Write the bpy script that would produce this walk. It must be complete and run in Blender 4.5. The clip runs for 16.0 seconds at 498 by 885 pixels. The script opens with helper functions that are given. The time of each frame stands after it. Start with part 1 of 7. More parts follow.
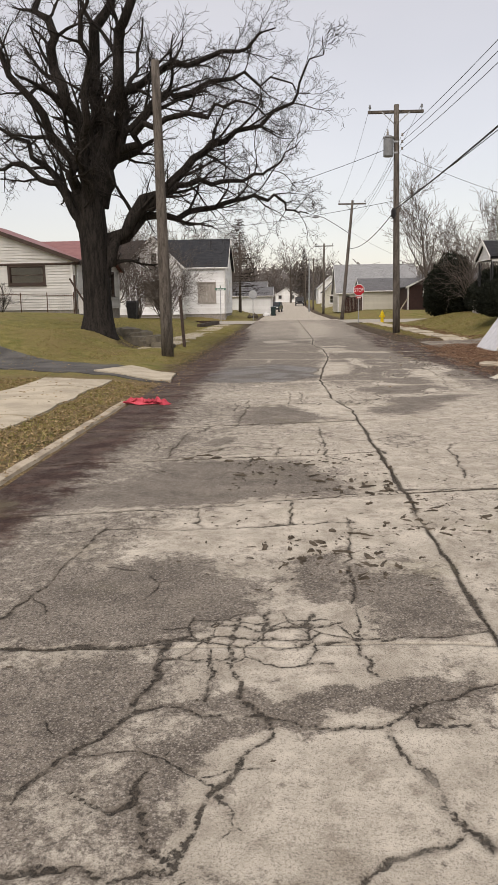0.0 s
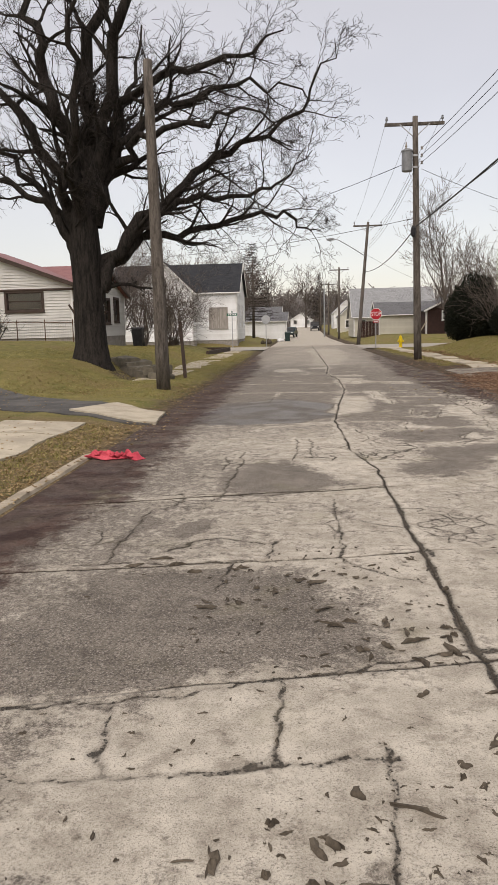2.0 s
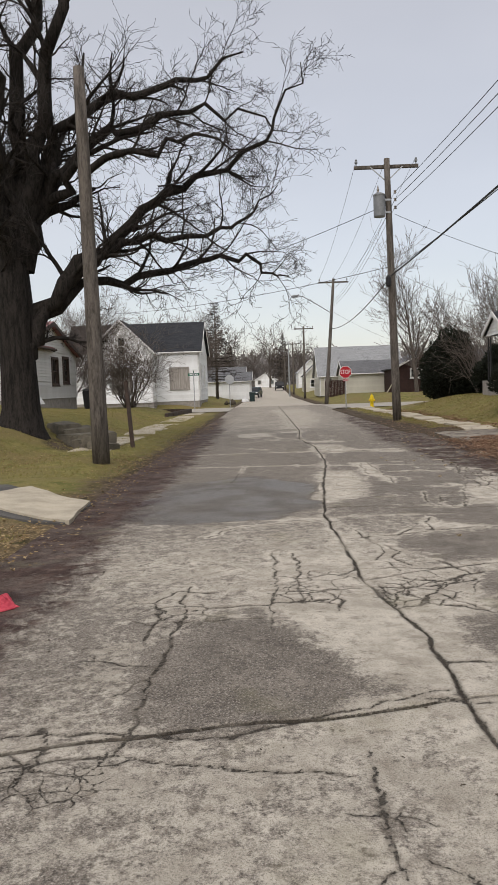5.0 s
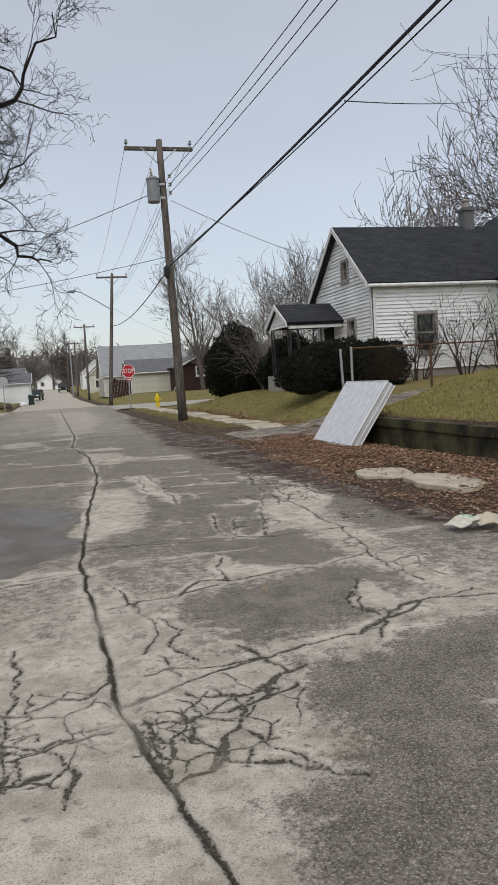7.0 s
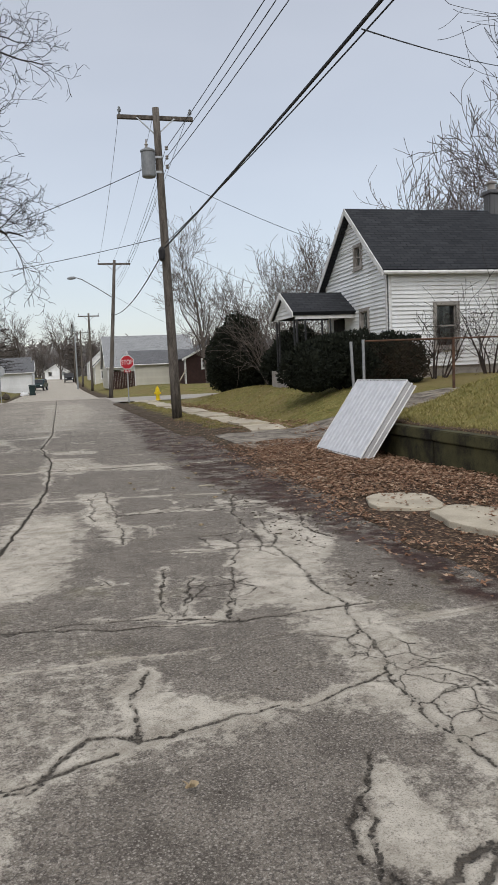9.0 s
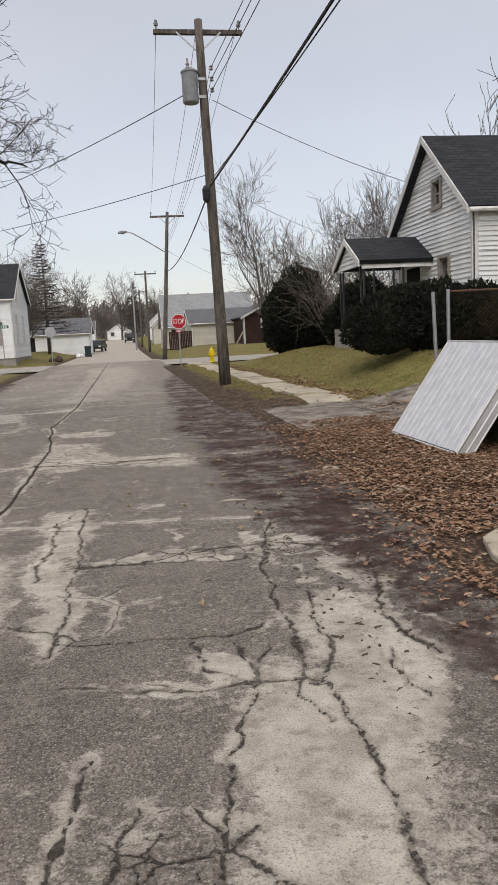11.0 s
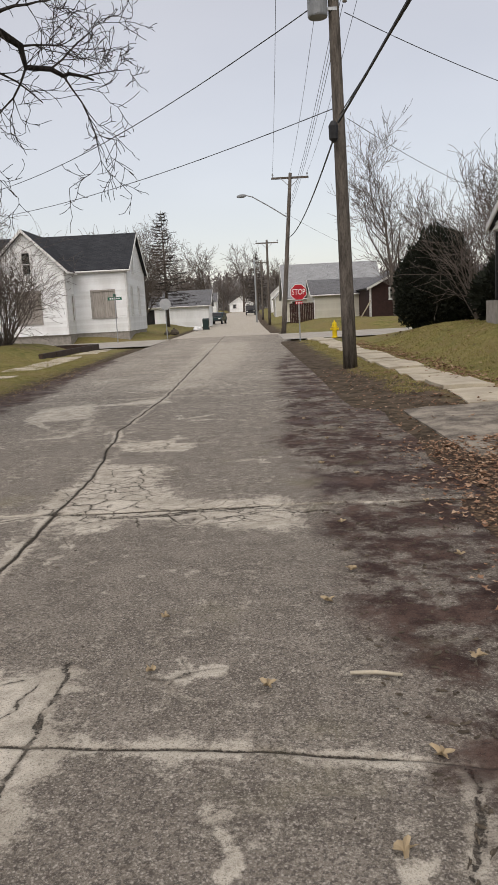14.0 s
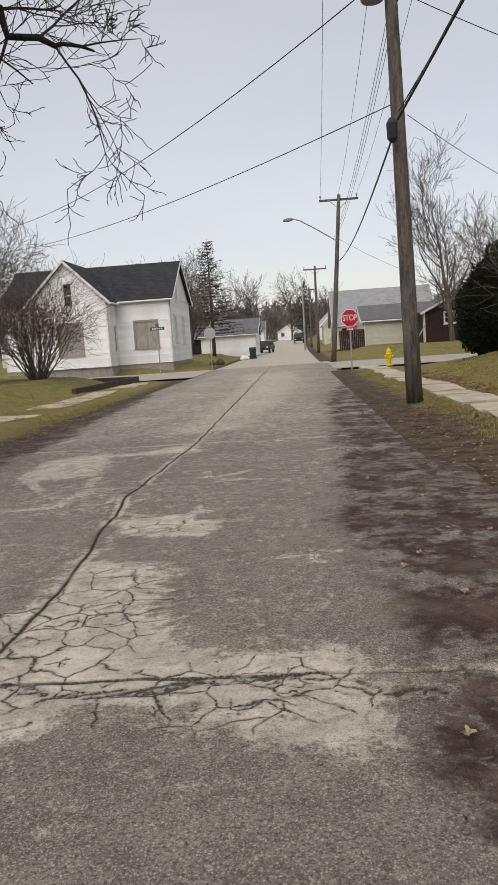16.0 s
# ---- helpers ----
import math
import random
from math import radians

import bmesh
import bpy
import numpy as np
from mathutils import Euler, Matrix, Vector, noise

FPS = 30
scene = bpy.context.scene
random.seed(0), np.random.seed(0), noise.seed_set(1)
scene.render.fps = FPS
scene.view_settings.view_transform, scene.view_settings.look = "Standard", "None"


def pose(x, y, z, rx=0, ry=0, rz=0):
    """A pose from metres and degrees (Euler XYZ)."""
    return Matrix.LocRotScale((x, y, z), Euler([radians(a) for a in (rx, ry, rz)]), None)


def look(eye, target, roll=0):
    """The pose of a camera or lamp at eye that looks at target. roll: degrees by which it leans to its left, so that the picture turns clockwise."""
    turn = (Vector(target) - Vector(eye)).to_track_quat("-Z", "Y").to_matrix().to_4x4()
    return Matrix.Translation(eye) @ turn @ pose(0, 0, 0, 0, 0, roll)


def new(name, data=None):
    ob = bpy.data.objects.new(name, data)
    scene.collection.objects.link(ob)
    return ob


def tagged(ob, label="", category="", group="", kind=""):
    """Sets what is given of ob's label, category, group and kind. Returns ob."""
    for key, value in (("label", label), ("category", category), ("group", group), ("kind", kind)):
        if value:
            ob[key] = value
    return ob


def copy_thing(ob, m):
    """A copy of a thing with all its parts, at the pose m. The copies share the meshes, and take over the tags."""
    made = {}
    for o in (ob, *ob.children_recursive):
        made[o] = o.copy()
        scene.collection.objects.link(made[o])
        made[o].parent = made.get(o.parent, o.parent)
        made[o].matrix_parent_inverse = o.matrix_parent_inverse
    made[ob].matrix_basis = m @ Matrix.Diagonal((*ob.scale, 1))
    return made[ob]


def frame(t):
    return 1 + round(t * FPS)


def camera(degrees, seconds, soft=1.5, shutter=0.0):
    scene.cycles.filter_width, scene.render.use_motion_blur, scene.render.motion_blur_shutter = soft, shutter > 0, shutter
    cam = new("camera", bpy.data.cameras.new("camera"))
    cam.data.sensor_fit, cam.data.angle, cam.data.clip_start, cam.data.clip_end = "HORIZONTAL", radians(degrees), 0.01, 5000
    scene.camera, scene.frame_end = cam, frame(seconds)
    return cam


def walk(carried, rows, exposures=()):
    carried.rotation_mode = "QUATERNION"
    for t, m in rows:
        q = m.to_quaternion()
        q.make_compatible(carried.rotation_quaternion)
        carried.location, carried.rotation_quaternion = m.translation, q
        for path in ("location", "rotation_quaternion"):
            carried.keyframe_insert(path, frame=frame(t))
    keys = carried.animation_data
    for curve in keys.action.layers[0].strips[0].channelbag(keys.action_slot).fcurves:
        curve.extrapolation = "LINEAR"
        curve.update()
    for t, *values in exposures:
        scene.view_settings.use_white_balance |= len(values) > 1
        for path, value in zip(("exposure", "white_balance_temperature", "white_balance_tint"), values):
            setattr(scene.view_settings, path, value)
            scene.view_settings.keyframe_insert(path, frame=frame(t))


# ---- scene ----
cam = camera(36.61, 16.0, soft=1.0)
PATH = [
    (0, (-1.172, 1.208, 1.464), (-1.276, 3.34, 1.07), -0.82),
    (0.5, (-1.152, 1.79, 1.466), (-1.271, 3.925, 1.097), -0.90),
    (1, (-1.086, 2.467, 1.471), (-1.229, 4.603, 1.115), -1.16),
    (1.5, (-1.091, 3.121, 1.473), (-1.232, 5.259, 1.134), -1.20),
    (2, (-1.036, 3.677, 1.478), (-1.187, 5.818, 1.155), -1.34),
    (2.5, (-1.094, 4.363, 1.451), (-1.258, 6.506, 1.152), -1.46),
    (3, (-1.087, 5.007, 1.433), (-1.24, 7.156, 1.172), -1.78),
    (3.5, (-1.161, 5.625, 1.447), (-1.288, 7.78, 1.225), -1.77),
    (6, (-1.02, 8.23, 1.44), (-0.842, 10.388, 1.298), -3.15),
    (6.5, (-0.809, 8.81, 1.435), (-0.423, 10.94, 1.28), -3.73),
    (7, (-0.637, 9.389, 1.424), (-0.093, 11.482, 1.24), -3.42),
    (7.5, (-0.366, 9.903, 1.39), (0.34, 11.941, 1.146), -3.48),
    (8, (-0.135, 10.458, 1.427), (0.543, 12.504, 1.176), -1.48),
    (8.5, (0.057, 11.025, 1.435), (0.683, 13.092, 1.223), -1.68),
    (9, (0.261, 11.592, 1.448), (0.778, 13.69, 1.246), -2.37),
    (11.5, (1.291, 15.271, 1.463), (1.588, 17.396, 1.139), -2.74),
    (12, (1.375, 15.861, 1.449), (1.616, 17.993, 1.125), -2.46),
    (12.5, (1.469, 16.435, 1.458), (1.639, 18.572, 1.124), -2.24),
    (13, (1.497, 17.005, 1.471), (1.603, 19.145, 1.124), -2.33),
    (13.5, (1.562, 17.575, 1.473), (1.596, 19.715, 1.115), -2.59),
    (14, (1.555, 18.186, 1.463), (1.538, 20.324, 1.093), -2.88),
    (14.5, (1.674, 18.791, 1.448), (1.715, 20.93, 1.082), -3.47),
    (15, (1.634, 19.427, 1.425), (1.598, 21.566, 1.062), -2.78),
    (15.5, (1.64, 20.007, 1.424), (1.548, 22.152, 1.102), -3.35),
    (16, (1.59, 20.564, 1.464), (1.435, 22.71, 1.181), -3.88),
]
walk(cam, [(t, look(eye, target, roll)) for t, eye, target, roll in PATH],
     [(0, 0.22, 7150, 15), (3.5, 0.2, 7100, 15), (5.5, 0.04, 6600, 11), (7.3, -0.03, 6400, 10), (8, 0.1, 6500, 11), (9, 0.04, 6400, 10), (11.5, 0.1, 6750, 13), (16, 0.1, 6850, 13)])

# ---- light ----
world = bpy.data.worlds.new("overcast")
scene.world = world
world.use_nodes = True
wn, wl = world.node_tree.nodes, world.node_tree.links
wn.clear()
w_out, w_bg, w_bg2, w_mix = wn.new("ShaderNodeOutputWorld"), wn.new("ShaderNodeBackground"), wn.new("ShaderNodeBackground"), wn.new("ShaderNodeAddShader")
w_sky = wn.new("ShaderNodeTexSky")
w_sky.sky_type, w_sky.sun_disc = "NISHITA", False
w_sky.sun_elevation, w_sky.sun_rotation = radians(38), radians(200)
w_tc, w_noise, w_ramp = wn.new("ShaderNodeTexCoord"), wn.new("ShaderNodeTexNoise"), wn.new("ShaderNodeValToRGB")
w_map = wn.new("ShaderNodeMapping")
w_map.inputs["Scale"].default_value = (1.0, 1.0, 2.6)
w_noise.inputs["Scale"].default_value, w_noise.inputs["Detail"].default_value = 1.7, 4
w_ramp.color_ramp.elements[0].position, w_ramp.color_ramp.elements[0].color = 0.3, (0.66, 0.66, 0.675, 1)
w_ramp.color_ramp.elements[1].position, w_ramp.color_ramp.elements[1].color = 0.7, (0.78, 0.775, 0.785, 1)
wl.new(w_tc.outputs["Generated"], w_map.inputs["Vector"])
wl.new(w_map.outputs["Vector"], w_noise.inputs["Vector"])
wl.new(w_noise.outputs["Fac"], w_ramp.inputs["Fac"])
wl.new(w_ramp.outputs["Color"], w_bg2.inputs["Color"])
wl.new(w_sky.outputs["Color"], w_bg.inputs["Color"])
w_bg.inputs["Strength"].default_value, w_bg2.inputs["Strength"].default_value = 0.05, 0.60
wl.new(w_bg.outputs["Background"], w_mix.inputs[0])
wl.new(w_bg2.outputs["Background"], w_mix.inputs[1])
wl.new(w_mix.outputs["Shader"], w_out.inputs["Surface"])
sun = new("sun", bpy.data.lights.new("sun", "SUN"))
sun.data.energy, sun.data.angle, sun.data.color = 1.9, radians(60), (1.0, 0.97, 0.92)
sun.matrix_world = look((0, 0, 30), (3, 14, 10))


# ---- materials ----
class Nodes:
    """A small wrapper that strings nodes of one material together."""

    def __init__(self, name):
        self.mat = bpy.data.materials.new(name)
        self.mat.use_nodes = True
        self.tree = self.mat.node_tree
        self.bsdf = self.tree.nodes["Principled BSDF"]
        self.coord = self.tree.nodes.new("ShaderNodeTexCoord").outputs["Object"]

    def add(self, kind, **inputs):
        n = self.tree.nodes.new(kind)
        for k, v in inputs.items():
            self.put(n.inputs[k.replace("_", " ")], v)
        return n

    def put(self, socket, v):
        if isinstance(v, bpy.types.NodeSocket):
            self.tree.links.new(v, socket)
        elif isinstance(v, tuple) and len(v) == 3 and socket.type == "RGBA":
            socket.default_value = (*v, 1)
        else:
            socket.default_value = v

    def noise(self, scale, detail=4, rough=0.55, stretch=(1, 1, 1), vec=None, distort=0.0):
        v = vec or self.coord
        if stretch != (1, 1, 1):
            m = self.add("ShaderNodeMapping", Vector=v)
            m.inputs["Scale"].default_value = stretch
            v = m.outputs[0]
        return self.add("ShaderNodeTexNoise", Vector=v, Scale=scale, Detail=detail, Roughness=rough, Distortion=distort).outputs["Fac"]

    def math(self, op, a, b=0.0, c=0.0):
        n = self.add("ShaderNodeMath")
        n.operation = op
        for s, v in zip(n.inputs, (a, b, c)):
            self.put(s, v)
        return n.outputs[0]

    def step(self, v, lo, hi):
        n = self.add("ShaderNodeMapRange", Value=v)
        n.interpolation_type = "SMOOTHSTEP"
        n.inputs[1].default_value, n.inputs[2].default_value = lo, hi
        return n.outputs[0]

    def mix(self, fac, a, b):
        n = self.tree.nodes.new("ShaderNodeMix")
        n.data_type = "RGBA"
        for i, v in ((0, fac), (6, a), (7, b)):
            self.put(n.inputs[i], v)
        return n.outputs[2]

    def voronoi(self, scale, feature="DISTANCE_TO_EDGE", vec=None, rnd=1.0):
        n = self.tree.nodes.new("ShaderNodeTexVoronoi")
        n.feature = feature
        n.voronoi_dimensions = "2D" if vec else "3D"
        self.put(n.inputs["Vector"], vec or self.coord)
        n.inputs["Scale"].default_value, n.inputs["Randomness"].default_value = scale, rnd
        return n.outputs["Distance" if feature != "F1C" else "Color"]

    def xyz(self):
        return self.add("ShaderNodeSeparateXYZ", Vector=self.coord).outputs

    def random(self):
        return self.tree.nodes.new("ShaderNodeObjectInfo").outputs["Random"]

    def island(self):
        return self.tree.nodes.new("ShaderNodeNewGeometry").outputs["Random Per Island"]

    def done(self, color, rough=0.8, bump=None, depth=0.01, strength=0.6, metal=0.0, spec=0.3):
        self.put(self.bsdf.inputs["Base Color"], color)
        self.put(self.bsdf.inputs["Roughness"], rough)
        self.bsdf.inputs["Metallic"].default_value = metal
        self.bsdf.inputs["Specular IOR Level"].default_value = spec
        if bump is not None:
            b = self.add("ShaderNodeBump", Height=bump, Strength=strength, Distance=depth)
            self.tree.links.new(b.outputs[0], self.bsdf.inputs["Normal"])
        return self.mat


def plain(name, a, b, scale=6, rough=0.7, bump=0.004, metal=0.0, stretch=(1, 1, 1), spec=0.3, fine=60):
    n = Nodes(name)
    big, small = n.noise(scale, 5, 0.6, stretch), n.noise(fine, 3, 0.6, stretch)
    f = n.math("ADD", n.math("MULTIPLY", big, 0.7), n.math("MULTIPLY", small, 0.3))
    return n.done(n.mix(n.step(f, 0.35, 0.65), a, b), rough, f, bump, 0.6, metal, spec)


def road_material():
    n = Nodes("worn_concrete_road")
    x, y, z = n.xyz()
    attr = {}
    for key in ("crack", "skin", "net", "dirt"):
        at = n.tree.nodes.new("ShaderNodeAttribute")
        at.attribute_name = key
        attr[key] = at.outputs["Fac"]
    broad = n.noise(0.7, 5, 0.62)
    mid = n.noise(3.2, 7, 0.74)
    grain = n.noise(130, 4, 0.8)
    pits = n.noise(21, 6, 0.8)
    crumb = n.noise(52, 4, 0.75)
    # distance to the nearest crack: the traced ones, and webs of fine ones where the slab is crushed
    warp = n.coord
    for scale, much in ((1.7, 0.30), (9.0, 0.07), (33.0, 0.018)):
        wn_ = n.add("ShaderNodeTexNoise", Vector=n.coord, Scale=scale, Detail=3).outputs["Color"]
        half = n.add("ShaderNodeVectorMath")
        half.operation = "MULTIPLY_ADD"
        n.put(half.inputs[0], wn_)
        half.inputs[1].default_value = (much, much, 0)
        n.put(half.inputs[2], warp)
        warp = half.outputs[0]
    net = attr["net"]
    ragged = n.math("ADD", net, n.math("MULTIPLY", n.math("SUBTRACT", mid, 0.5), 0.8))
    fine_net = n.math("ADD", net, n.math("MULTIPLY", n.math("SUBTRACT", n.noise(2.3, 4), 0.5), 1.6))
    cd = attr["crack"]
    for scale, gate, lo, hi, thin in ((1.7, n.noise(0.75, 4), 0.60, 0.52, 0.006), (4.3, ragged, 0.62, 0.36, 0.005), (8.2, fine_net, 1.05, 0.8, 0.006)):
        d = n.math("DIVIDE", n.voronoi(scale, vec=warp), scale)
        cd = n.math("MINIMUM", cd, n.math("ADD", n.math("ADD", d, thin), n.math("MULTIPLY", n.step(gate, lo, hi), 0.2)))
    jag = n.math("ADD", n.math("MULTIPLY", n.math("SUBTRACT", crumb, 0.5), 0.052), n.math("MULTIPLY", n.math("SUBTRACT", grain, 0.5), 0.012))
    jag = n.math("ADD", jag, n.math("MULTIPLY", n.math("SUBTRACT", n.noise(2.1, 4, 0.6), 0.5), 0.016))
    edge_d = n.math("ADD", cd, jag)
    crack = n.math("MULTIPLY", n.step(edge_d, 0.0105, 0.003), n.step(n.noise(1.4, 3, 0.6), 0.28, 0.44))
    # worn light concrete, with a thin dark asphalt skin left in patches; past the first slabs it is rubbed off along the cracks
    skin = n.math("ADD", n.math("MULTIPLY", n.math("SUBTRACT", broad, 0.5), 0.5), n.math("MULTIPLY", n.math("SUBTRACT", mid, 0.5), 1.5))
    skin = n.math("ADD", n.math("ADD", skin, attr["skin"]), n.math("MULTIPLY", n.math("SUBTRACT", pits, 0.5), 1.7))
    skin = n.math("ADD", skin, n.math("MULTIPLY", n.math("SUBTRACT", n.noise(8.5, 6, 0.75), 0.5), 1.3))
    skin = n.math("ADD", skin, n.math("MULTIPLY", n.math("SUBTRACT", crumb, 0.5), 0.9))
    wear_d = n.math("ADD", n.math("MINIMUM", cd, attr["crack"]), n.math("MULTIPLY", n.math("SUBTRACT", n.noise(4.5, 5, 0.65), 0.5), 0.16))
    rubbed = n.math("MULTIPLY", n.step(wear_d, 0.085, 0.015), n.math("MULTIPLY", n.step(y, 11.3, 12.3), n.step(attr["skin"], 0.75, 0.5)))
    skin = n.math("SUBTRACT", skin, n.math("MULTIPLY", rubbed, n.math("MULTIPLY", n.step(n.noise(0.9, 4, 0.6), 0.40, 0.60), 0.62)))
    dark = n.step(skin, -0.26, 0.26)
    fresh = n.step(attr["skin"], 0.7, 0.95)
    conc = n.mix(n.step(mid, 0.32, 0.66), (0.35, 0.312, 0.255), (0.61, 0.557, 0.47))
    conc = n.mix(n.math("MULTIPLY", n.step(n.noise(8, 6, 0.78), 0.5, 0.64), 0.6), conc, (0.235, 0.2, 0.158))
    asph = n.mix(n.step(mid, 0.35, 0.65), (0.100, 0.084, 0.069), (0.21, 0.181, 0.150))
    stone = n.step(n.voronoi(72, "F1"), 0.15, 0.42)
    asph = n.mix(n.math("MULTIPLY", n.math("SUBTRACT", 1.0, stone), 0.8), asph, (0.40, 0.36, 0.315))
    asph = n.mix(n.math("MULTIPLY", n.step(n.noise(60, 3, 0.6), 0.5, 0.6), 0.75), asph, (0.040, 0.033, 0.028))
    asph = n.mix(n.math("MULTIPLY", fresh, 0.75), asph, (0.085, 0.078, 0.073))
    col = n.mix(n.math("MULTIPLY", dark, 0.94), conc, asph)
    col = n.mix(n.math("MULTIPLY", n.step(grain, 0.53, 0.61), 0.55), col, (0.075, 0.062, 0.05))
    col = n.mix(n.math("MULTIPLY", n.step(grain, 0.47, 0.38), 0.3), col, (0.62, 0.575, 0.5))
    col = n.mix(n.math("MULTIPLY", n.step(n.noise(13, 5, 0.8), 0.58, 0.68), 0.6), col, (0.11, 0.09, 0.07))
    # grime spreads out from the cracks, soil is packed into them
    rim = n.math("MULTIPLY", n.step(n.math("ADD", edge_d, n.math("MULTIPLY", n.math("SUBTRACT", pits, 0.5), 0.05)), 0.034, 0.004), n.step(mid, 0.36, 0.6))
    col = n.mix(n.math("MULTIPLY", rim, n.math("ADD", 0.3, n.math("MULTIPLY", n.step(crumb, 0.44, 0.58), 0.5))), col, (0.125, 0.104, 0.08))
    col = n.mix(n.math("MULTIPLY", crack, 0.88), col, n.mix(n.step(crumb, 0.38, 0.62), (0.018, 0.015, 0.012), (0.12, 0.098, 0.075)))
    # damp dirt along both edges
    sway = n.math("ADD", n.math("MULTIPLY", n.math("SUBTRACT", n.noise(0.9, 6, 0.7), 0.5), 1.1), n.math("MULTIPLY", n.math("SUBTRACT", n.noise(5, 5, 0.7), 0.5), 0.5))
    dirt = n.step(n.math("ADD", attr["dirt"], sway), -0.12, 0.22)
    thick = n.math("ADD", n.math("MULTIPLY", n.noise(6, 6, 0.75), 0.5), n.math("MULTIPLY", n.noise(1.7, 4, 0.6), 0.5))
    deep = n.math("MULTIPLY", n.step(attr["dirt"], 0.05, 0.4), n.step(x, 0.0, -1.0))
    dirt = n.math("MULTIPLY", dirt, n.math("MAXIMUM", n.step(thick, 0.42, 0.54), n.math("MULTIPLY", deep, 0.85)))
    dcol = n.mix(n.step(n.noise(3.5, 6, 0.7), 0.42, 0.68), (0.034, 0.014, 0.0105), (0.105, 0.062, 0.048))
    dcol = n.mix(n.math("MULTIPLY", n.step(grain, 0.56, 0.68), 0.5), dcol, (0.22, 0.175, 0.145))
    dcol = n.mix(n.math("MULTIPLY", n.step(crumb, 0.54, 0.62), 0.6), dcol, (0.014, 0.008, 0.006))
    col = n.mix(n.math("MULTIPLY", dirt, 0.95), col, dcol)
    # a greenish film of lichen here and there
    col = n.mix(n.math("MULTIPLY", n.step(n.noise(1.3, 5, 0.6), 0.58, 0.72), 0.25), col, (0.22, 0.2, 0.11))
    h = n.math("SUBTRACT", n.math("ADD", n.math("MULTIPLY", grain, 0.45), n.math("MULTIPLY", pits, 0.45)), n.math("MULTIPLY", crack, 1.3))
    h = n.math("ADD", h, n.math("MULTIPLY", dirt, n.math("MULTIPLY", crumb, 1.2)))
    wet = n.math("MULTIPLY", fresh, n.step(n.noise(0.9, 3), 0.35, 0.55))
    damp = n.math("MULTIPLY", dirt, n.step(n.noise(1.1, 3), 0.5, 0.62))
    return n.done(col, n.math("SUBTRACT", n.math("SUBTRACT", 0.88, n.math("MULTIPLY", wet, 0.5)), n.math("MULTIPLY", damp, 0.25)), h, 0.012, 0.9, spec=0.25)


def ground_material():
    n = Nodes("lawn_and_verge")
    x, y, z = n.xyz()
    big, mid, fine = n.noise(0.5, 5, 0.6), n.noise(3.0, 6, 0.65), n.noise(40, 4, 0.7)
    blades = n.noise(120, 3, 0.7, (1, 1, 0.3))
    g = n.mix(n.step(mid, 0.3, 0.7), (0.115, 0.118, 0.032), (0.265, 0.225, 0.082))
    g = n.mix(n.step(big, 0.42, 0.62), g, (0.21, 0.165, 0.07))
    g = n.mix(n.math("MULTIPLY", n.step(blades, 0.45, 0.7), 0.5), g, (0.045, 0.048, 0.016))
    # leaf litter and bare soil beside the road
    ax = n.math("ABSOLUTE", n.math("ADD", x, n.math("MULTIPLY", n.math("SUBTRACT", mid, 0.5), 1.6)))
    soil = n.step(n.math("SUBTRACT", ax, n.math("MULTIPLY", n.math("MULTIPLY", n.step(x, 0.0, 1.0), n.step(y, 37.0, 31.0)), 0.75)), 4.35, 3.5)
    spot = n.math("ADD", n.math("POWER", n.math("ADD", x, 5.75), 2.0), n.math("MULTIPLY", n.math("POWER", n.math("SUBTRACT", y, 26.5), 2.0), 0.35))
    soil = n.math("MAXIMUM", soil, n.step(n.math("ADD", spot, mid), 1.9, 1.1))
    bed = n.math("MULTIPLY", n.math("MULTIPLY", n.step(x, 2.6, 3.2), n.step(n.math("ADD", x, n.math("MULTIPLY", mid, 0.3)), 5.95, 5.7)), n.step(n.math("ADD", y, mid), 26.4, 25.6))
    near_l = n.math("MULTIPLY", n.step(x, -2.0, -3.5), n.math("MULTIPLY", n.step(y, 17.0, 15.0), n.step(n.math("ADD", mid, n.math("MULTIPLY", fine, 0.3)), 0.5, 0.66)))
    litter = n.math("MAXIMUM", bed, near_l)
    bare = n.mix(n.step(n.noise(4, 6, 0.7), 0.36, 0.64), (0.026, 0.016, 0.013), (0.11, 0.08, 0.062))
    g = n.mix(n.math("MULTIPLY", soil, 0.9), g, bare)
    lc = n.mix(n.step(n.voronoi(26, "F1"), 0.1, 0.6), (0.2, 0.135, 0.085), (0.055, 0.036, 0.026))
    lc = n.mix(near_l, lc, n.mix(n.step(n.voronoi(30, "F1"), 0.1, 0.6), (0.36, 0.265, 0.14), (0.15, 0.11, 0.06)))
    col = n.mix(n.math("MULTIPLY", litter, n.step(fine, 0.2, 0.5)), g, lc)
    h = n.math("ADD", n.math("MULTIPLY", fine, 0.5), n.math("MULTIPLY", mid, 0.6))
    return n.done(col, 0.92, h, 0.05, 0.7, spec=0.15)


def bark_material(name, a, b):
    n = Nodes(name)
    r = n.noise(5, 6, 0.7, (2.4, 2.4, 0.35))
    f = n.noise(28, 4, 0.7, (1.5, 1.5, 0.4))
    s = n.math("ADD", n.math("MULTIPLY", r, 0.7), n.math("MULTIPLY", f, 0.35))
    return n.done(n.mix(n.step(s, 0.38, 0.66), a, b), 0.95, s, 0.05, 0.9, spec=0.15)


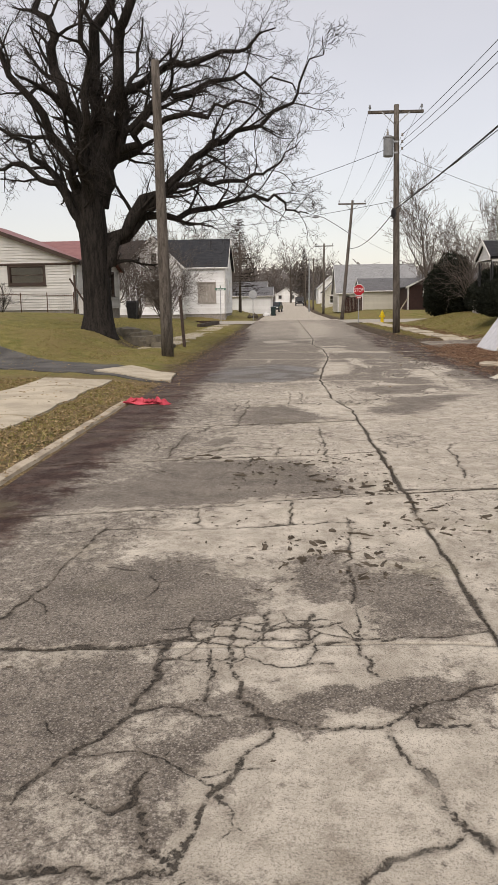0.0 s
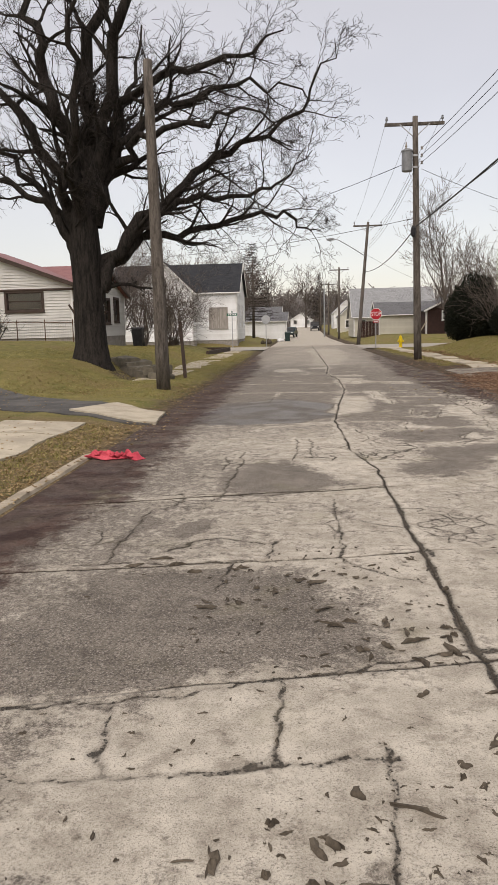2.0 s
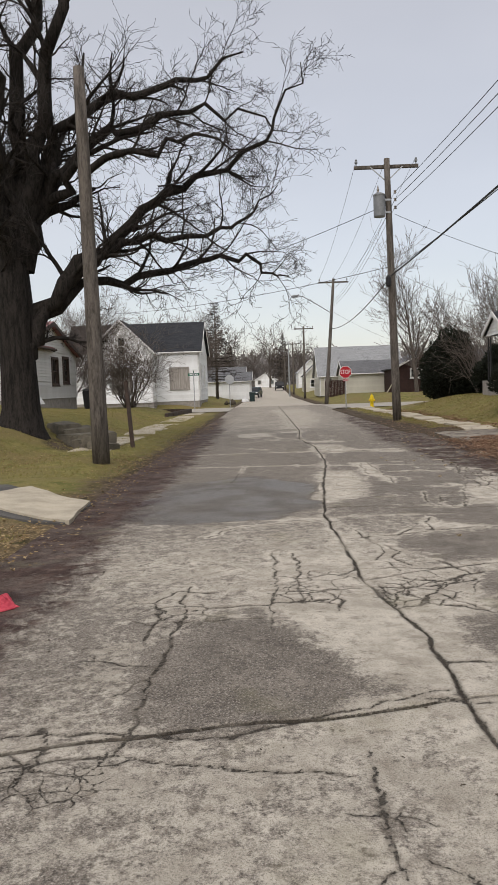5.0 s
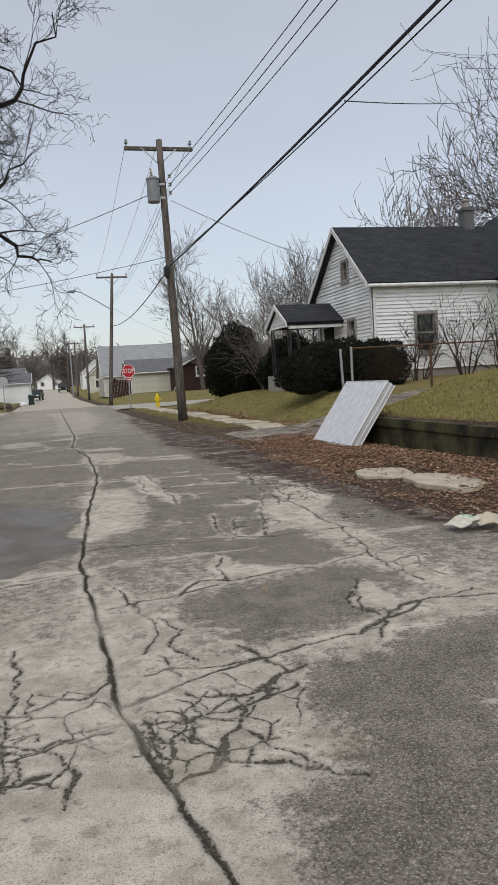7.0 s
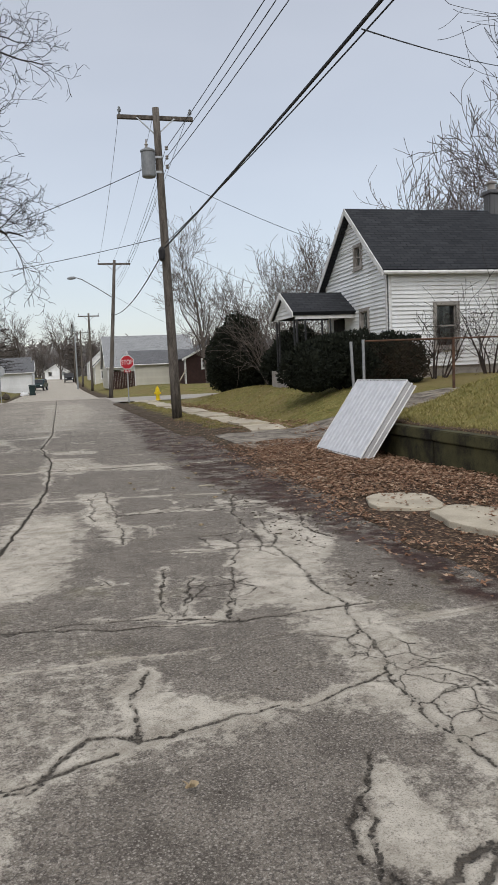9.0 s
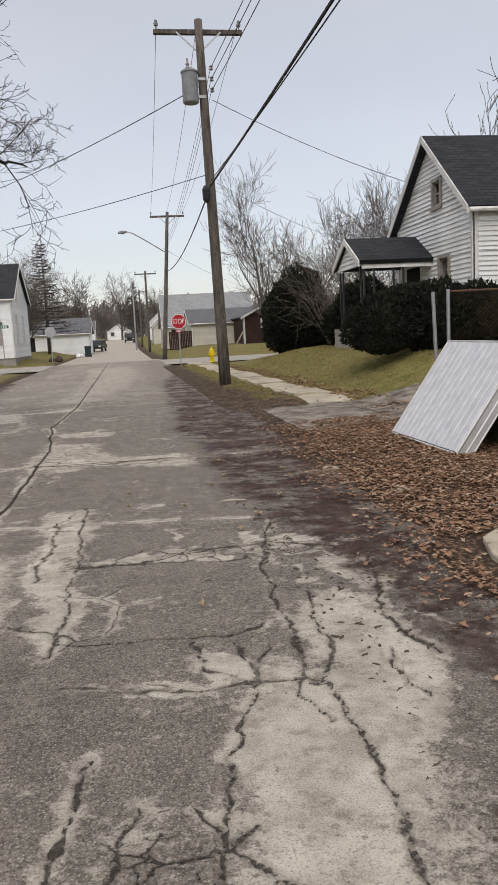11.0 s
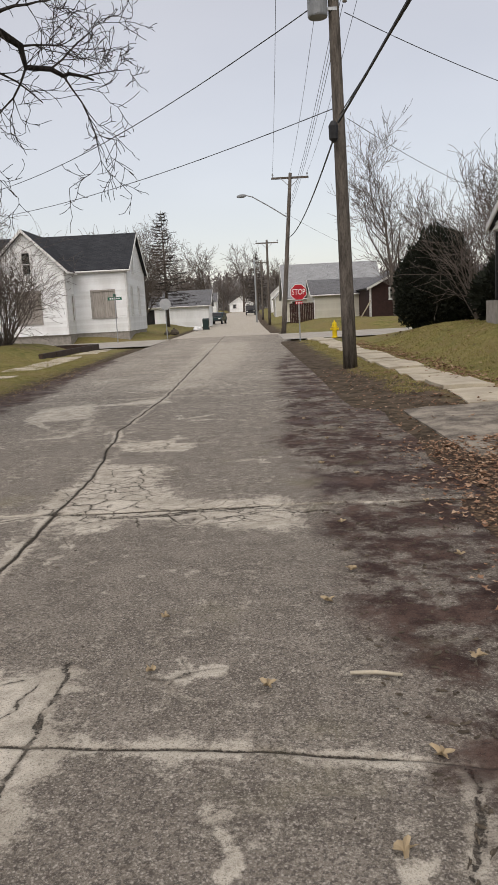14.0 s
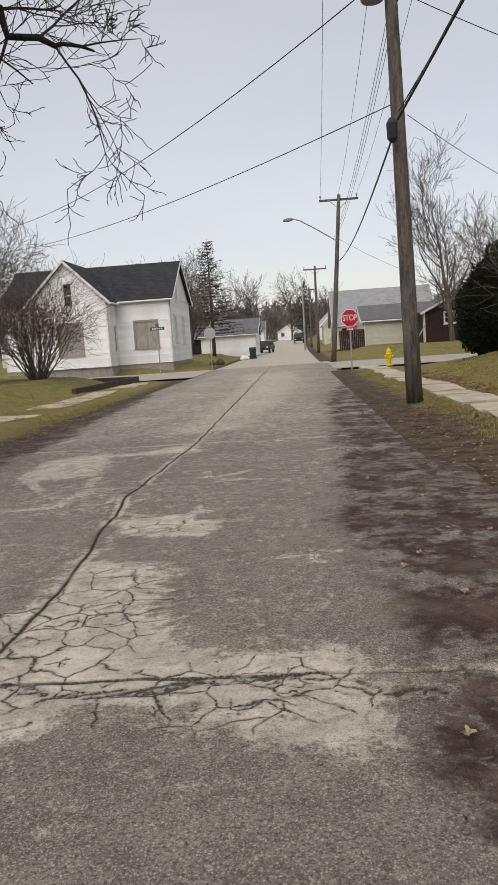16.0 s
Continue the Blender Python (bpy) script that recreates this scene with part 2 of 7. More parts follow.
def siding_material(name, a, b):
    n = Nodes(name)
    st = n.noise(1.2, 5, 0.65, (1, 1, 0.25))
    f = n.noise(22, 4, 0.7, (0.3, 0.3, 2))
    isl = n.island()
    s = n.math("ADD", n.math("MULTIPLY", st, 0.6), n.math("ADD", n.math("MULTIPLY", f, 0.25), n.math("MULTIPLY", isl, 0.15)))
    return n.done(n.mix(n.step(s, 0.35, 0.7), a, b), 0.6, f, 0.003, 0.5)


def shingle_material(name, a, b):
    n = Nodes(name)
    brick = n.tree.nodes.new("ShaderNodeTexBrick")
    n.put(brick.inputs["Vector"], n.coord)
    brick.inputs["Scale"].default_value = 1.0
    brick.inputs["Brick Width"].default_value, brick.inputs["Row Height"].default_value = 0.34, 0.15
    brick.inputs["Mortar Size"].default_value = 0.012
    n.put(brick.inputs["Color1"], a), n.put(brick.inputs["Color2"], b), n.put(brick.inputs["Mortar"], tuple(v * 0.45 for v in a))
    blot = n.noise(0.9, 5, 0.6)
    col = n.mix(n.math("MULTIPLY", n.step(blot, 0.4, 0.7), 0.4), brick.outputs["Color"], b)
    return n.done(col, 0.9, n.math("ADD", n.noise(90, 3), n.math("MULTIPLY", brick.outputs["Fac"], -1.0)), 0.006, 0.5, spec=0.2)


def leaf_material(name, a, b, c):
    n = Nodes(name)
    i = n.island()
    col = n.mix(n.step(i, 0.0, 0.55), a, b)
    col = n.mix(n.step(i, 0.6, 1.0), col, c)
    return n.done(n.mix(n.math("MULTIPLY", n.noise(40, 3), 0.35), col, (0.02, 0.015, 0.01)), 0.8, spec=0.2)


def glass_material():
    n = Nodes("window_glass")
    n.bsdf.inputs["Transmission Weight"].default_value = 1.0
    n.bsdf.inputs["IOR"].default_value = 1.45
    return n.done((0.75, 0.8, 0.8), 0.03, n.noise(3, 2), 0.002, 0.2, spec=0.5)


M_ROAD, M_GROUND = road_material(), ground_material()
M_BARK = bark_material("dark_furrowed_bark", (0.010, 0.009, 0.008), (0.04, 0.034, 0.03))
M_TWIG = plain("dark_twig_bark", (0.02, 0.017, 0.015), (0.048, 0.04, 0.035), 9, 0.95)
M_GREYBARK = bark_material("grey_bark", (0.06, 0.05, 0.043), (0.14, 0.12, 0.105))
M_GREYTWIG = plain("grey_brown_twig", (0.085, 0.07, 0.06), (0.15, 0.125, 0.11), 9, 0.95)
M_POLE = bark_material("weathered_pole_wood", (0.062, 0.054, 0.047), (0.17, 0.148, 0.128))
M_WHITE = siding_material("white_painted_clapboard", (0.84, 0.85, 0.85), (0.68, 0.68, 0.67))
M_CREAM = siding_material("cream_siding", (0.55, 0.53, 0.45), (0.46, 0.44, 0.37))
M_BEIGE = siding_material("pale_beige_siding", (0.62, 0.615, 0.59), (0.51, 0.50, 0.475))
M_TRIM = plain("white_trim_paint", (0.75, 0.75, 0.74), (0.58, 0.57, 0.55), 4, 0.55)
M_GREYTRIM = plain("weathered_grey_trim", (0.36, 0.33, 0.30), (0.24, 0.22, 0.20), 5, 0.8)
M_BROWNTRIM = plain("dark_brown_trim", (0.075, 0.05, 0.04), (0.04, 0.028, 0.022), 5, 0.7)
M_PLY = plain("weathered_plywood", (0.40, 0.37, 0.335), (0.25, 0.225, 0.2), 2.5, 0.9, stretch=(4, 4, 0.5))
M_ROOFDARK = shingle_material("charcoal_shingles", (0.026, 0.028, 0.032), (0.045, 0.047, 0.052))
M_ROOFGREY = shingle_material("pale_grey_shingles", (0.25, 0.255, 0.26), (0.33, 0.335, 0.34))
M_ROOFMID = shingle_material("grey_shingles", (0.12, 0.12, 0.125), (0.17, 0.17, 0.175))
M_ROOFRED = plain("faded_red_metal_roof", (0.20, 0.07, 0.065), (0.27, 0.115, 0.105), 2, 0.5, 0.002)
M_GLASS = glass_material()
M_DARK = plain("dark_interior", (0.012, 0.012, 0.013), (0.03, 0.028, 0.026), 2, 0.95)
M_CURTAIN = plain("grey_window_blind", (0.42, 0.42, 0.42), (0.3, 0.3, 0.3), 3, 0.9, stretch=(1, 1, 12))
M_SLAB = plain("old_sidewalk_concrete", (0.52, 0.46, 0.355), (0.35, 0.305, 0.235), 2.2, 0.9, 0.006)
M_KERB = plain("kerb_concrete", (0.50, 0.43, 0.33), (0.29, 0.245, 0.185), 3, 0.92, 0.01)
M_ASPHALT = plain("driveway_asphalt", (0.055, 0.053, 0.05), (0.12, 0.113, 0.105), 1.6, 0.9, 0.008)
M_WALL = plain("mossy_dark_wall", (0.012, 0.0105, 0.008), (0.088, 0.082, 0.036), 2.4, 0.9, 0.02)
M_STEEL = plain("galvanised_steel", (0.42, 0.43, 0.44), (0.3, 0.31, 0.32), 8, 0.45, 0.001, 0.8)
M_RUST = plain("rusty_steel", (0.07, 0.045, 0.035), (0.14, 0.075, 0.045), 9, 0.85, 0.003, 0.3)
M_GREYCAN = plain("grey_enamel", (0.24, 0.25, 0.26), (0.18, 0.19, 0.2), 6, 0.5)
M_WIRE = plain("black_cable", (0.02, 0.02, 0.021), (0.035, 0.035, 0.036), 9, 0.6)
M_RED = plain("red_sign_face", (0.42, 0.012, 0.022), (0.36, 0.012, 0.02), 4, 0.45, 0.0)
M_SIGNWHITE = plain("white_sign_face", (0.78, 0.78, 0.78), (0.68, 0.68, 0.68), 5, 0.45, 0.0)
M_SIGNGREY = plain("bare_sign_back", (0.42, 0.43, 0.44), (0.34, 0.35, 0.36), 5, 0.5, 0.0, 0.5)
M_GREEN = plain("green_sign_face", (0.01, 0.10, 0.06), (0.012, 0.12, 0.07), 5, 0.5, 0.0)
M_YELLOW = plain("yellow_hydrant_paint", (0.72, 0.53, 0.01), (0.6, 0.42, 0.012), 9, 0.5)
M_TICK = plain("grey_white_ticking", (0.62, 0.63, 0.66), (0.5, 0.51, 0.54), 6, 0.9, 0.002)
M_TICKSIDE = plain("pale_box_spring_cloth", (0.46, 0.455, 0.45), (0.36, 0.355, 0.35), 5, 0.9, 0.003)
M_PINK = plain("pink_red_cloth", (0.68, 0.11, 0.14), (0.42, 0.04, 0.065), 9, 0.9, 0.01)
M_LEAF = leaf_material("fallen_leaves", (0.17, 0.088, 0.052), (0.34, 0.20, 0.125), (0.50, 0.36, 0.25))
M_PALELEAF = leaf_material("pale_fallen_leaves", (0.30, 0.215, 0.125), (0.42, 0.33, 0.21), (0.25, 0.15, 0.09))
M_GRASS = leaf_material("winter_grass_blades", (0.18, 0.172, 0.05), (0.32, 0.275, 0.095), (0.46, 0.38, 0.18))
M_YEW = leaf_material("dark_evergreen_foliage", (0.008, 0.012, 0.008), (0.014, 0.019, 0.012), (0.02, 0.025, 0.015))
M_MUD = plain("dry_mud_crumbs", (0.055, 0.045, 0.034), (0.125, 0.102, 0.076), 14, 0.95, 0.01)
M_BLACK = plain("black_plastic", (0.015, 0.015, 0.017), (0.03, 0.03, 0.032), 6, 0.5)
M_TYRE = plain("tyre_rubber", (0.018, 0.018, 0.018), (0.03, 0.03, 0.03), 8, 0.85)
M_CARGREEN = plain("dark_car_paint", (0.018, 0.035, 0.035), (0.025, 0.042, 0.042), 3, 0.25, 0.0)
M_CARBLACK = plain("black_car_paint", (0.015, 0.016, 0.018), (0.022, 0.023, 0.026), 3, 0.3, 0.0)
M_CARRED = plain("dull_red_car_paint", (0.24, 0.035, 0.035), (0.19, 0.03, 0.03), 3, 0.4, 0.0)
M_BRICKISH = plain("brown_painted_boards", (0.05, 0.024, 0.019), (0.032, 0.017, 0.014), 3, 0.8, 0.003)
M_STEP = plain("mossy_limestone", (0.09, 0.08, 0.062), (0.17, 0.15, 0.115), 4, 0.95, 0.02)
# bare wood paled towards grey: distance haze is put into this colour
M_FARWOOD = plain("haze_tinted_far_woods", (0.16, 0.145, 0.14), (0.22, 0.205, 0.20), 2, 0.95)


# ---- mesh helpers ----
class Mesh:
    """Vertices and faces gathered for one mesh."""

    def __init__(self):
        self.v, self.f = [], []

    def poly(self, pts):
        i = len(self.v)
        self.v += [tuple(p) for p in pts]
        self.f.append(tuple(range(i, i + len(pts))))
        return self

    def hexa(self, a, b):
        """A solid between two quads (lower a, upper b), corners in the same turn."""
        i = len(self.v)
        self.v += [tuple(p) for p in (*a, *b)]
        self.f += [tuple(i + k for k in q) for q in ((3, 2, 1, 0), (4, 5, 6, 7), (0, 1, 5, 4), (1, 2, 6, 5), (2, 3, 7, 6), (3, 0, 4, 7))]
        return self

    def box(self, x0, x1, y0, y1, z0, z1):
        q = ((x0, y0), (x1, y0), (x1, y1), (x0, y1))
        return self.hexa([(*p, z0) for p in q], [(*p, z1) for p in q])

    def prism(self, pts, way):
        """A flat outline pushed along a vector."""
        n, i = len(pts), len(self.v)
        w = Vector(way)
        self.v += [tuple(p) for p in pts] + [tuple(Vector(p) + w) for p in pts]
        self.f += [tuple(range(i + n - 1, i - 1, -1)), tuple(range(i + n, i + 2 * n))]
        self.f += [(i + k, i + (k + 1) % n, i + n + (k + 1) % n, i + n + k) for k in range(n)]
        return self

    def tube(self, pts, radii, sides=8, caps=True):
        """A round bar along a line of points, with a radius at each."""
        pts = [Vector(p) for p in pts]
        i, n = len(self.v), len(pts)
        side = None
        for k, p in enumerate(pts):
            d = (pts[min(k + 1, n - 1)] - pts[max(k - 1, 0)])
            d = d.normalized() if d.length > 1e-9 else Vector((0, 0, 1))
            if side is None:
                side = d.orthogonal().normalized()
            side = (side - d * side.dot(d))
            side = side.normalized() if side.length > 1e-6 else d.orthogonal().normalized()
            other = d.cross(side)
            r = radii[k] if not isinstance(radii, (int, float)) else radii
            for s in range(sides):
                a = 2 * math.pi * s / sides
                self.v.append(tuple(p + (side * math.cos(a) + other * math.sin(a)) * r))
        for k in range(n - 1):
            for s in range(sides):
                a, b = i + k * sides + s, i + k * sides + (s + 1) % sides
                self.f.append((a, b, b + sides, a + sides))
        if caps:
            self.f += [tuple(range(i + sides - 1, i - 1, -1)), tuple(range(i + (n - 1) * sides, i + n * sides))]
        return self

    def cyl(self, p, q, r0, r1=None, sides=12):
        return self.tube([p, q], [r0, r0 if r1 is None else r1], sides)

    def lathe(self, profile, sides=16, at=(0, 0, 0)):
        return self.tube([(at[0], at[1], at[2] + z) for r, z in profile], [max(r, 0.001) for r, z in profile], sides)

    def data(self, name, material, smooth=False, bevel=0.0):
        me = bpy.data.meshes.new(name)
        me.from_pydata(self.v, [], self.f)
        if bevel:
            bm = bmesh.new()
            bm.from_mesh(me)
            bmesh.ops.recalc_face_normals(bm, faces=bm.faces)
            bmesh.ops.bevel(bm, geom=[e for e in bm.edges if e.is_manifold and e.calc_face_angle(0) > 0.5], offset=bevel, segments=2, affect="EDGES", clamp_overlap=True)
            bm.to_mesh(me)
            bm.free()
        me.materials.append(material)
        if smooth:
            me.shade_smooth()
        me.update()
        return me


def part(name, mesh, material, parent=None, label="", smooth=False, bevel=0.0, at=None, kind=""):
    ob = new(name, mesh.data(name, material, smooth, bevel))
    ob.parent = parent
    if at is not None:
        ob.location = at
    return tagged(ob, label, kind=kind)


def thing(name, at, label, category, group="", kind="", turn=0.0):
    ob = new(name)
    ob.empty_display_size = 0.2
    ob.location = at
    ob.rotation_euler = (0, 0, radians(turn))
    return tagged(ob, label, category, group, kind)


def smooth01(v, a, b):
    t = min(1.0, max(0.0, (v - a) / (b - a)))
    return t * t * (3 - 2 * t)


def wob(x, y, s, k=0.0):
    return noise.noise(Vector((x * s, y * s, k)))


# ---- ground ----
def rise(y):
    """The far end of the street climbs a little."""
    return 1.5 * smooth01(y, 105, 200) + max(0.0, y - 200) * 0.004


def ground_z(x, y):
    z = 0.0
    cross = smooth01(y, 52.5, 56.0) * (1 - smooth01(y, 67.0, 70.5))
    if x < -3.5:
        lot = smooth01(y, 19.5, 24.0) if x > -30 else 1.0
        slope = 0.62 * smooth01(x, -5.9, -8.0) + 0.5 * smooth01(x, -8.0, -12.0)
        near = 0.10 * smooth01(x, -3.6, -5.0)
        z = near + slope * lot + 0.35 * smooth01(x, -8.5, -13.0) * (1 - lot)
        far = smooth01(y, 33, 50)
        z = z * (1 - far) + far * (0.07 + 0.5 * smooth01(x, -5.9, -8.5) + 0.1 * smooth01(x, -9, -13))
    elif x > 3.0:
        drive = smooth01(y, 23.6, 25.2) * (1 - smooth01(y, 28.4, 30.2))
        bed = 0.07 * smooth01(x, 3.1, 4.6)
        terrace = 0.52 * smooth01(x, 5.3, 5.34) + 0.72 * smooth01(x, 5.5, 8.6) + 0.45 * smooth01(x, 8.6, 12)
        lawn = 0.03 + 0.78 * smooth01(x, 5.5, 8.2) + 0.25 * smooth01(x, 8.2, 13)
        way = 0.75 * smooth01(x, 5.0, 9.5) + 0.35 * smooth01(x, 9.5, 13)
        far = smooth01(y, 26.0, 30.0)
        side = terrace * (1 - far) + lawn * far
        side = side * (1 - drive) + way * drive
        z = bed + side
        if y > 38:
            k = smooth01(y, 40, 55)
            z = z * (1 - k) + (0.07 + 0.35 * smooth01(x, 6, 12)) * k
    else:
        z = -0.08
    z = z * (1 - cross) + -0.08 * cross if cross > 0 else z
    if y > 69 and abs(x) > 3.4:
        k = smooth01(y, 69, 72)
        z = z * (1 - k) + k * (0.06 + 0.55 * smooth01(abs(x), 4.5, 8.0))
    bumpy = 0.05 * wob(x, y, 0.5) + 0.03 * wob(x, y, 1.7, 3.1)
    return z + (bumpy if abs(x) > 3.7 and cross < 0.5 else 0.0) + rise(y)


def spaced(lo, hi, fine_lo, fine_hi, step, grow):
    mids = list(np.arange(fine_lo, fine_hi + 1e-6, step))
    a, s = fine_lo, step
    while a > lo:
        s *= grow
        a -= s
        mids.insert(0, a)
    a, s = fine_hi, step
    while a < hi:
        s *= grow
        a += s
        mids.append(a)
    return mids


gx = spaced(-1500, 1500, -15, 15, 0.22, 1.35)
gx = sorted(set(round(v, 3) for v in gx) | {5.3, 5.34})
gy = spaced(-400, 2500, -6, 74, 0.3, 1.3)
terrain = Mesh()
terrain.v = [(x, y, ground_z(x, y)) for y in gy for x in gx]
nx = len(gx)
terrain.f = [(j * nx + i, j * nx + i + 1, (j + 1) * nx + i + 1, (j + 1) * nx + i) for j in range(len(gy) - 1) for i in range(nx - 1)]
tagged(part("ground", terrain, M_GROUND, smooth=True), "patchy winter lawn with leaf litter and bare soil", "ground", kind="structure")


def road_edge(y):
    return 3.0 + 0.22 * wob(2, y, 0.5) + 0.15 * wob(5, y, 1.3) + 0.5 * smooth01(y, 18, 26)


def road_z(x, y):
    return 0.02 - 0.0035 * x * x * 0.5 + 0.006 * wob(x, y, 1.1) + rise(y)


def joint_x(y):
    """The long joint near the middle of the street."""
    return float(np.interp(y, (-6, 10.8, 12.2, 15.3, 18.7, 22, 25, 28, 32, 60), (-0.26, -0.26, -0.45, -0.5, -0.28, 0.0, 0.03, -0.2, -0.02, -0.03))) + 0.035 * wob(7, y, 1.6) + 0.015 * wob(3, y, 5.0)


SLAB_ROWS = ((-6, -6), (0.6, 0.8), (4.15, 4.4), (6.15, 7.6), (8.0, 9.0), (9.8, 11.3), (15.15, 15.5), (21.25, 20.2), (23.75, 23.7),
             (31.8, 31.7), (38, 38), (46, 46), (56.6, 56.6), (66.4, 66.4))
CRACKS, PATCHES = [], []


def crack_line(*xy):
    """A crack along x, y, x, y, ..."""
    CRACKS.append(list(zip(xy[::2], xy[1::2])))


def patch(much, *xy):
    """A patch with the corners x, y, x, y, ...: much below nought is bare concrete, above it asphalt skin."""
    PATCHES.append((much, np.array(list(zip(xy[::2], xy[1::2])))))


crack_line(-1.01, 2.88, -0.92, 2.98, -0.75, 3.05, -0.67, 3.1)
crack_line(-1.93, 2.93, -1.78, 2.92, -1.62, 2.9, -1.48, 2.95)
crack_line(-1.64, 3.39, -1.62, 3.17, -1.55, 3.01, -1.48, 2.96, -1.41, 3.12, -1.31, 3.4, -1.22, 3.53, -1.23, 3.67)
crack_line(-0.83, 3.64, -0.8, 3.47, -0.75, 3.35, -0.73, 3.19, -0.67, 3.1, -0.6, 3.03)
crack_line(-1.88, 3.27, -1.8, 3.21, -1.69, 3.14, -1.62, 3.17)
crack_line(-2.03, 3.18, -1.93, 3.41, -1.79, 3.62, -1.64, 3.73, -1.45, 3.68, -1.23, 3.67, -1.07, 3.63, -0.83, 3.66, -0.74, 3.75, -0.36, 3.91)
crack_line(-1.7, 4.28, -1.66, 3.95, -1.79, 3.62)
crack_line(-0.71, 3.75, -0.71, 3.64, -0.54, 3.63)
crack_line(-1.37, 4.49, -1.36, 4.25, -1.37, 4.05, -1.31, 3.78, -1.23, 3.67)
crack_line(-1.5, 4.43, -1.48, 4.25, -1.45, 4, -1.46, 3.78)
crack_line(-0.77, 6.16, -0.83, 5.26, -0.87, 4.56, -0.9, 4.21, -0.85, 4.01, -0.8, 3.92)
crack_line(-1.66, 4.12, -1.35, 4.12)
crack_line(-2.4, 4.18, -2.12, 4.21, -1.8, 4.25, -1.44, 4.31, -1.24, 4.28, -0.9, 4.27, -0.55, 4.33, -0.27, 4.36)
crack_line(-1.08, 4.56, -1.08, 4.2)
crack_line(-1.24, 4.62, -1.24, 4.28)
crack_line(-1.48, 4.46, -1.24, 4.38, -0.96, 4.46)
crack_line(-2.35, 5.97, -2.41, 5.25, -2.44, 4.75, -2.49, 4.41)
crack_line(-2.81, 5.84, -2.38, 5.93, -1.45, 5.99, -0.74, 6.09)
crack_line(-1.79, 6.48, -1.75, 6)
crack_line(-1.12, 6.64, -1.14, 6.06)
crack_line(-3.18, 6.24, -2.41, 6.38, -1.77, 6.48, -1.28, 6.61, -0.81, 6.77, -0.23, 6.94, 0.49, 7.02)
crack_line(-1.46, 8.3, -1.48, 8.04, -1.51, 7.79)
crack_line(-0.78, 10.08, -0.78, 9.29, -0.78, 8.67, -0.79, 8.36, -0.7, 8.2, -0.5, 8.01, -0.35, 7.86)
crack_line(-2.5, 8.23, -2.29, 8.26, -1.87, 8.27, -1.46, 8.33, -0.81, 8.36)
crack_line(-2.29, 9.68, -2.31, 8.86, -2.3, 8.24)
crack_line(-1.23, 8.76, -1.27, 8.39)
crack_line(-0.25, 8.74, -0.23, 8.45, -0.21, 8.39)
crack_line(-1.93, 8.54, -1.8, 8.77, -1.63, 8.85, -1.3, 8.68)
crack_line(-0.77, 9.02, -0.32, 8.93)
crack_line(-0.32, 9.73, 0.1, 9.62)
crack_line(-2.64, 10.02, -2.06, 10.04, -1.77, 10.05, -0.86, 9.88)
crack_line(-2.12, 10.37, -2.06, 9.93)
crack_line(-1.7, 12.63, -1.73, 11.28, -1.77, 10.08)
crack_line(-2.7, 10.17, -2.19, 10.3, -1.33, 10.21, -0.92, 10.39, -0.3, 10.61)
crack_line(-0.43, 10.51, -0.29, 10.5, -0.12, 10.45)
crack_line(-0.25, 10.97, 0.46, 11.03)
crack_line(-1.87, 12.22, -1.87, 11.69, -1.88, 11.41)
crack_line(-1.09, 13.66, -1.09, 12.73, -1.12, 12, -1.13, 11.59)
crack_line(-1.74, 11.75, -1.49, 11.73, -1.18, 11.76)
crack_line(-0.15, 12.02, 0.13, 11.87, 0.33, 11.78)
crack_line(-0.26, 11.95, -0.14, 12.08, -0.03, 12.28, 0.07, 12.04, 0.2, 11.86)
crack_line(-0.33, 11.9, -0.15, 12.02, 0.05, 12.44, -0.03, 12.68)
crack_line(-0.41, 12.35, -0.29, 12.23, -0.33, 11.9)
crack_line(-0.75, 12.34, -0.65, 12.09, -0.7, 11.91)
crack_line(-0.4, 12.66, -0.36, 12.21, -0.34, 11.94)
crack_line(-1.66, 11.99, -0.75, 12.13)
crack_line(-0.9, 13.62, -0.93, 12.07)
crack_line(-0.23, 12.47, -0.21, 12.2, -0.1, 12.1, 0.04, 12.47, 0.34, 12.61)
crack_line(-2.07, 12.18, -1.87, 12.22, -1.8, 12.51, -1.51, 12.43)
crack_line(-1.09, 12.38, -0.75, 12.34, -0.47, 12.47)
crack_line(-0.47, 12.47, -0.23, 12.36, -0.02, 12.56, 0.24, 12.61)
crack_line(-0.94, 12.44, -0.76, 12.37, -0.65, 12.42, -0.5, 12.41)
crack_line(-0.44, 12.68, -0.13, 12.83, 0.18, 12.93, 0.52, 13.04, 1.02, 13.11)
crack_line(-0.82, 12.96, -0.62, 12.81, -0.45, 13.02)
crack_line(-0.33, 12.97, -0.14, 13, 0.07, 12.95, 0.35, 12.99, 0.61, 13.05, 0.92, 13.1, 1.51, 13.5, 1.94, 13.42)
crack_line(-0.51, 15.16, -0.27, 14.53, -0.15, 13.54, -0.28, 13.27)
crack_line(1.27, 14.13, 1.19, 13.88, 1.08, 13.77, 1.04, 13.6, 1.08, 13.41)
crack_line(1.87, 17.52, 1.88, 16.65, 1.87, 15.93, 1.76, 15.23, 1.66, 14.78, 1.63, 14.2, 1.68, 13.87)
crack_line(-0.41, 14.16, -0.07, 14.25, 0.39, 14.42)
crack_line(-0.03, 14.24, 0.08, 14.24, 0.22, 14.48, 0.29, 14.56, 0.55, 14.51, 0.9, 14.58, 1.25, 14.57, 1.66, 14.78)
crack_line(-1.73, 14.38, -1.58, 14.75, -1.29, 15, -0.51, 15.16)
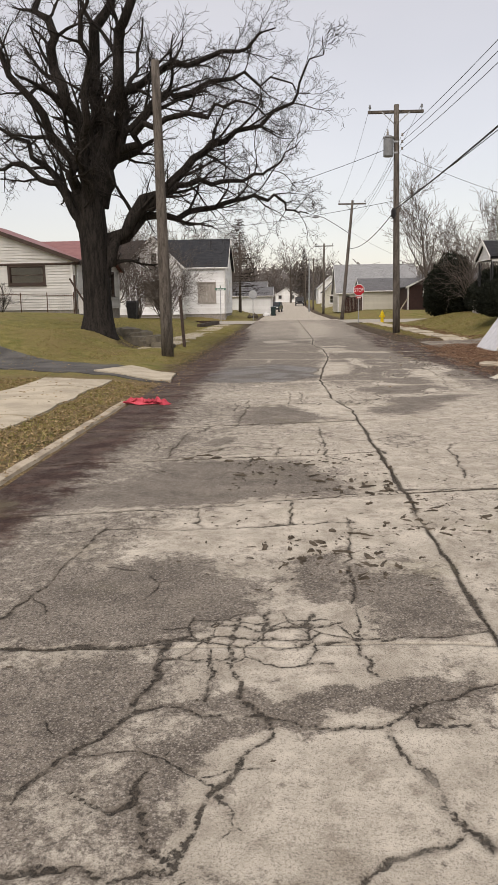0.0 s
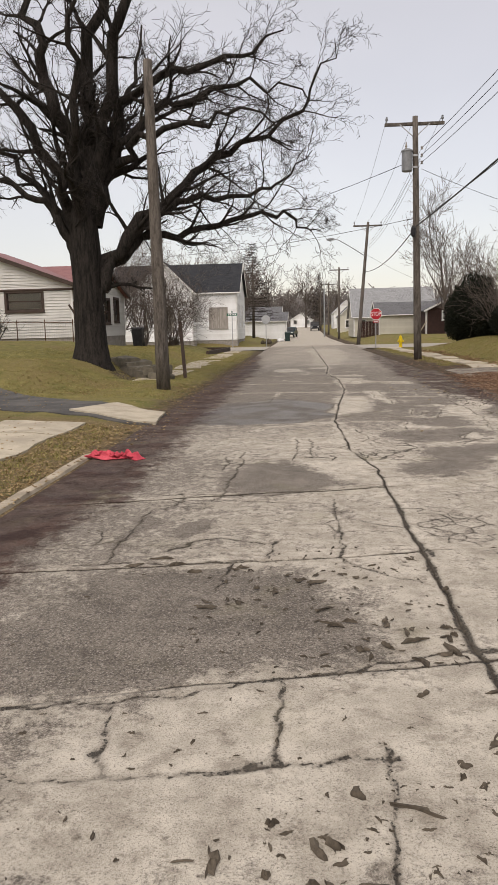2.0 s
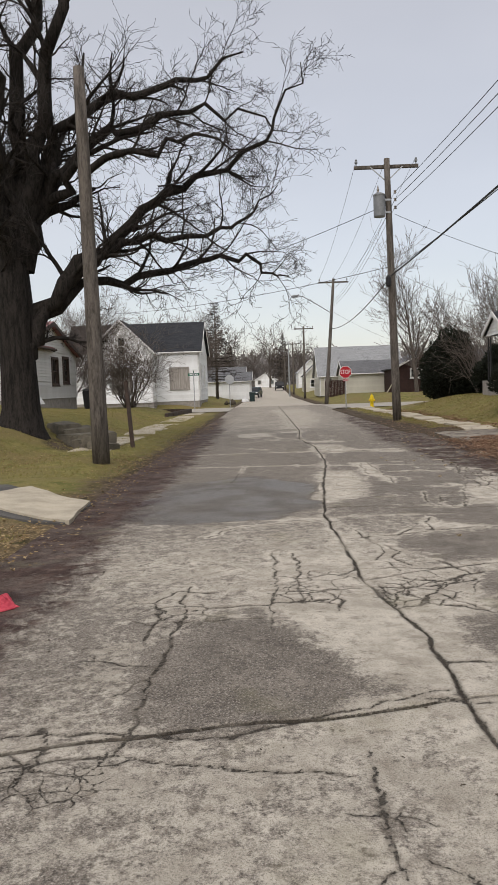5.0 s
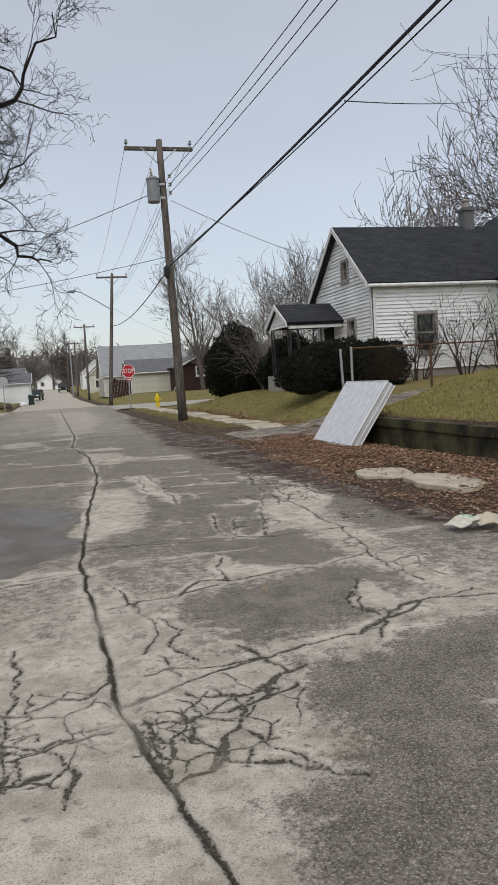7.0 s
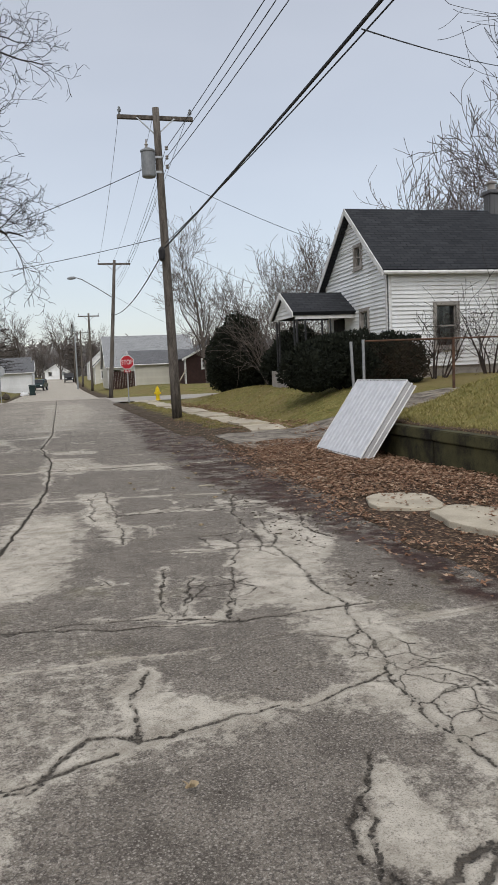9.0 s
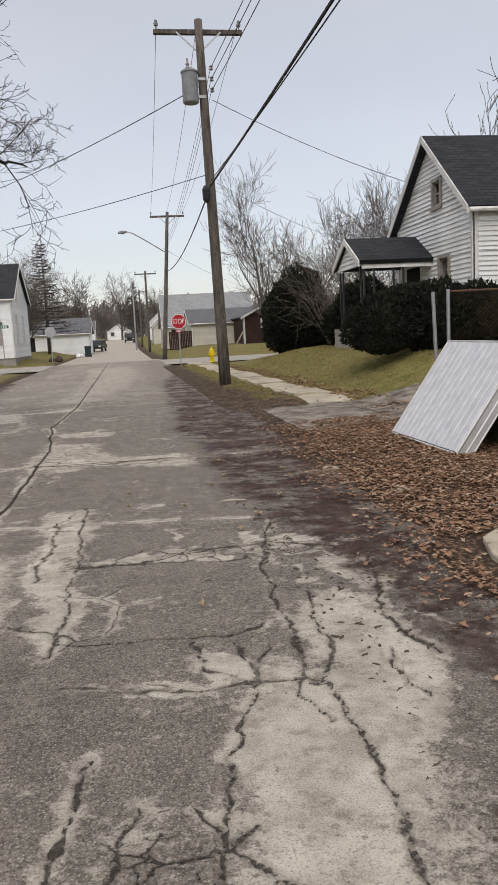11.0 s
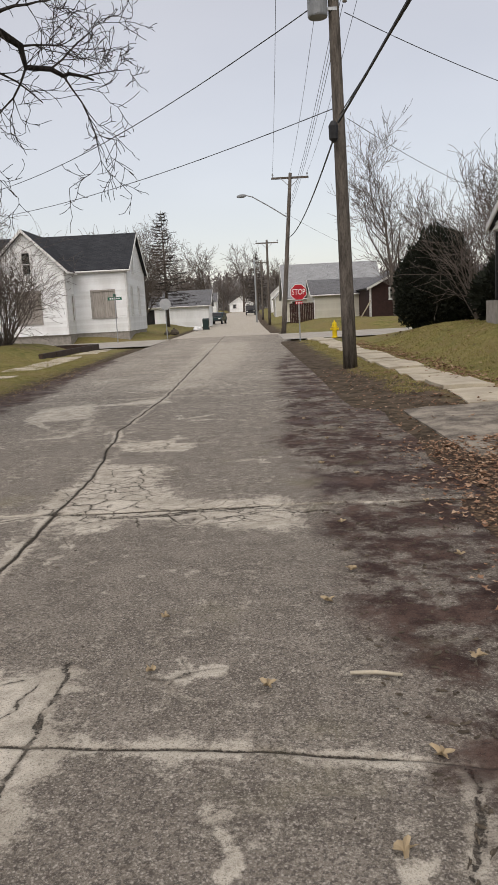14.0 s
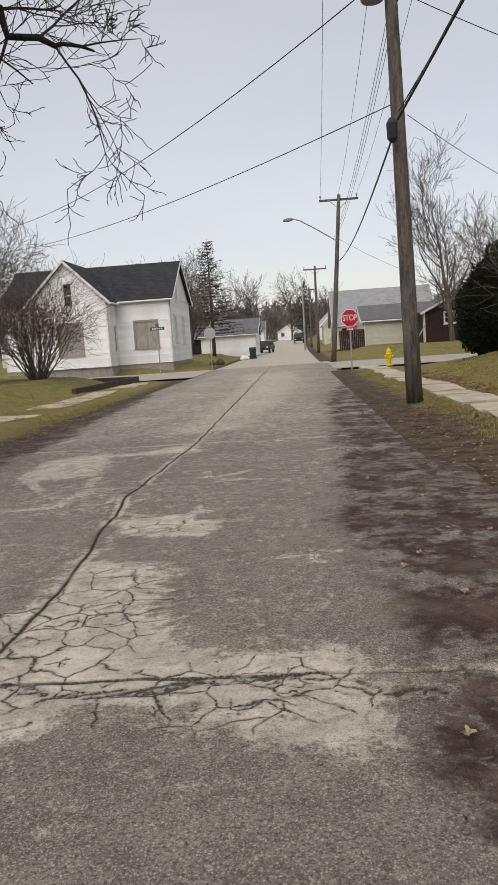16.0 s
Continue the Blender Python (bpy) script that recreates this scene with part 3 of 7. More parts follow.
crack_line(0.44, 14.5, 0.49, 14.87, 0.58, 15.17)
crack_line(-0.16, 15.93, 0.25, 15.99, 0.74, 15.97, 1.23, 15.72)
crack_line(-0.4, 16.01, 0.27, 15.87, 1.16, 15.74, 2.05, 15.78)
crack_line(1.73, 17.93, 1.4, 17.03, 1.15, 15.81)
crack_line(0.92, 17.06, 0.79, 16.24, 0.83, 15.93)
crack_line(1.09, 16.82, 0.91, 15.96)
crack_line(2.05, 19.7, 1.88, 19.14, 1.88, 18.66, 1.88, 18.17, 1.83, 17.73, 1.75, 17.41, 1.8, 17.18)
crack_line(2.27, 17.71, 2.24, 17.46, 2.25, 17.3, 2.27, 17.24)
crack_line(1.36, 18.01, 1.36, 17.69, 1.55, 17.55, 1.74, 17.54, 1.84, 17.48)
crack_line(2.07, 18.54, 2, 18.15, 2.02, 17.81, 1.89, 17.51)
crack_line(0.74, 17.66, 1, 17.58, 1.19, 17.52, 1.37, 17.53, 1.57, 17.54)
crack_line(1.55, 17.97, 1.58, 17.72, 1.61, 17.57)
crack_line(2.57, 19.12, 2.5, 18.64, 2.39, 18.21, 2.41, 17.9, 2.47, 17.63)
crack_line(0.73, 21.21, 0.75, 19.64, 0.74, 18.89, 0.7, 18.31, 0.68, 18)
crack_line(0.7, 18.15, 0.97, 18.1, 1.25, 18.06, 1.54, 18.04, 1.75, 18.21)
crack_line(0.49, 20.71, 0.54, 19.81, 0.5, 19.43, 0.48, 19.18)
crack_line(2.2, 20.29, 2.08, 19.86, 1.98, 19.48, 1.94, 19.18)
crack_line(0.76, 19.4, 1.15, 19.39, 1.48, 19.54, 1.85, 19.53, 2.15, 19.67, 2.37, 19.43)
crack_line(0.72, 19.44, 0.91, 19.41, 1.11, 19.41, 1.3, 19.45, 1.41, 19.51, 1.58, 19.55, 1.91, 19.57, 2.17, 19.57, 2.46, 19.42)
crack_line(0.14, 23.67, 0.52, 23.58, 0.9, 23.58, 1.11, 23.66, 1.43, 23.67, 1.77, 23.63, 2.12, 23.48)
crack_line(-0.38, 23.53, -0.04, 23.79, 0.49, 23.62, 0.89, 23.62, 1.24, 23.72, 1.75, 23.49, 2.1, 23.52)
crack_line(-1.27, 27.52, -0.81, 27.55, -0.87, 29.14)
crack_line(-0.83, 28.36, -0.04, 28.5, 1.13, 28.52)
crack_line(-1.7, 18.6, -1.5, 21.3)
crack_line(-0.9, 27.9, -1.9, 29.5, -1.5, 31.6)
crack_line(0.3, 7.4, 0.5, 8.9, 1.4, 9.3)
crack_line(-0.12, 13.86, -0.05, 13.58, -0.11, 13.38, -0.01, 13.09)
crack_line(0.21, 13.22, 0.3, 13.03, 0.36, 12.76, 0.45, 12.8)
crack_line(-0.2, 12.7, -0.11, 12.61, -0.02, 12.61, 0.12, 12.58, 0.33, 12.75)
crack_line(-0.06, 12.42, 0.03, 12.48, 0.11, 12.56)
crack_line(1.15, 13.27, 1.32, 13.47, 1.69, 13.53, 1.86, 13.57)
crack_line(1.21, 13.96, 1.1, 13.56, 1.15, 13.27, 0.98, 12.99)
crack_line(-0.2, 12.85, -0.15, 13.03, -0.18, 13.22)
crack_line(0.36, 12.76, 0.23, 12.69, 0.18, 12.54)
patch(0.6, -1.64, 3.39, -1.52, 3.55, -1.25, 3.59, -1.31, 3.4, -1.49, 2.97, -1.57, 3.05)
patch(0.6, -1.64, 3.7, -1.23, 3.8, -0.8, 3.9, -0.36, 3.91, -0.44, 3.65, -0.83, 3.66, -1.23, 3.67)
patch(0.6, -2.31, 3.93, -1.73, 4.14, -1.69, 3.79, -1.93, 3.44, -2.06, 3.26)
patch(0.6, -2.41, 4.21, -2.4, 4.61, -2.2, 5.3, -1.75, 5.4, -1.39, 4.76, -1.45, 4.46, -1.81, 4.27)
patch(0.6, -0.87, 4.36, -0.8, 5.17, -0.43, 5.26, -0.32, 4.67, -0.3, 4.44)
patch(0.6, -1.25, 5.17, -0.85, 5.56, -0.9, 4.77, -1.19, 4.84)
patch(0.6, -2.85, 6.62, -2.24, 7.98, -0.99, 8.05, -0.76, 6.84, -1.78, 6.58)
patch(0.6, -2.31, 8.47, -2.28, 9.56, -2.17, 9.44, -2.21, 8.61)
patch(0.6, -2.02, 9.08, -1.81, 9.43, -1.68, 9.16, -1.82, 8.89)
patch(0.6, -1.85, 11.25, -1.15, 11.5, -0.93, 11.32, -0.9, 10.78, -0.92, 10.33, -1.66, 10.45)
patch(0.6, -1.57, 11.78, -0.76, 11.92, -0.61, 10.66, -1.33, 10.33, -1.71, 10.2)
patch(0.6, 0.58, 12.8, 1.67, 13.01, 0.43, 11.11, 0.09, 11.23, 0.13, 11.72, 0.36, 11.97)
patch(0.6, 0.12, 14.15, 0.57, 14.32, 1.29, 14.42, 1.22, 14.06, 0.95, 13.45, 0.1, 13.72)
patch(0.6, 1.12, 14.45, 1.62, 14.19, 1.16, 13.31, 0.7, 13.3, 0.23, 13.22, 0.26, 13.62)
patch(0.6, 0.28, 15.93, 1.34, 15.63, 1.38, 14.96, 1.17, 14.66, 0.59, 15.24)
patch(0.6, 0.36, 18.32, 1.08, 18.24, 0.9, 17.24, 0.3, 16.84)
patch(-0.6, -1.22, 3.52, -0.83, 3.62, -0.68, 3.1, -0.99, 2.89, -1.48, 2.92, -1.35, 3.2)
patch(-0.6, -0.78, 3.57, -0.46, 3.58, -0.59, 3.08, -0.65, 3.12, -0.71, 3.35)
patch(-0.6, -1.36, 4.2, -0.95, 4.21, -0.79, 3.96, -1.19, 3.89, -1.32, 3.91)
patch(-0.6, -1.35, 4.62, -0.92, 4.63, -0.91, 4.35, -1.61, 4.31)
patch(-0.6, -2.15, 5.25, -1.75, 6.3, -0.37, 6.6, -0.5, 5.67, -0.99, 5.56, -1.72, 5.4)
patch(-0.6, -1.05, 13.49, -0.51, 13.34, -0.44, 12.27, -0.41, 11.5, -0.43, 10.97, -0.64, 10.8, -0.88, 11.36, -1.1, 11.64)
patch(-0.6, 1.23, 14.04, 1.37, 13.95, 1.37, 13.56, 1.25, 13.36, 1.1, 13.4, 1.09, 13.71)
patch(-0.6, 0.29, 14.6, 0.55, 15.08, 0.72, 14.85, 0.88, 14.63, 0.61, 14.57)
patch(-0.6, 1.69, 14.74, 1.79, 14.7, 1.82, 14.08, 1.74, 13.95, 1.68, 14.28)
patch(-0.6, 1.74, 15.69, 1.9, 15.32, 1.75, 14.86, 1.6, 14.84, 1.62, 15.28)
patch(-0.6, 1.79, 17.42, 1.89, 17.38, 1.82, 17.25)
patch(-0.6, 1.39, 17.49, 1.53, 17.51, 1.52, 17.29, 1.4, 17.29)
patch(-0.6, 1.57, 17.66, 1.85, 17.42, 1.78, 16.1, 1.79, 15.97, 1.22, 15.95)
patch(-0.6, 1.65, 17.72, 1.83, 17.64, 1.75, 17.41, 1.65, 17.46)
patch(-0.6, 1.72, 17.83, 2.09, 17.12, 1.9, 15.31, 1.69, 14.33, 1.87, 13.45, 1.78, 13.18, 1.72, 13.6, 1.58, 14.59, 1.61, 15.23, 1.58, 16.74)
patch(-0.6, 1.36, 17.95, 1.51, 17.91, 1.59, 17.64, 1.37, 17.62)
patch(-0.6, 2.55, 18.16, 2.63, 17.96, 2.58, 17.85)
patch(-0.6, 2.08, 18.51, 2.26, 18.6, 2.38, 18.36, 2.34, 18.09, 2.41, 17.56, 2.2, 17.1, 2.01, 17.11, 1.92, 17.37, 2.01, 17.77, 2, 18.1)
patch(-0.6, 2.12, 18.82, 2.19, 18.83, 2.17, 18.7, 2.09, 18.71)
patch(-0.6, 0.51, 19.02, 0.51, 20.1, 0.45, 21.08, 0.72, 21.12, 0.73, 18.57, 0.67, 18.09)
patch(-0.6, 2.1, 19.07, 2.18, 19.09, 2.13, 18.94)
patch(-0.6, 2.29, 19.16, 2.54, 19.11, 2.58, 18.55, 2.43, 18.62)
patch(-0.6, 2.34, 19.33, 2.43, 19.34, 2.32, 19.08, 2.3, 19.17)
patch(-0.6, 1.08, 19.44, 1.16, 19.64, 1.31, 19.52, 1.12, 19.41)
patch(-0.6, 0.83, 19.45, 1.15, 19.53, 1.48, 19.62, 1.69, 19.38, 1.46, 19.33)
patch(-0.6, 1.46, 19.51, 1.58, 19.52, 1.69, 19.4, 1.64, 19.28, 1.49, 19.39)
patch(-0.6, 2.03, 19.62, 2.13, 19.57, 2.06, 19.49)
patch(-0.6, -0.21, 19.69, 0.33, 19.77, 0.19, 17.04, -0.39, 16.47)
patch(-0.6, 2.08, 19.69, 2.3, 19.72, 2.38, 19.48, 2.04, 19.48)
patch(-0.6, 2.14, 19.82, 2.24, 19.83, 2.23, 19.55, 2.15, 19.66)
patch(-0.6, 1.96, 19.96, 2.03, 19.97, 2, 19.68, 1.94, 19.69)
patch(-0.6, 1.34, 20.16, 1.46, 20.14, 1.44, 19.89)
patch(-0.6, 0.35, 23.12, 0.02, 24, 0.07, 25.09, 0.24, 25.55, 0.58, 25.33, 0.6, 24.71, 0.9, 24.07, 1.73, 23.88, 1.82, 23.07, 1.6, 23.17, 1.27, 23.46, 0.57, 23.52)
patch(-0.6, 0.07, 27, 0.87, 26.62, 0.82, 26.18, 0.16, 26.32)
patch(-0.6, -1.74, 29.2, -1.9, 30.59, -1.22, 31.15, -0.93, 29.38)
patch(-0.6, -1.25, 30.92, -0.01, 31.71, 0.11, 30.82)
patch(0.9, -2.87, 15.54, -2.81, 16.9, -2.61, 18.55, -1.33, 19.59, -0.48, 18.09, -0.52, 16, -1.09, 15.31, -2.27, 15.17)
patch(-0.12, -0.6, 33, 0.6, 33.5, 1.5, 44, 1.4, 56, -0.8, 56, -0.4, 44)
ALLIGATOR = ((-1.3, 4.3, 0.5, 0.32), (-0.15, 12.3, 0.35, 0.4), (0.3, 24.4, 0.55, 1.1), (1.25, 23.55, 0.7, 0.4), (1.8, 19.5, 1.1, 0.25), (1.2, 16.4, 0.35, 0.4),
             (-2.0, 9.9, 0.4, 0.25), (-0.8, 12.5, 0.4, 0.5), (1.8, 14.6, 0.25, 0.8), (0.1, 9.2, 0.3, 0.7), (0.4, 26.5, 0.4, 0.3), (-1.7, 11.9, 0.35, 0.3))


def value_noise(px, py, scale, seed, octaves=3):
    """Smooth random values in 0 to 1 over the plane."""
    table = np.random.RandomState(seed).rand(128, 128)
    total, amp, norm = 0.0, 1.0, 0.0
    for k in range(octaves):
        x, y = px * scale * 2 ** k + 31.7 * k, py * scale * 2 ** k + 17.3 * k
        i, j = np.floor(x).astype(int), np.floor(y).astype(int)
        u, v = x - i, y - j
        u, v = u * u * (3 - 2 * u), v * v * (3 - 2 * v)
        a, b = table[i % 128, j % 128], table[(i + 1) % 128, j % 128]
        c, d = table[i % 128, (j + 1) % 128], table[(i + 1) % 128, (j + 1) % 128]
        total, norm, amp = total + amp * (a + (b - a) * u + (c - a + (a - b - c + d) * u) * v), norm + amp, amp * 0.55
    return total / norm


def dirt_depth(px, py):
    """How far a place lies inside the damp dirt along the street's edges."""
    right = px - np.interp(py, (9, 14, 16.5, 18.7, 19.8, 22, 25.5, 26.8, 30, 39, 44, 53), (3.3, 2.9, 2.6, 2.4, 2.2, 1.98, 1.95, 1.75, 2.05, 2.15, 2.8, 4.0))
    left = np.interp(py, (0, 6, 8.6, 11, 34, 44, 52), (-3.1, -2.9, -2.7, -2.5, -2.6, -3.1, -4.0)) - px
    return np.maximum(right, left)


def fields(px, py):
    """Distance to the nearest crack, how much asphalt skin is left, how crushed the slab is, and the depth of dirt."""
    def shift(amount, scale, seed, octaves=3):
        return amount * (value_noise(px, py, scale, seed, octaves) - 0.5)
    wx = px + shift(0.13, 2.2, 1) + shift(0.07, 11.0, 31)
    wy = py + shift(0.13, 2.2, 3) + shift(0.07, 11.0, 33)
    ex = px + shift(0.34, 1.6, 5, 4) + shift(0.24, 9.0, 8)
    ey = py + shift(0.34, 1.6, 6, 4) + shift(0.24, 9.0, 9)
    lo, hi = py.min() - 0.6, py.max() + 0.6
    crack = np.full(px.shape, 0.3)
    for line in CRACKS:
        for (ax, ay), (bx, by) in zip(line, line[1:]):
            if max(ay, by) < lo or min(ay, by) > hi:
                continue
            dx, dy = bx - ax, by - ay
            t = np.clip(((wx - ax) * dx + (wy - ay) * dy) / (dx * dx + dy * dy + 1e-9), 0, 1)
            crack = np.minimum(crack, np.hypot(wx - ax - t * dx, wy - ay - t * dy))
    net = np.zeros(px.shape)
    for cx, cy, rx, ry in ALLIGATOR:
        net = np.maximum(net, np.clip(1.5 - np.hypot((px - cx) / rx, (py - cy) / ry), 0, 1))
    skin = -0.20 + 0.28 * np.clip((-0.9 - px) / 1.2, 0, 1) * np.clip((14 - py) / 2.0, 0, 1) + 0.50 * np.clip((py - 13.2) / 3.0, 0, 1) + 0.12 * np.clip((np.abs(px + 0.3) - 1.8) / 1.0, 0, 1) - 0.26 * np.clip((py - 25.0) / 10.0, 0, 1)
    for much, poly in PATCHES:
        if poly[:, 1].max() < lo or poly[:, 1].min() > hi:
            continue
        cx, cy = poly.T
        area = abs(np.dot(cx, np.roll(cy, -1)) - np.dot(cy, np.roll(cx, -1))) / 2
        blend = 0.1 if much > 0.7 else min(0.36, max(0.05, 0.3 * math.sqrt(area)))
        near, odd = np.full(px.shape, 9.0), np.zeros(px.shape, bool)
        for (ax, ay), (bx, by) in zip(poly, np.roll(poly, -1, 0)):
            dx, dy = bx - ax, by - ay
            t = np.clip(((ex - ax) * dx + (ey - ay) * dy) / (dx * dx + dy * dy + 1e-9), 0, 1)
            near = np.minimum(near, np.hypot(ex - ax - t * dx, ey - ay - t * dy))
            if ay != by:
                odd ^= ((ay > ey) != (by > ey)) & (ex < (bx - ax) * (ey - ay) / (by - ay) + ax)
        inside = np.clip(0.5 + np.where(odd, near, -near) / blend, 0, 1)
        skin = skin * (1 - inside) + much * inside
    return crack, skin, net, dirt_depth(px, py)


def road_slab(parent, xs, ys, lift, joint):
    """A piece of the street's surface; xs and ys are grids of places, joint the distance to its joints."""
    crack, skin, net, dirt = fields(xs, ys)
    crack = np.minimum(crack, np.maximum(joint, 0.0))
    skin = skin - 0.2 * np.clip(1 - joint / 0.2, 0, 1) * np.where((ys < 26) & (skin < 0.7), 1, 0)
    nr, nc = xs.shape
    zs = np.array([[road_z(float(a), float(b)) for a, b in zip(xa, ya)] for xa, ya in zip(xs[::1], ys)]) if nr * nc < 4000 else 0.02 - 0.00175 * xs * xs + 0.004 * np.sin(xs * 2.1 + ys * 0.9) * np.sin(ys * 1.7 - xs)
    zs = zs + lift - 0.007 * np.clip(1 - crack / 0.02, 0, 1)
    v = np.stack([xs, ys, zs], -1).reshape(-1, 3)
    k = np.arange(nr * nc).reshape(nr, nc)
    q = np.stack([k[:-1, :-1], k[:-1, 1:], k[1:, 1:], k[1:, :-1]], -1).reshape(-1, 4)
    rim = np.concatenate([k[0, :], k[1:, -1], k[-1, -2::-1], k[-2:0:-1, 0]])
    low = v[rim] - (0, 0, 0.07)
    n = len(rim)
    a = np.arange(n)
    b = (a + 1) % n
    skirt = np.stack([rim[b], rim[a], nr * nc + a, nr * nc + b], -1)
    v, q = np.concatenate([v, low]), np.concatenate([q, skirt])
    me = bpy.data.meshes.new("road_slab")
    me.vertices.add(len(v))
    me.vertices.foreach_set("co", v.ravel())
    me.loops.add(q.size)
    me.loops.foreach_set("vertex_index", q.ravel())
    me.polygons.add(len(q))
    me.polygons.foreach_set("loop_start", np.arange(0, q.size, 4))
    for key, val in (("crack", crack), ("skin", skin), ("net", net), ("dirt", dirt)):
        at = me.attributes.new(key, "FLOAT", "POINT")
        at.data.foreach_set("value", np.concatenate([val.ravel(), val.ravel()[rim] if key == "dirt" else np.full(n, 0.0 if key != "skin" else 0.3)]))
    me.materials.append(M_ROAD)
    me.update(calc_edges=True)
    me.shade_smooth()
    ob = new("slab", me)
    ob.parent = parent
    return ob


road = Mesh()
ry = spaced(-300, 1200, -6, 70, 0.5, 1.3)
for y in ry:
    r = road_edge(y)
    for x in (-3.5, -1.7, 0.0, 1.6, r):
        road.v.append((x, y, road_z(x, y) - (0.012 if -7 < y < 67.5 else 0.0)))
road.f = [(j * 5 + i, j * 5 + i + 1, (j + 1) * 5 + i + 1, (j + 1) * 5 + i) for j in range(len(ry) - 1) for i in range(4)]
road_ob = tagged(part("road", road, M_ROAD, smooth=True), "worn cracked concrete street with thin asphalt patches", "road", kind="structure")
for key, near_v, far_v in (("crack", 0.0, 0.3), ("skin", 0.3, -0.25), ("net", 0.0, 0.0), ("dirt", -3.0, -3.0)):
    at = road_ob.data.attributes.new(key, "FLOAT", "POINT")
    at.data.foreach_set("value", [near_v if -6.5 < v[1] < 66.8 else far_v for v in road.v])
slab_rng = random.Random(3)
for (al, ar), (bl, br) in zip(SLAB_ROWS, SLAB_ROWS[1:]):
    mid_y = (al + bl) / 2
    cell = 0.018 if 2 < mid_y < 27 else 0.06 if mid_y < 40 else 0.12
    for side in (0, 1):
        nr, nc = max(3, int((bl - al) / cell)), int(3.2 / cell)
        t = np.linspace(0, 1, nr)[:, None] * np.ones((1, nc))
        s = np.linspace(0, 1, nc)[None, :] * np.ones((nr, 1))
        guess = al + (bl - al) * t
        jx = np.array([joint_x(float(v)) for v in guess[:, 0]])[:, None]
        ex = np.array([road_edge(float(v)) for v in guess[:, 0]])[:, None]
        gap = 0.003
        xs = (-3.5 + s * (jx - gap + 3.5)) if side == 0 else (jx + gap + s * (ex - jx - gap))
        f = (xs + 3.5) / 6.7
        wave = 0.16 * (value_noise(xs, 0 * xs + al, 1.4, 21, 5) - 0.5)
        wave2 = 0.16 * (value_noise(xs, 0 * xs + bl, 1.4, 21, 5) - 0.5)
        lo, hi = al + (ar - al) * f + wave + gap, bl + (br - bl) * f + wave2 - gap
        ys = lo + (hi - lo) * t
        across = np.minimum(ys - lo, hi - ys) + 0.004 + 0.09 * np.clip(value_noise(xs, ys, 0.9, 15) - 0.42, 0, 1)
        along = np.abs(xs - jx) - 0.006 - 0.03 * (value_noise(xs, ys, 7.0, 16) - 0.45)
        road_slab(road_ob, xs, ys, slab_rng.uniform(-0.003, 0.004), np.minimum(across, along))
cross = Mesh()
for s, (xa, xb) in enumerate(((-200, -3.5), (3.3, 200))):
    for a in range(40):
        p, q = xa + (xb - xa) * a / 40, xa + (xb - xa) * (a + 1) / 40
        cross.poly([(p, 56.6, 0.012), (q, 56.6, 0.012), (q, 66.4, 0.012), (p, 66.4, 0.012)])
M_CROSS = plain("pale_street_concrete", (0.40, 0.37, 0.32), (0.30, 0.275, 0.24), 1.2, 0.88, 0.006)
tagged(part("cross_road", cross, M_CROSS), "pale concrete side street", "road", kind="structure")


# ---- houses ----
def siding(outline, openings, expo, origin, u, out, thick=0.14):
    """Lap boards over a wall: outline is a list of (u, z) corners, openings a list of (u0, u1, z0, z1). u and out are level unit vectors."""
    m = Mesh()
    o, u, out = Vector(origin), Vector(u), Vector(out)
    zs = [z for _, z in outline]
    lo, hi = min(zs), max(zs)
    cuts = sorted({round(lo + k * expo, 4) for k in range(int((hi - lo) / expo) + 1)} | {hi} | {z for w in openings for z in w[2:]} | set(zs))
    cuts = [c for k, c in enumerate(cuts) if k == 0 or c - cuts[k - 1] > 0.004]

    def span(z):
        hits = []
        for (ua, za), (ub, zb) in zip(outline, outline[1:] + outline[:1]):
            if (za - z) * (zb - z) < 0:
                hits.append(ua + (ub - ua) * (z - za) / (zb - za))
        return (min(hits), max(hits)) if len(hits) > 1 else None

    for za, zb in zip(cuts, cuts[1:]):
        s0, s1 = span(za + 0.0005), span(zb - 0.0005)
        if not s0 or not s1:
            continue
        gaps = sorted((w[0], w[1]) for w in openings if w[2] < zb - 0.002 and w[3] > za + 0.002)
        a = None
        marks = [("L", None)] + [p for g in gaps for p in (("E", g[0]), ("L", g[1]))] + [("E", None)]
        for (_, p), (_, q) in zip(marks[::2], marks[1::2]):
            a0, a1 = (s0[0], s1[0]) if p is None else (p, p)
            b0, b1 = (s0[1], s1[1]) if q is None else (q, q)
            if b0 - a0 < 0.02 and b1 - a1 < 0.02:
                continue
            row = lambda uu, zz, d: tuple(o + u * uu + out * d + Vector((0, 0, zz)))
            m.hexa([row(a0, za, 0.042), row(b0, za, 0.042), row(b0, za, -thick), row(a0, za, -thick)],
                   [row(a1, zb, 0.004), row(b1, zb, 0.004), row(b1, zb, -thick), row(a1, zb, -thick)])
    return m


def flat_frame(m, o, u, out, u0, u1, z0, z1, w, d0, d1):
    o, u, out = Vector(o), Vector(u), Vector(out)
    for a, b, c, d in ((u0, u1, z1 - w, z1), (u0, u1, z0, z0 + w), (u0, u0 + w, z0 + w, z1 - w), (u1 - w, u1, z0 + w, z1 - w)):
        pt = lambda uu, zz, dd: tuple(o + u * uu + out * dd + Vector((0, 0, zz)))
        m.hexa([pt(a, c, d0), pt(b, c, d0), pt(b, d, d0), pt(a, d, d0)], [pt(a, c, d1), pt(b, c, d1), pt(b, d, d1), pt(a, d, d1)])


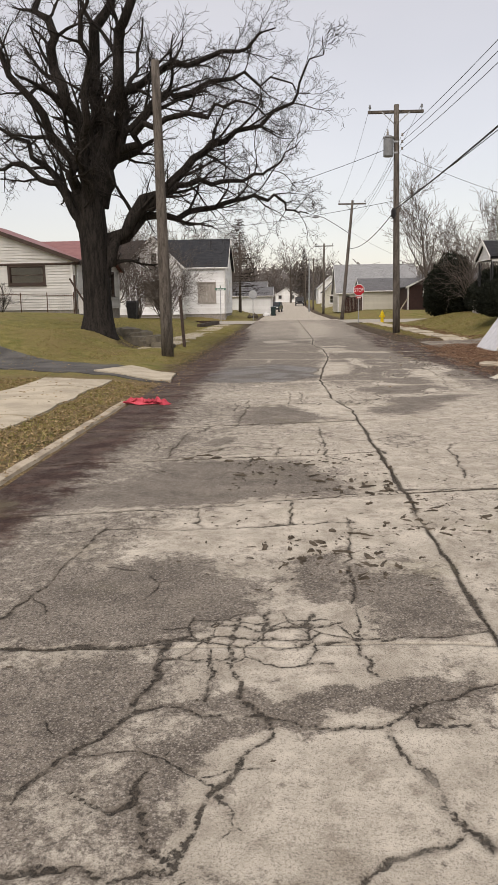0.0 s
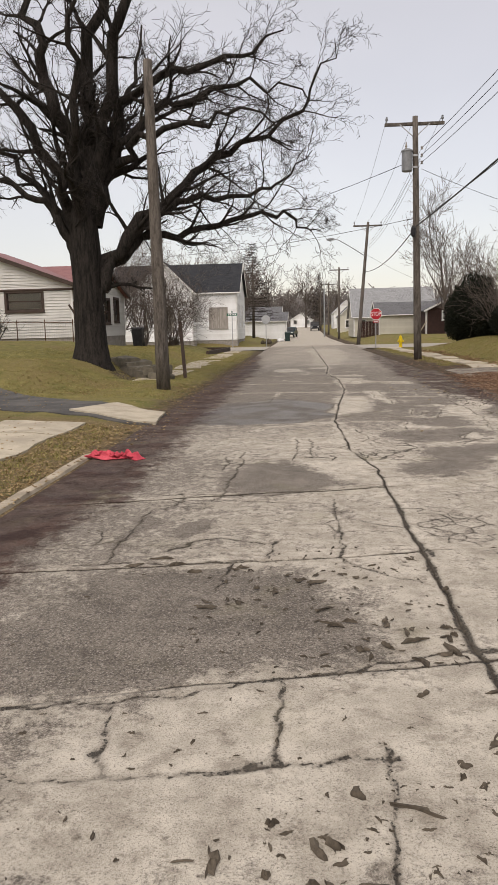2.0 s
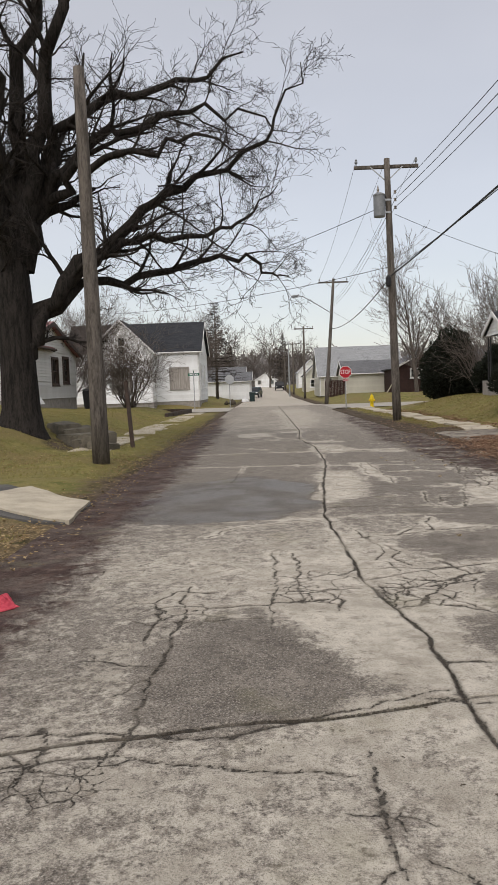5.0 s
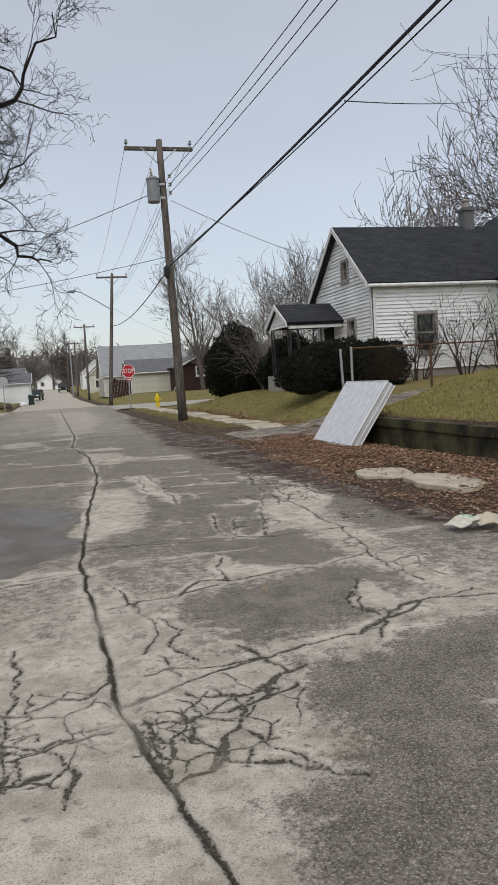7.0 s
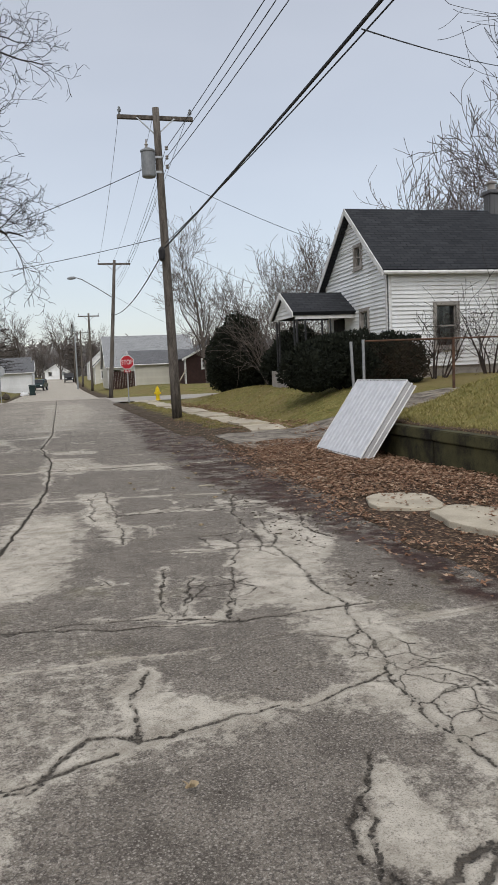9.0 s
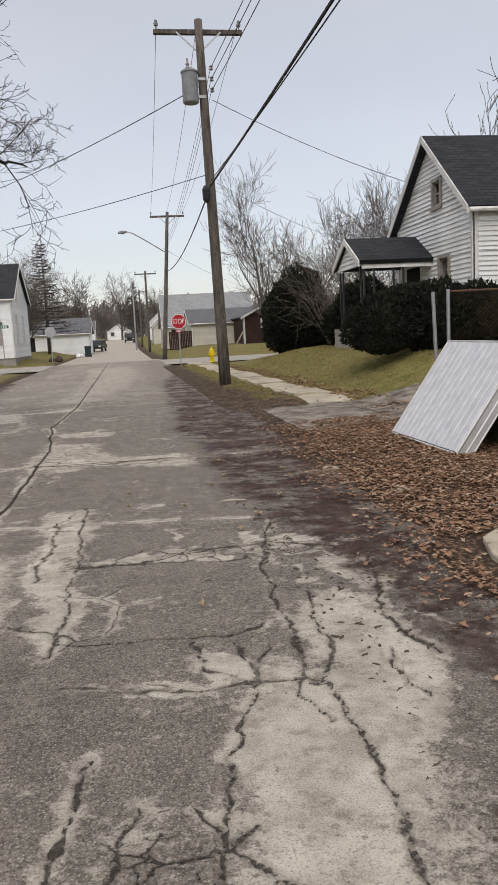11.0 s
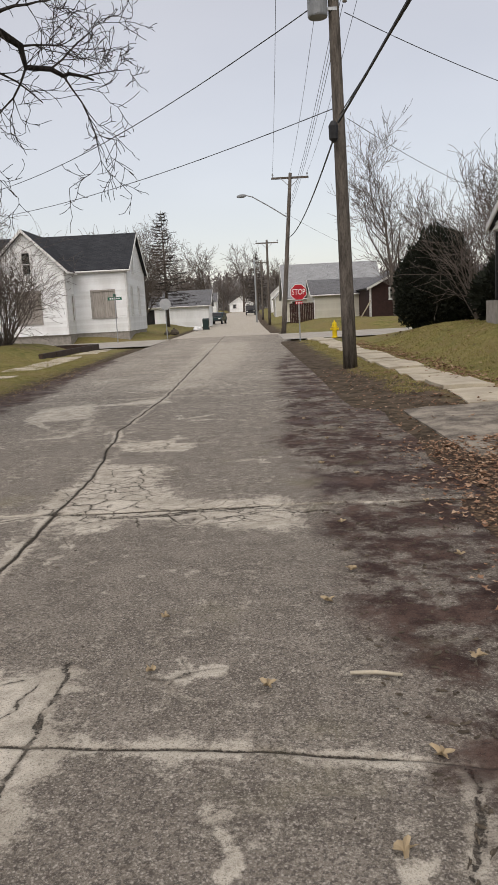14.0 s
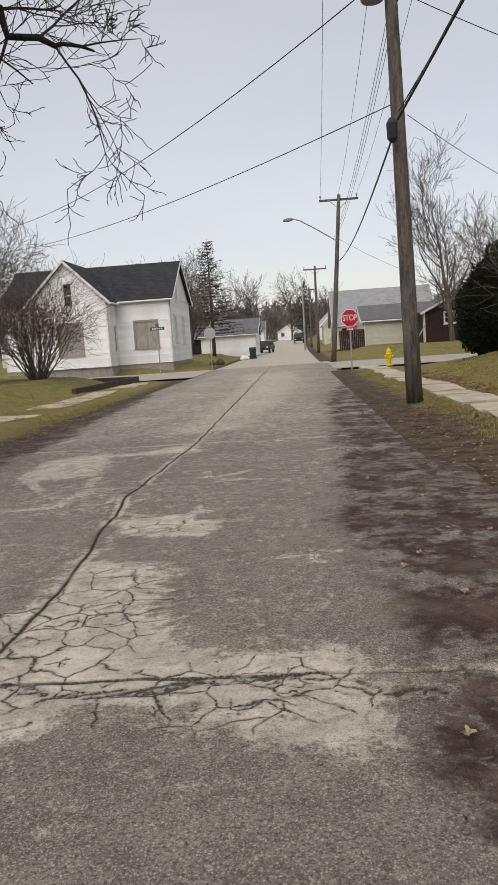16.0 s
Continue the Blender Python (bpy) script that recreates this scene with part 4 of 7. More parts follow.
def plate(m, o, u, out, u0, u1, z0, z1, d0, d1):
    o, u, out = Vector(o), Vector(u), Vector(out)
    pt = lambda uu, zz, dd: tuple(o + u * uu + out * dd + Vector((0, 0, zz)))
    m.hexa([pt(u0, z0, d0), pt(u1, z0, d0), pt(u1, z1, d0), pt(u0, z1, d0)], [pt(u0, z0, d1), pt(u1, z0, d1), pt(u1, z1, d1), pt(u0, z1, d1)])


def window(house, o, u, out, w, trim, boarded=None, blind=False, mullion=True, trim_w=0.10):
    """A window that fills the opening w = (u0, u1, z0, z1)."""
    u0, u1, z0, z1 = w
    case = Mesh()
    flat_frame(case, o, u, out, u0 - trim_w, u1 + trim_w, z0 - trim_w, z1 + trim_w, trim_w + 0.01, -0.02, 0.065)
    win = part("window", case, trim, house)
    sill = Mesh()
    plate(sill, o, u, out, u0 - trim_w - 0.03, u1 + trim_w + 0.03, z0 - trim_w - 0.03, z0 - trim_w + 0.015, -0.02, 0.10)
    part("sill", sill, trim, win)
    if boarded:
        b = Mesh()
        n = 2 if u1 - u0 > 1.0 else 1
        for k in range(n):
            a, c = u0 + (u1 - u0) * k / n, u0 + (u1 - u0) * (k + 1) / n
            b = Mesh()
            plate(b, o, u, out, a + 0.008, c - 0.008, z0, z1, -0.03, 0.0 + 0.012 * k)
            part("plywood_sheet", b, boarded, win, "weathered plywood sheet nailed over the opening")
        return
    sash = Mesh()
    flat_frame(sash, o, u, out, u0, u1, z0, z1, 0.045, -0.08, -0.02)
    if mullion:
        plate(sash, o, u, out, u0 + 0.045, u1 - 0.045, (z0 + z1) / 2 - 0.025, (z0 + z1) / 2 + 0.025, -0.07, -0.015)
    part("sash", sash, trim, win)
    g = Mesh()
    plate(g, o, u, out, u0 + 0.045, u1 - 0.045, z0 + 0.045, z1 - 0.045, -0.06, -0.052)
    part("pane", g, M_GLASS, win).visible_shadow = False
    if blind:
        c = Mesh()
        plate(c, o, u, out, u0, u1, (z0 + z1) / 2, z1, -0.2, -0.19)
        part("blind", c, M_CURTAIN, win)


def roof_slab(m, a, b, c, d, t=0.13):
    """A roof plane between eave a-b and ridge d-c, with thickness downwards."""
    lower = [tuple(Vector(p) - Vector((0, 0, t))) for p in (a, b, c, d)]
    m.hexa(lower, [a, b, c, d])


def slope_object(name, a, b, c, d, material, house, label="", t=0.13):
    """A roof plane as an object of its own, whose local x runs along the eave and local y up the slope, so that its courses lie level."""
    a, b, c, d = (Vector(p) for p in (a, b, c, d))
    ex = (b - a).normalized()
    ez = ex.cross((d - a)).normalized()
    ey = ez.cross(ex)
    rot = Matrix((ex, ey, ez)).transposed()
    m = Mesh()
    loc = [rot.inverted() @ (p - a) for p in (a, b, c, d)]
    m.hexa([(p.x, p.y, p.z - t) for p in loc], [tuple(p) for p in loc])
    ob = part(name, m, material, house, label)
    ob.matrix_basis = Matrix.Translation(a) @ rot.to_4x4()
    return ob


def gable_block(house, x0, x1, y0, y1, z0, eave, ridge, axis, wall_mat, roof_mat, trim, openings, expo=0.13, over=0.28, faces="SNEW", fascia=None):
    """A block with a gable roof; axis is the way of the ridge. openings: wall letter -> list of (u0, u1, z0, z1, kind)."""
    h = house
    mx, my = (x0 + x1) / 2, (y0 + y1) / 2
    walls = {
        "S": ((x0, y0, 0), (1, 0, 0), (0, -1, 0), x1 - x0, axis == "y"),
        "N": ((x1, y1, 0), (-1, 0, 0), (0, 1, 0), x1 - x0, axis == "y"),
        "E": ((x1, y0, 0), (0, 1, 0), (1, 0, 0), y1 - y0, axis == "x"),
        "W": ((x0, y1, 0), (0, -1, 0), (-1, 0, 0), y1 - y0, axis == "x"),
    }
    for key in faces:
        o, u, out, width, gable = walls[key]
        outline = [(0, z0), (width, z0), (width, eave)] + ([(width / 2, ridge)] if gable else []) + [(0, eave)]
        ops = openings.get(key, [])
        part("siding", siding(outline, [w[:4] for w in ops], expo, o, u, out), wall_mat, h, kind="stuff")
        for w in ops:
            kind = w[4] if len(w) > 4 else "sash"
            if kind != "hole":
                window(h, o, u, out, w[:4], w[5] if len(w) > 5 else trim, M_PLY if kind == "board" else None, kind == "blind")
        for e in (0.0, width):
            post = Mesh()
            plate(post, o, u, out, e - (0.0 if e == 0 else 0.1), e + (0.1 if e == 0 else 0.0), z0, eave, 0.0, 0.055)
            part("corner_board", post, trim, h)
    t = 0.13
    drop = (ridge - eave) / ((y1 - y0) / 2 if axis == "x" else (x1 - x0) / 2) * over
    top, low = ridge + 0.1, eave - drop + 0.1
    if axis == "x":
        a, b = x0 - over, x1 + over
        slope_object("roof", (a, y0 - over, low), (b, y0 - over, low), (b, my, top), (a, my, top), roof_mat, h, t=t)
        slope_object("roof", (b, y1 + over, low), (a, y1 + over, low), (a, my, top), (b, my, top), roof_mat, h, t=t)
        ends = [((e, y0 - over, low), (e, my, top), (e, y1 + over, low), (s, 0, 0)) for e, s in ((a, -1), (b, 1))]
        gut = [((a, y0 - over - 0.05, low - 0.1), (b, y0 - over - 0.05, low - 0.1))]
    else:
        a, b = y0 - over, y1 + over
        slope_object("roof", (x0 - over, b, low), (x0 - over, a, low), (mx, a, top), (mx, b, top), roof_mat, h, t=t)
        slope_object("roof", (x1 + over, a, low), (x1 + over, b, low), (mx, b, top), (mx, a, top), roof_mat, h, t=t)
        ends = [((x0 - over, e, low), (mx, e, top), (x1 + over, e, low), (0, s, 0)) for e, s in ((a, -1), (b, 1))]
        gut = [((x1 + over + 0.05, a, low - 0.1), (x1 + over + 0.05, b, low - 0.1))]
    for p, q, r, s in ends:
        for e, f in ((p, q), (q, r)):
            rake = Mesh()
            e, f, s3 = Vector(e), Vector(f), Vector(s) * 0.03
            dn = Vector((0, 0, -0.2))
            rake.hexa([tuple(e + dn), tuple(f + dn), tuple(f + dn + s3), tuple(e + dn + s3)], [tuple(e), tuple(f), tuple(f + s3), tuple(e + s3)])
            part("rake_board", rake, fascia or trim, h)
    for p, q in gut:
        part("gutter", Mesh().tube([p, q], 0.06, 8), fascia or trim, h)


def foundation(house, x0, x1, y0, y1, z0, z1, material):
    part("foundation", Mesh().box(x0 + 0.03, x1 - 0.03, y0 + 0.03, y1 - 0.03, z0, z1), material, house)


# pale house with plywood over its windows, beyond the side street
wh = thing("house", (0, 0, 0), "white clapboard house with boarded windows and dark roof", "house")
foundation(wh, -14.9, -9.9, 67.0, 73.0, -0.2, 0.66, M_GREYTRIM)
foundation(wh, -17.5, -6.4, 69.0, 77.5, -0.2, 0.66, M_GREYTRIM)
gable_block(wh, -14.85, -9.95, 66.9, 73.2, 0.62, 4.75, 7.15, "y", M_WHITE, M_ROOFDARK, M_TRIM,
            {"S": [(2.25, 2.8, 4.35, 5.85), (1.75, 3.2, 1.45, 3.35, "board", M_GREYTRIM)], "E": [(1.2, 1.75, 1.5, 3.1, "board")]}, faces="SEW")
gable_block(wh, -17.4, -6.4, 69.0, 77.4, 0.62, 4.75, 7.3, "x", M_WHITE, M_ROOFDARK, M_TRIM,
            {"S": [(8.65, 10.1, 1.65, 3.3, "board", M_GREYTRIM)], "E": [(1.2, 2.0, 1.7, 3.6, "sash"), (4.6, 5.4, 1.7, 3.6, "sash"), (2.4, 3.1, 4.6, 5.8, "sash")]})

# pale beige house with a low gable and a red metal roof
bh = thing("house", (0, 0, 0), "pale beige clapboard house with red metal roof", "house")
foundation(bh, -21.5, -11.3, 38.0, 48.0, 0.4, 1.35, M_GREYTRIM)
gable_block(bh, -21.4, -11.35, 38.0, 43.0, 1.3, 3.7, 5.55, "y", M_BEIGE, M_ROOFRED, M_TRIM,
            {"S": [(6.95, 8.6, 2.57, 3.37, "sash", M_BROWNTRIM)]}, fascia=M_BROWNTRIM)
gable_block(bh, -19.0, -11.3, 38.3, 47.9, 1.3, 3.55, 4.85, "x", M_BEIGE, M_ROOFRED, M_TRIM,
            {"E": [(1.3, 2.1, 1.9, 3.3, "sash", M_BROWNTRIM), (5.0, 6.0, 2.0, 3.2, "sash", M_BROWNTRIM), (7.0, 8.0, 2.1, 3.3, "sash", M_BROWNTRIM)]}, faces="NEW", fascia=M_BROWNTRIM)

# white house on the terrace
rh = thing("house", (0, 0, 0), "white clapboard house with dark shingle roof and chimney", "house")
foundation(rh, 10.2, 24, 33.3, 38.9, 0.6, 1.45, M_GREYTRIM)
foundation(rh, 15.0, 24, 30.6, 38.9, 0.6, 1.45, M_GREYTRIM)
gable_block(rh, 10.2, 22.0, 33.3, 38.7, 1.4, 4.5, 6.7, "x", M_WHITE, M_ROOFDARK, M_TRIM,
            {"S": [(1.6, 2.3, 2.0, 3.3, "sash", M_GREYTRIM)], "W": [(2.9, 3.4, 4.8, 5.45, "sash", M_GREYTRIM), (3.3, 3.9, 1.9, 3.3, "sash", M_GREYTRIM)]}, expo=0.125)
gable_block(rh, 15.0, 21.6, 30.7, 38.6, 1.4, 4.55, 7.5, "y", M_WHITE, M_ROOFDARK, M_TRIM,
            {"S": [(1.2, 2.0, 2.0, 3.4, "sash", M_GREYTRIM), (4.2, 5.0, 2.0, 3.4, "sash", M_GREYTRIM)], "W": [(5.9, 6.6, 2.2, 3.4, "sash", M_GREYTRIM)]}, faces="SEW", expo=0.125)
chim = part("chimney", Mesh().box(15.32, 15.76, 35.8, 36.25, 5.6, 7.35).box(15.26, 15.82, 35.74, 36.31, 7.35, 7.48).box(15.46, 15.62, 35.95, 36.1, 7.48, 7.75), M_ROOFMID, rh, "grey rendered chimney stack", bevel=0.02)
part("flue", Mesh().lathe([(0.14, 0), (0.14, 0.25), (0.19, 0.27), (0.19, 0.32), (0.05, 0.38)], 12, (15.52, 36.05, 7.46)), M_GREYTRIM, chim)


# ---- poles and wires ----
def pole_mesh(height, lean, r0, r1, sides=14):
    return Mesh().tube([(lean[0] * k / 6, lean[1] * k / 6, height * k / 6) for k in range(7)], [r0 + (r1 - r0) * k / 6 for k in range(7)], sides)


def crossarm(pole, at, half):
    x, y, z = at
    arm = part("crossarm", Mesh().box(x - half, x + half, y - 0.06, y + 0.06, z - 0.06, z + 0.06), M_POLE, pole, bevel=0.008)
    for s in (-1, 1):
        part("brace", Mesh().box(-0.02, 0.02, -0.01, 0.01, 0, 0.72), M_STEEL, arm).matrix_basis = Matrix.Translation((x + 0.06 * s, y - 0.075, z - 0.5)) @ Matrix.Rotation(radians(48 * s), 4, "Y")
    for s in (-half + 0.08, 0.0, half - 0.08):
        part("insulator", Mesh().lathe([(0.02, 0), (0.02, 0.1), (0.055, 0.1), (0.06, 0.16), (0.035, 0.18), (0.045, 0.22), (0.02, 0.25)], 10, (x + s, y, z + 0.06)), M_GREYCAN, arm, "grey porcelain insulator")


p1 = thing("utility_pole", (3.87, 35.8, 0.0), "weathered wooden utility pole with transformer and crossarm", "utility pole")
part("pole", pole_mesh(9.75, (-0.2, 0), 0.165, 0.105), M_POLE, p1, smooth=True)
crossarm(p1, (-0.2, 0.17, 9.5), 1.19)
can = part("transformer", Mesh().lathe([(0.2, 0), (0.215, 0.03), (0.215, 0.74), (0.235, 0.76), (0.235, 0.8), (0.12, 0.87), (0.01, 0.88)], 20, (-0.52, -0.1, 7.62)), M_GREYCAN, p1, "grey enamelled steel transformer can", smooth=False)
part("bushing", Mesh().lathe([(0.03, 0), (0.06, 0.05), (0.03, 0.08), (0.06, 0.13), (0.03, 0.16), (0.02, 0.28)], 8, (-0.56, -0.1, 8.48)), M_GREYTRIM, can)
for z in (7.75, 8.2):
    part("hanger", Mesh().box(-0.4, -0.1, -0.12, -0.06, z, z + 0.07), M_STEEL, can)
for k in range(3):
    part("spool", Mesh().lathe([(0.03, 0), (0.06, 0.02), (0.035, 0.06), (0.06, 0.1), (0.03, 0.12)], 8, (0.06, -0.15, 7.88 + 0.28 * k)), M_GREYTRIM, p1)
part("splice_case", Mesh().lathe([(0.03, 0), (0.1, 0.08), (0.11, 0.35), (0.05, 0.45)], 10, (-0.28, -0.35, 5.0)), M_BLACK, p1, "black cable splice closure")

p2 = thing("utility_pole", (3.73, 66.6, 0.0), "wooden utility pole carrying a street light arm", "utility pole")
part("pole", pole_mesh(9.75, (0.8, 0), 0.16, 0.1), M_POLE, p2, smooth=True)
crossarm(p2, (0.78, 0.17, 9.5), 1.15)
arm = part("lamp_arm", Mesh().tube([(0.55, -0.1, 7.1), (-0.6, -0.4, 7.8), (-1.6, -0.7, 8.35), (-2.0, -0.8, 8.45)], 0.035, 8), M_STEEL, p2)
part("lamp_head", Mesh().lathe([(0.03, 0), (0.1, 0.12), (0.12, 0.35), (0.06, 0.6)], 10), M_GREYCAN, arm, "grey cobra street light head").matrix_basis = Matrix.Translation((-1.95, -0.8, 8.44)) @ Matrix.Rotation(radians(-95), 4, "Y")

for (x, y, h) in ((3.7, 97.0, 8.6), (3.6, 128.0, 8.4), (3.2, 160.0, 8.4)):
    p3 = thing("utility_pole", (x, y, rise(y)), "far wooden utility pole with crossarm", "utility pole", "far utility poles")
    part("pole", pole_mesh(h, (0.05, 0), 0.15, 0.1, 8), M_POLE, p3, smooth=True)
    crossarm(p3, (0.05, 0.16, h - 0.3), 1.15)

lp = thing("utility_pole", (-4.4, 22.0, 0.0), "bare grey weathered wooden pole without crossarm", "utility pole")
part("pole", pole_mesh(7.68, (-0.08, 0.0), 0.175, 0.105), M_POLE, lp, smooth=True)


def wire(a, b, sag, r=0.012, label="thin black overhead service cable", name="wire"):
    a, b = Vector(a), Vector(b)
    pts = [a.lerp(b, k / 16) - Vector((0, 0, sag * 4 * (k / 16) * (1 - k / 16))) for k in range(17)]
    ob = part(name, Mesh().tube(pts, r, 5), M_WIRE)
    return tagged(ob, label, "wire", "overhead wires")


for k in (-1, 0, 1):
    wire((3.67 + 1.1 * k, 35.97, 9.8), (4.51 + 1.07 * k, 66.77, 9.8), 0.45, 0.007, "thin overhead line between pole tops")
for k in range(3):
    wire((3.93, 35.65, 7.95 + 0.28 * k), (5.2, -4.0, 8.0 + 0.3 * k), 0.55, 0.010, "thin overhead line from the pole's spools")
    wire((3.93, 35.95, 7.95 + 0.28 * k), (4.4, 66.6, 7.6 + 0.2 * k), 0.5, 0.007, "thin overhead line from the pole's spools")
wire((3.72, 35.6, 5.45), (5.2, -4.0, 7.3), 0.35, 0.026, "thick black bundled cable")
wire((3.75, 35.6, 5.6), (5.6, -4.0, 7.5), 0.5, 0.012)
wire((3.75, 36.0, 5.45), (4.25, 66.5, 5.9), 0.5, 0.022, "thick black bundled cable")
wire((3.6, 35.7, 8.05), (-13.5, 60.0, 8.15), 0.75, 0.013)
wire((3.75, 35.7, 5.8), (-13.5, 60.0, 7.0), 0.45, 0.011)
wire((3.93, 35.7, 7.7), (12.6, 38.5, 5.4), 0.25, 0.009)
wire((3.95, 35.9, 5.6), (13.5, 52.0, 5.6), 0.3, 0.007)
wire((4.25, 20.9, 5.72), (18.2, 37.1, 12.2), 0.15, 0.010)
wire((4.1, 66.5, 7.4), (13.0, 80.0, 5.0), 0.3, 0.008)

# ---- trees ----
def branch_out(m, p, d, r, length, level, rng, opts):
    """Grow one limb from p along d, and its side limbs, into the mesh lists m[0] (wood) and m[1] (twigs)."""
    steps = max(3, int(length / (0.16 + 0.32 * r * 4)) if level < 2 else 5)
    steps = min(steps, 12)
    pts, rad, dirs = [p.copy()], [r], [d.copy()]
    for k in range(steps):
        wig = opts["wiggle"] * (1 + 0.2 * level)
        d = (d + Vector((rng.gauss(0, wig), rng.gauss(0, wig), rng.gauss(0, wig) + opts["lift"][min(level, len(opts["lift"]) - 1)]))).normalized()
        p = p + d * (length / steps)
        pts.append(p.copy())
        rad.append(max(opts["tip"], r * (1 - 0.72 * (k + 1) / steps)))
        dirs.append(d.copy())
    sides = 9 if r > 0.12 else 6 if r > 0.04 else 4 if r > 0.015 else 3
    m[0 if r > opts["twig"] else 1].tube(pts, rad, sides, caps=False)
    if level >= opts["levels"]:
        return
    n = opts["kids"][min(level, len(opts["kids"]) - 1)]
    for c in range(n):
        f = opts["first"] + (1 - opts["first"]) * (c + rng.random()) / n
        i = min(steps, max(1, int(round(f * steps))))
        axis = dirs[i].orthogonal().normalized()
        axis.rotate(Matrix.Rotation(rng.random() * 2 * math.pi, 3, dirs[i]))
        side = (dirs[i] + axis * rng.uniform(0.6, 1.15)).normalized()
        branch_out(m, pts[i], side, max(opts["tip"], rad[i] * rng.uniform(0.45, 0.68)), length * rng.uniform(0.38, 0.68), level + 1, rng, opts)


def bough(m, pts, r0, r1, rng, opts, kids):
    """A limb along a given line, with side limbs."""
    ps = [Vector(p) for p in pts]
    fine = []
    for a, b in zip(ps, ps[1:]):
        for k in range(4):
            j = Vector((rng.gauss(0, 0.11), rng.gauss(0, 0.11), rng.gauss(0, 0.11))) * ((b - a).length * 0.6)
            fine.append(a.lerp(b, k / 4) + (j if k else Vector()))
    fine.append(ps[-1])
    n = len(fine) - 1
    rad = [r0 + (r1 - r0) * (k / n) ** 0.85 for k in range(n + 1)]
    m[0].tube(fine, rad, 10, caps=False)
    total = sum((b - a).length for a, b in zip(fine, fine[1:]))
    for c in range(kids):
        f = 0.22 + 0.78 * (c + rng.random()) / kids
        i = min(n, max(1, int(f * n)))
        d = (fine[i] - fine[i - 1]).normalized()
        axis = d.orthogonal().normalized()
        axis.rotate(Matrix.Rotation(rng.random() * 2 * math.pi, 3, d))
        side = (d * 0.9 + axis * rng.uniform(0.5, 1.1)).normalized()
        branch_out(m, fine[i], side, max(0.014, rad[i] * rng.uniform(0.38, 0.6)), min(total * rng.uniform(0.16, 0.34), 2.4) * (1 - 0.5 * f), 1, rng, opts)


def bare_tree(at, label, height, r, seed, opts, wood, twig, name="tree", group="", lean=(0, 0)):
    rng = random.Random(seed)
    m = (Mesh(), Mesh())
    branch_out(m, Vector((0, 0, -0.15)), Vector((*lean, 1)).normalized(), r, height, 0, rng, opts)
    t = thing(name, at, label, "tree", group)
    part("trunk", m[0], wood, t, smooth=True)
    if m[1].v:
        part("crown", m[1], twig, t, "bare winter twigs")
    return t


OPT_FAR = dict(wiggle=0.06, lift=(0.02, 0.05, 0.03), tip=0.011, twig=0.03, levels=4, kids=(9, 5, 4, 3), first=0.22)

# great bare maple
rng = random.Random(5)
big = thing("tree", (-7.4, 26.4, 0.62), "huge bare tree with dark furrowed bark", "tree")
tm = (Mesh(), Mesh())
trunk = [(0, 0, -0.3), (0.0, 0, 0.0), (0.03, 0, 0.5), (0.02, 0, 1.4), (0.0, 0, 2.4), (0.0, 0, 3.2), (-0.03, 0, 4.2), (0.05, 0.1, 5.2)]
tm[0].tube(trunk, [0.74, 0.6, 0.49, 0.45, 0.43, 0.46, 0.42, 0.3], 18, caps=False)
OPT_BIG = dict(wiggle=0.12, lift=(0.0, 0.03, 0.035, 0.03, 0.02), tip=0.0045, twig=0.028, levels=4, kids=(5, 5, 4, 3), first=0.15)
BOUGHS = (
    (((0.05, 0.1, 4.4), (0.3, 0.3, 6.0), (0.15, 0.6, 8.3), (0.25, 0.8, 12.5)), 0.36, 0.12, 13),
    (((0.2, 0, 4.2), (0.6, -0.1, 5.8), (1.1, -0.2, 8.3), (1.7, -0.3, 10.7), (2.3, -0.4, 13.0)), 0.29, 0.08, 13),
    (((-0.15, 0, 4.0), (-0.3, 0.2, 5.4), (-0.85, 0.3, 7.8), (-1.2, 0.4, 9.8), (-2.0, 0.5, 12.0)), 0.32, 0.08, 12),
    (((-0.2, 0, 3.6), (-0.6, -0.2, 5.0), (-1.7, -0.4, 7.3), (-2.8, -0.6, 8.9), (-4.2, -0.8, 10.2)), 0.24, 0.03, 13),
    (((-0.25, -0.1, 2.9), (-0.4, -0.2, 3.6), (-1.0, -0.4, 4.7), (-2.0, -0.6, 5.3), (-3.1, -0.8, 5.0), (-4.6, -1.0, 5.6)), 0.18, 0.015, 13),
    (((-0.2, 0, 3.4), (-1.2, 0.3, 5.0), (-2.6, 0.5, 6.3), (-4.4, 0.7, 7.4)), 0.18, 0.015, 12),
    (((0.3, 0.1, 1.8), (0.7, 0.1, 2.9), (1.3, 0.1, 3.6), (2.3, 0.2, 4.4), (3.5, 0.4, 4.85), (4.9, 0.6, 4.8), (6.0, 0.8, 5.3), (6.8, 0.9, 6.1)), 0.2, 0.012, 18),
)
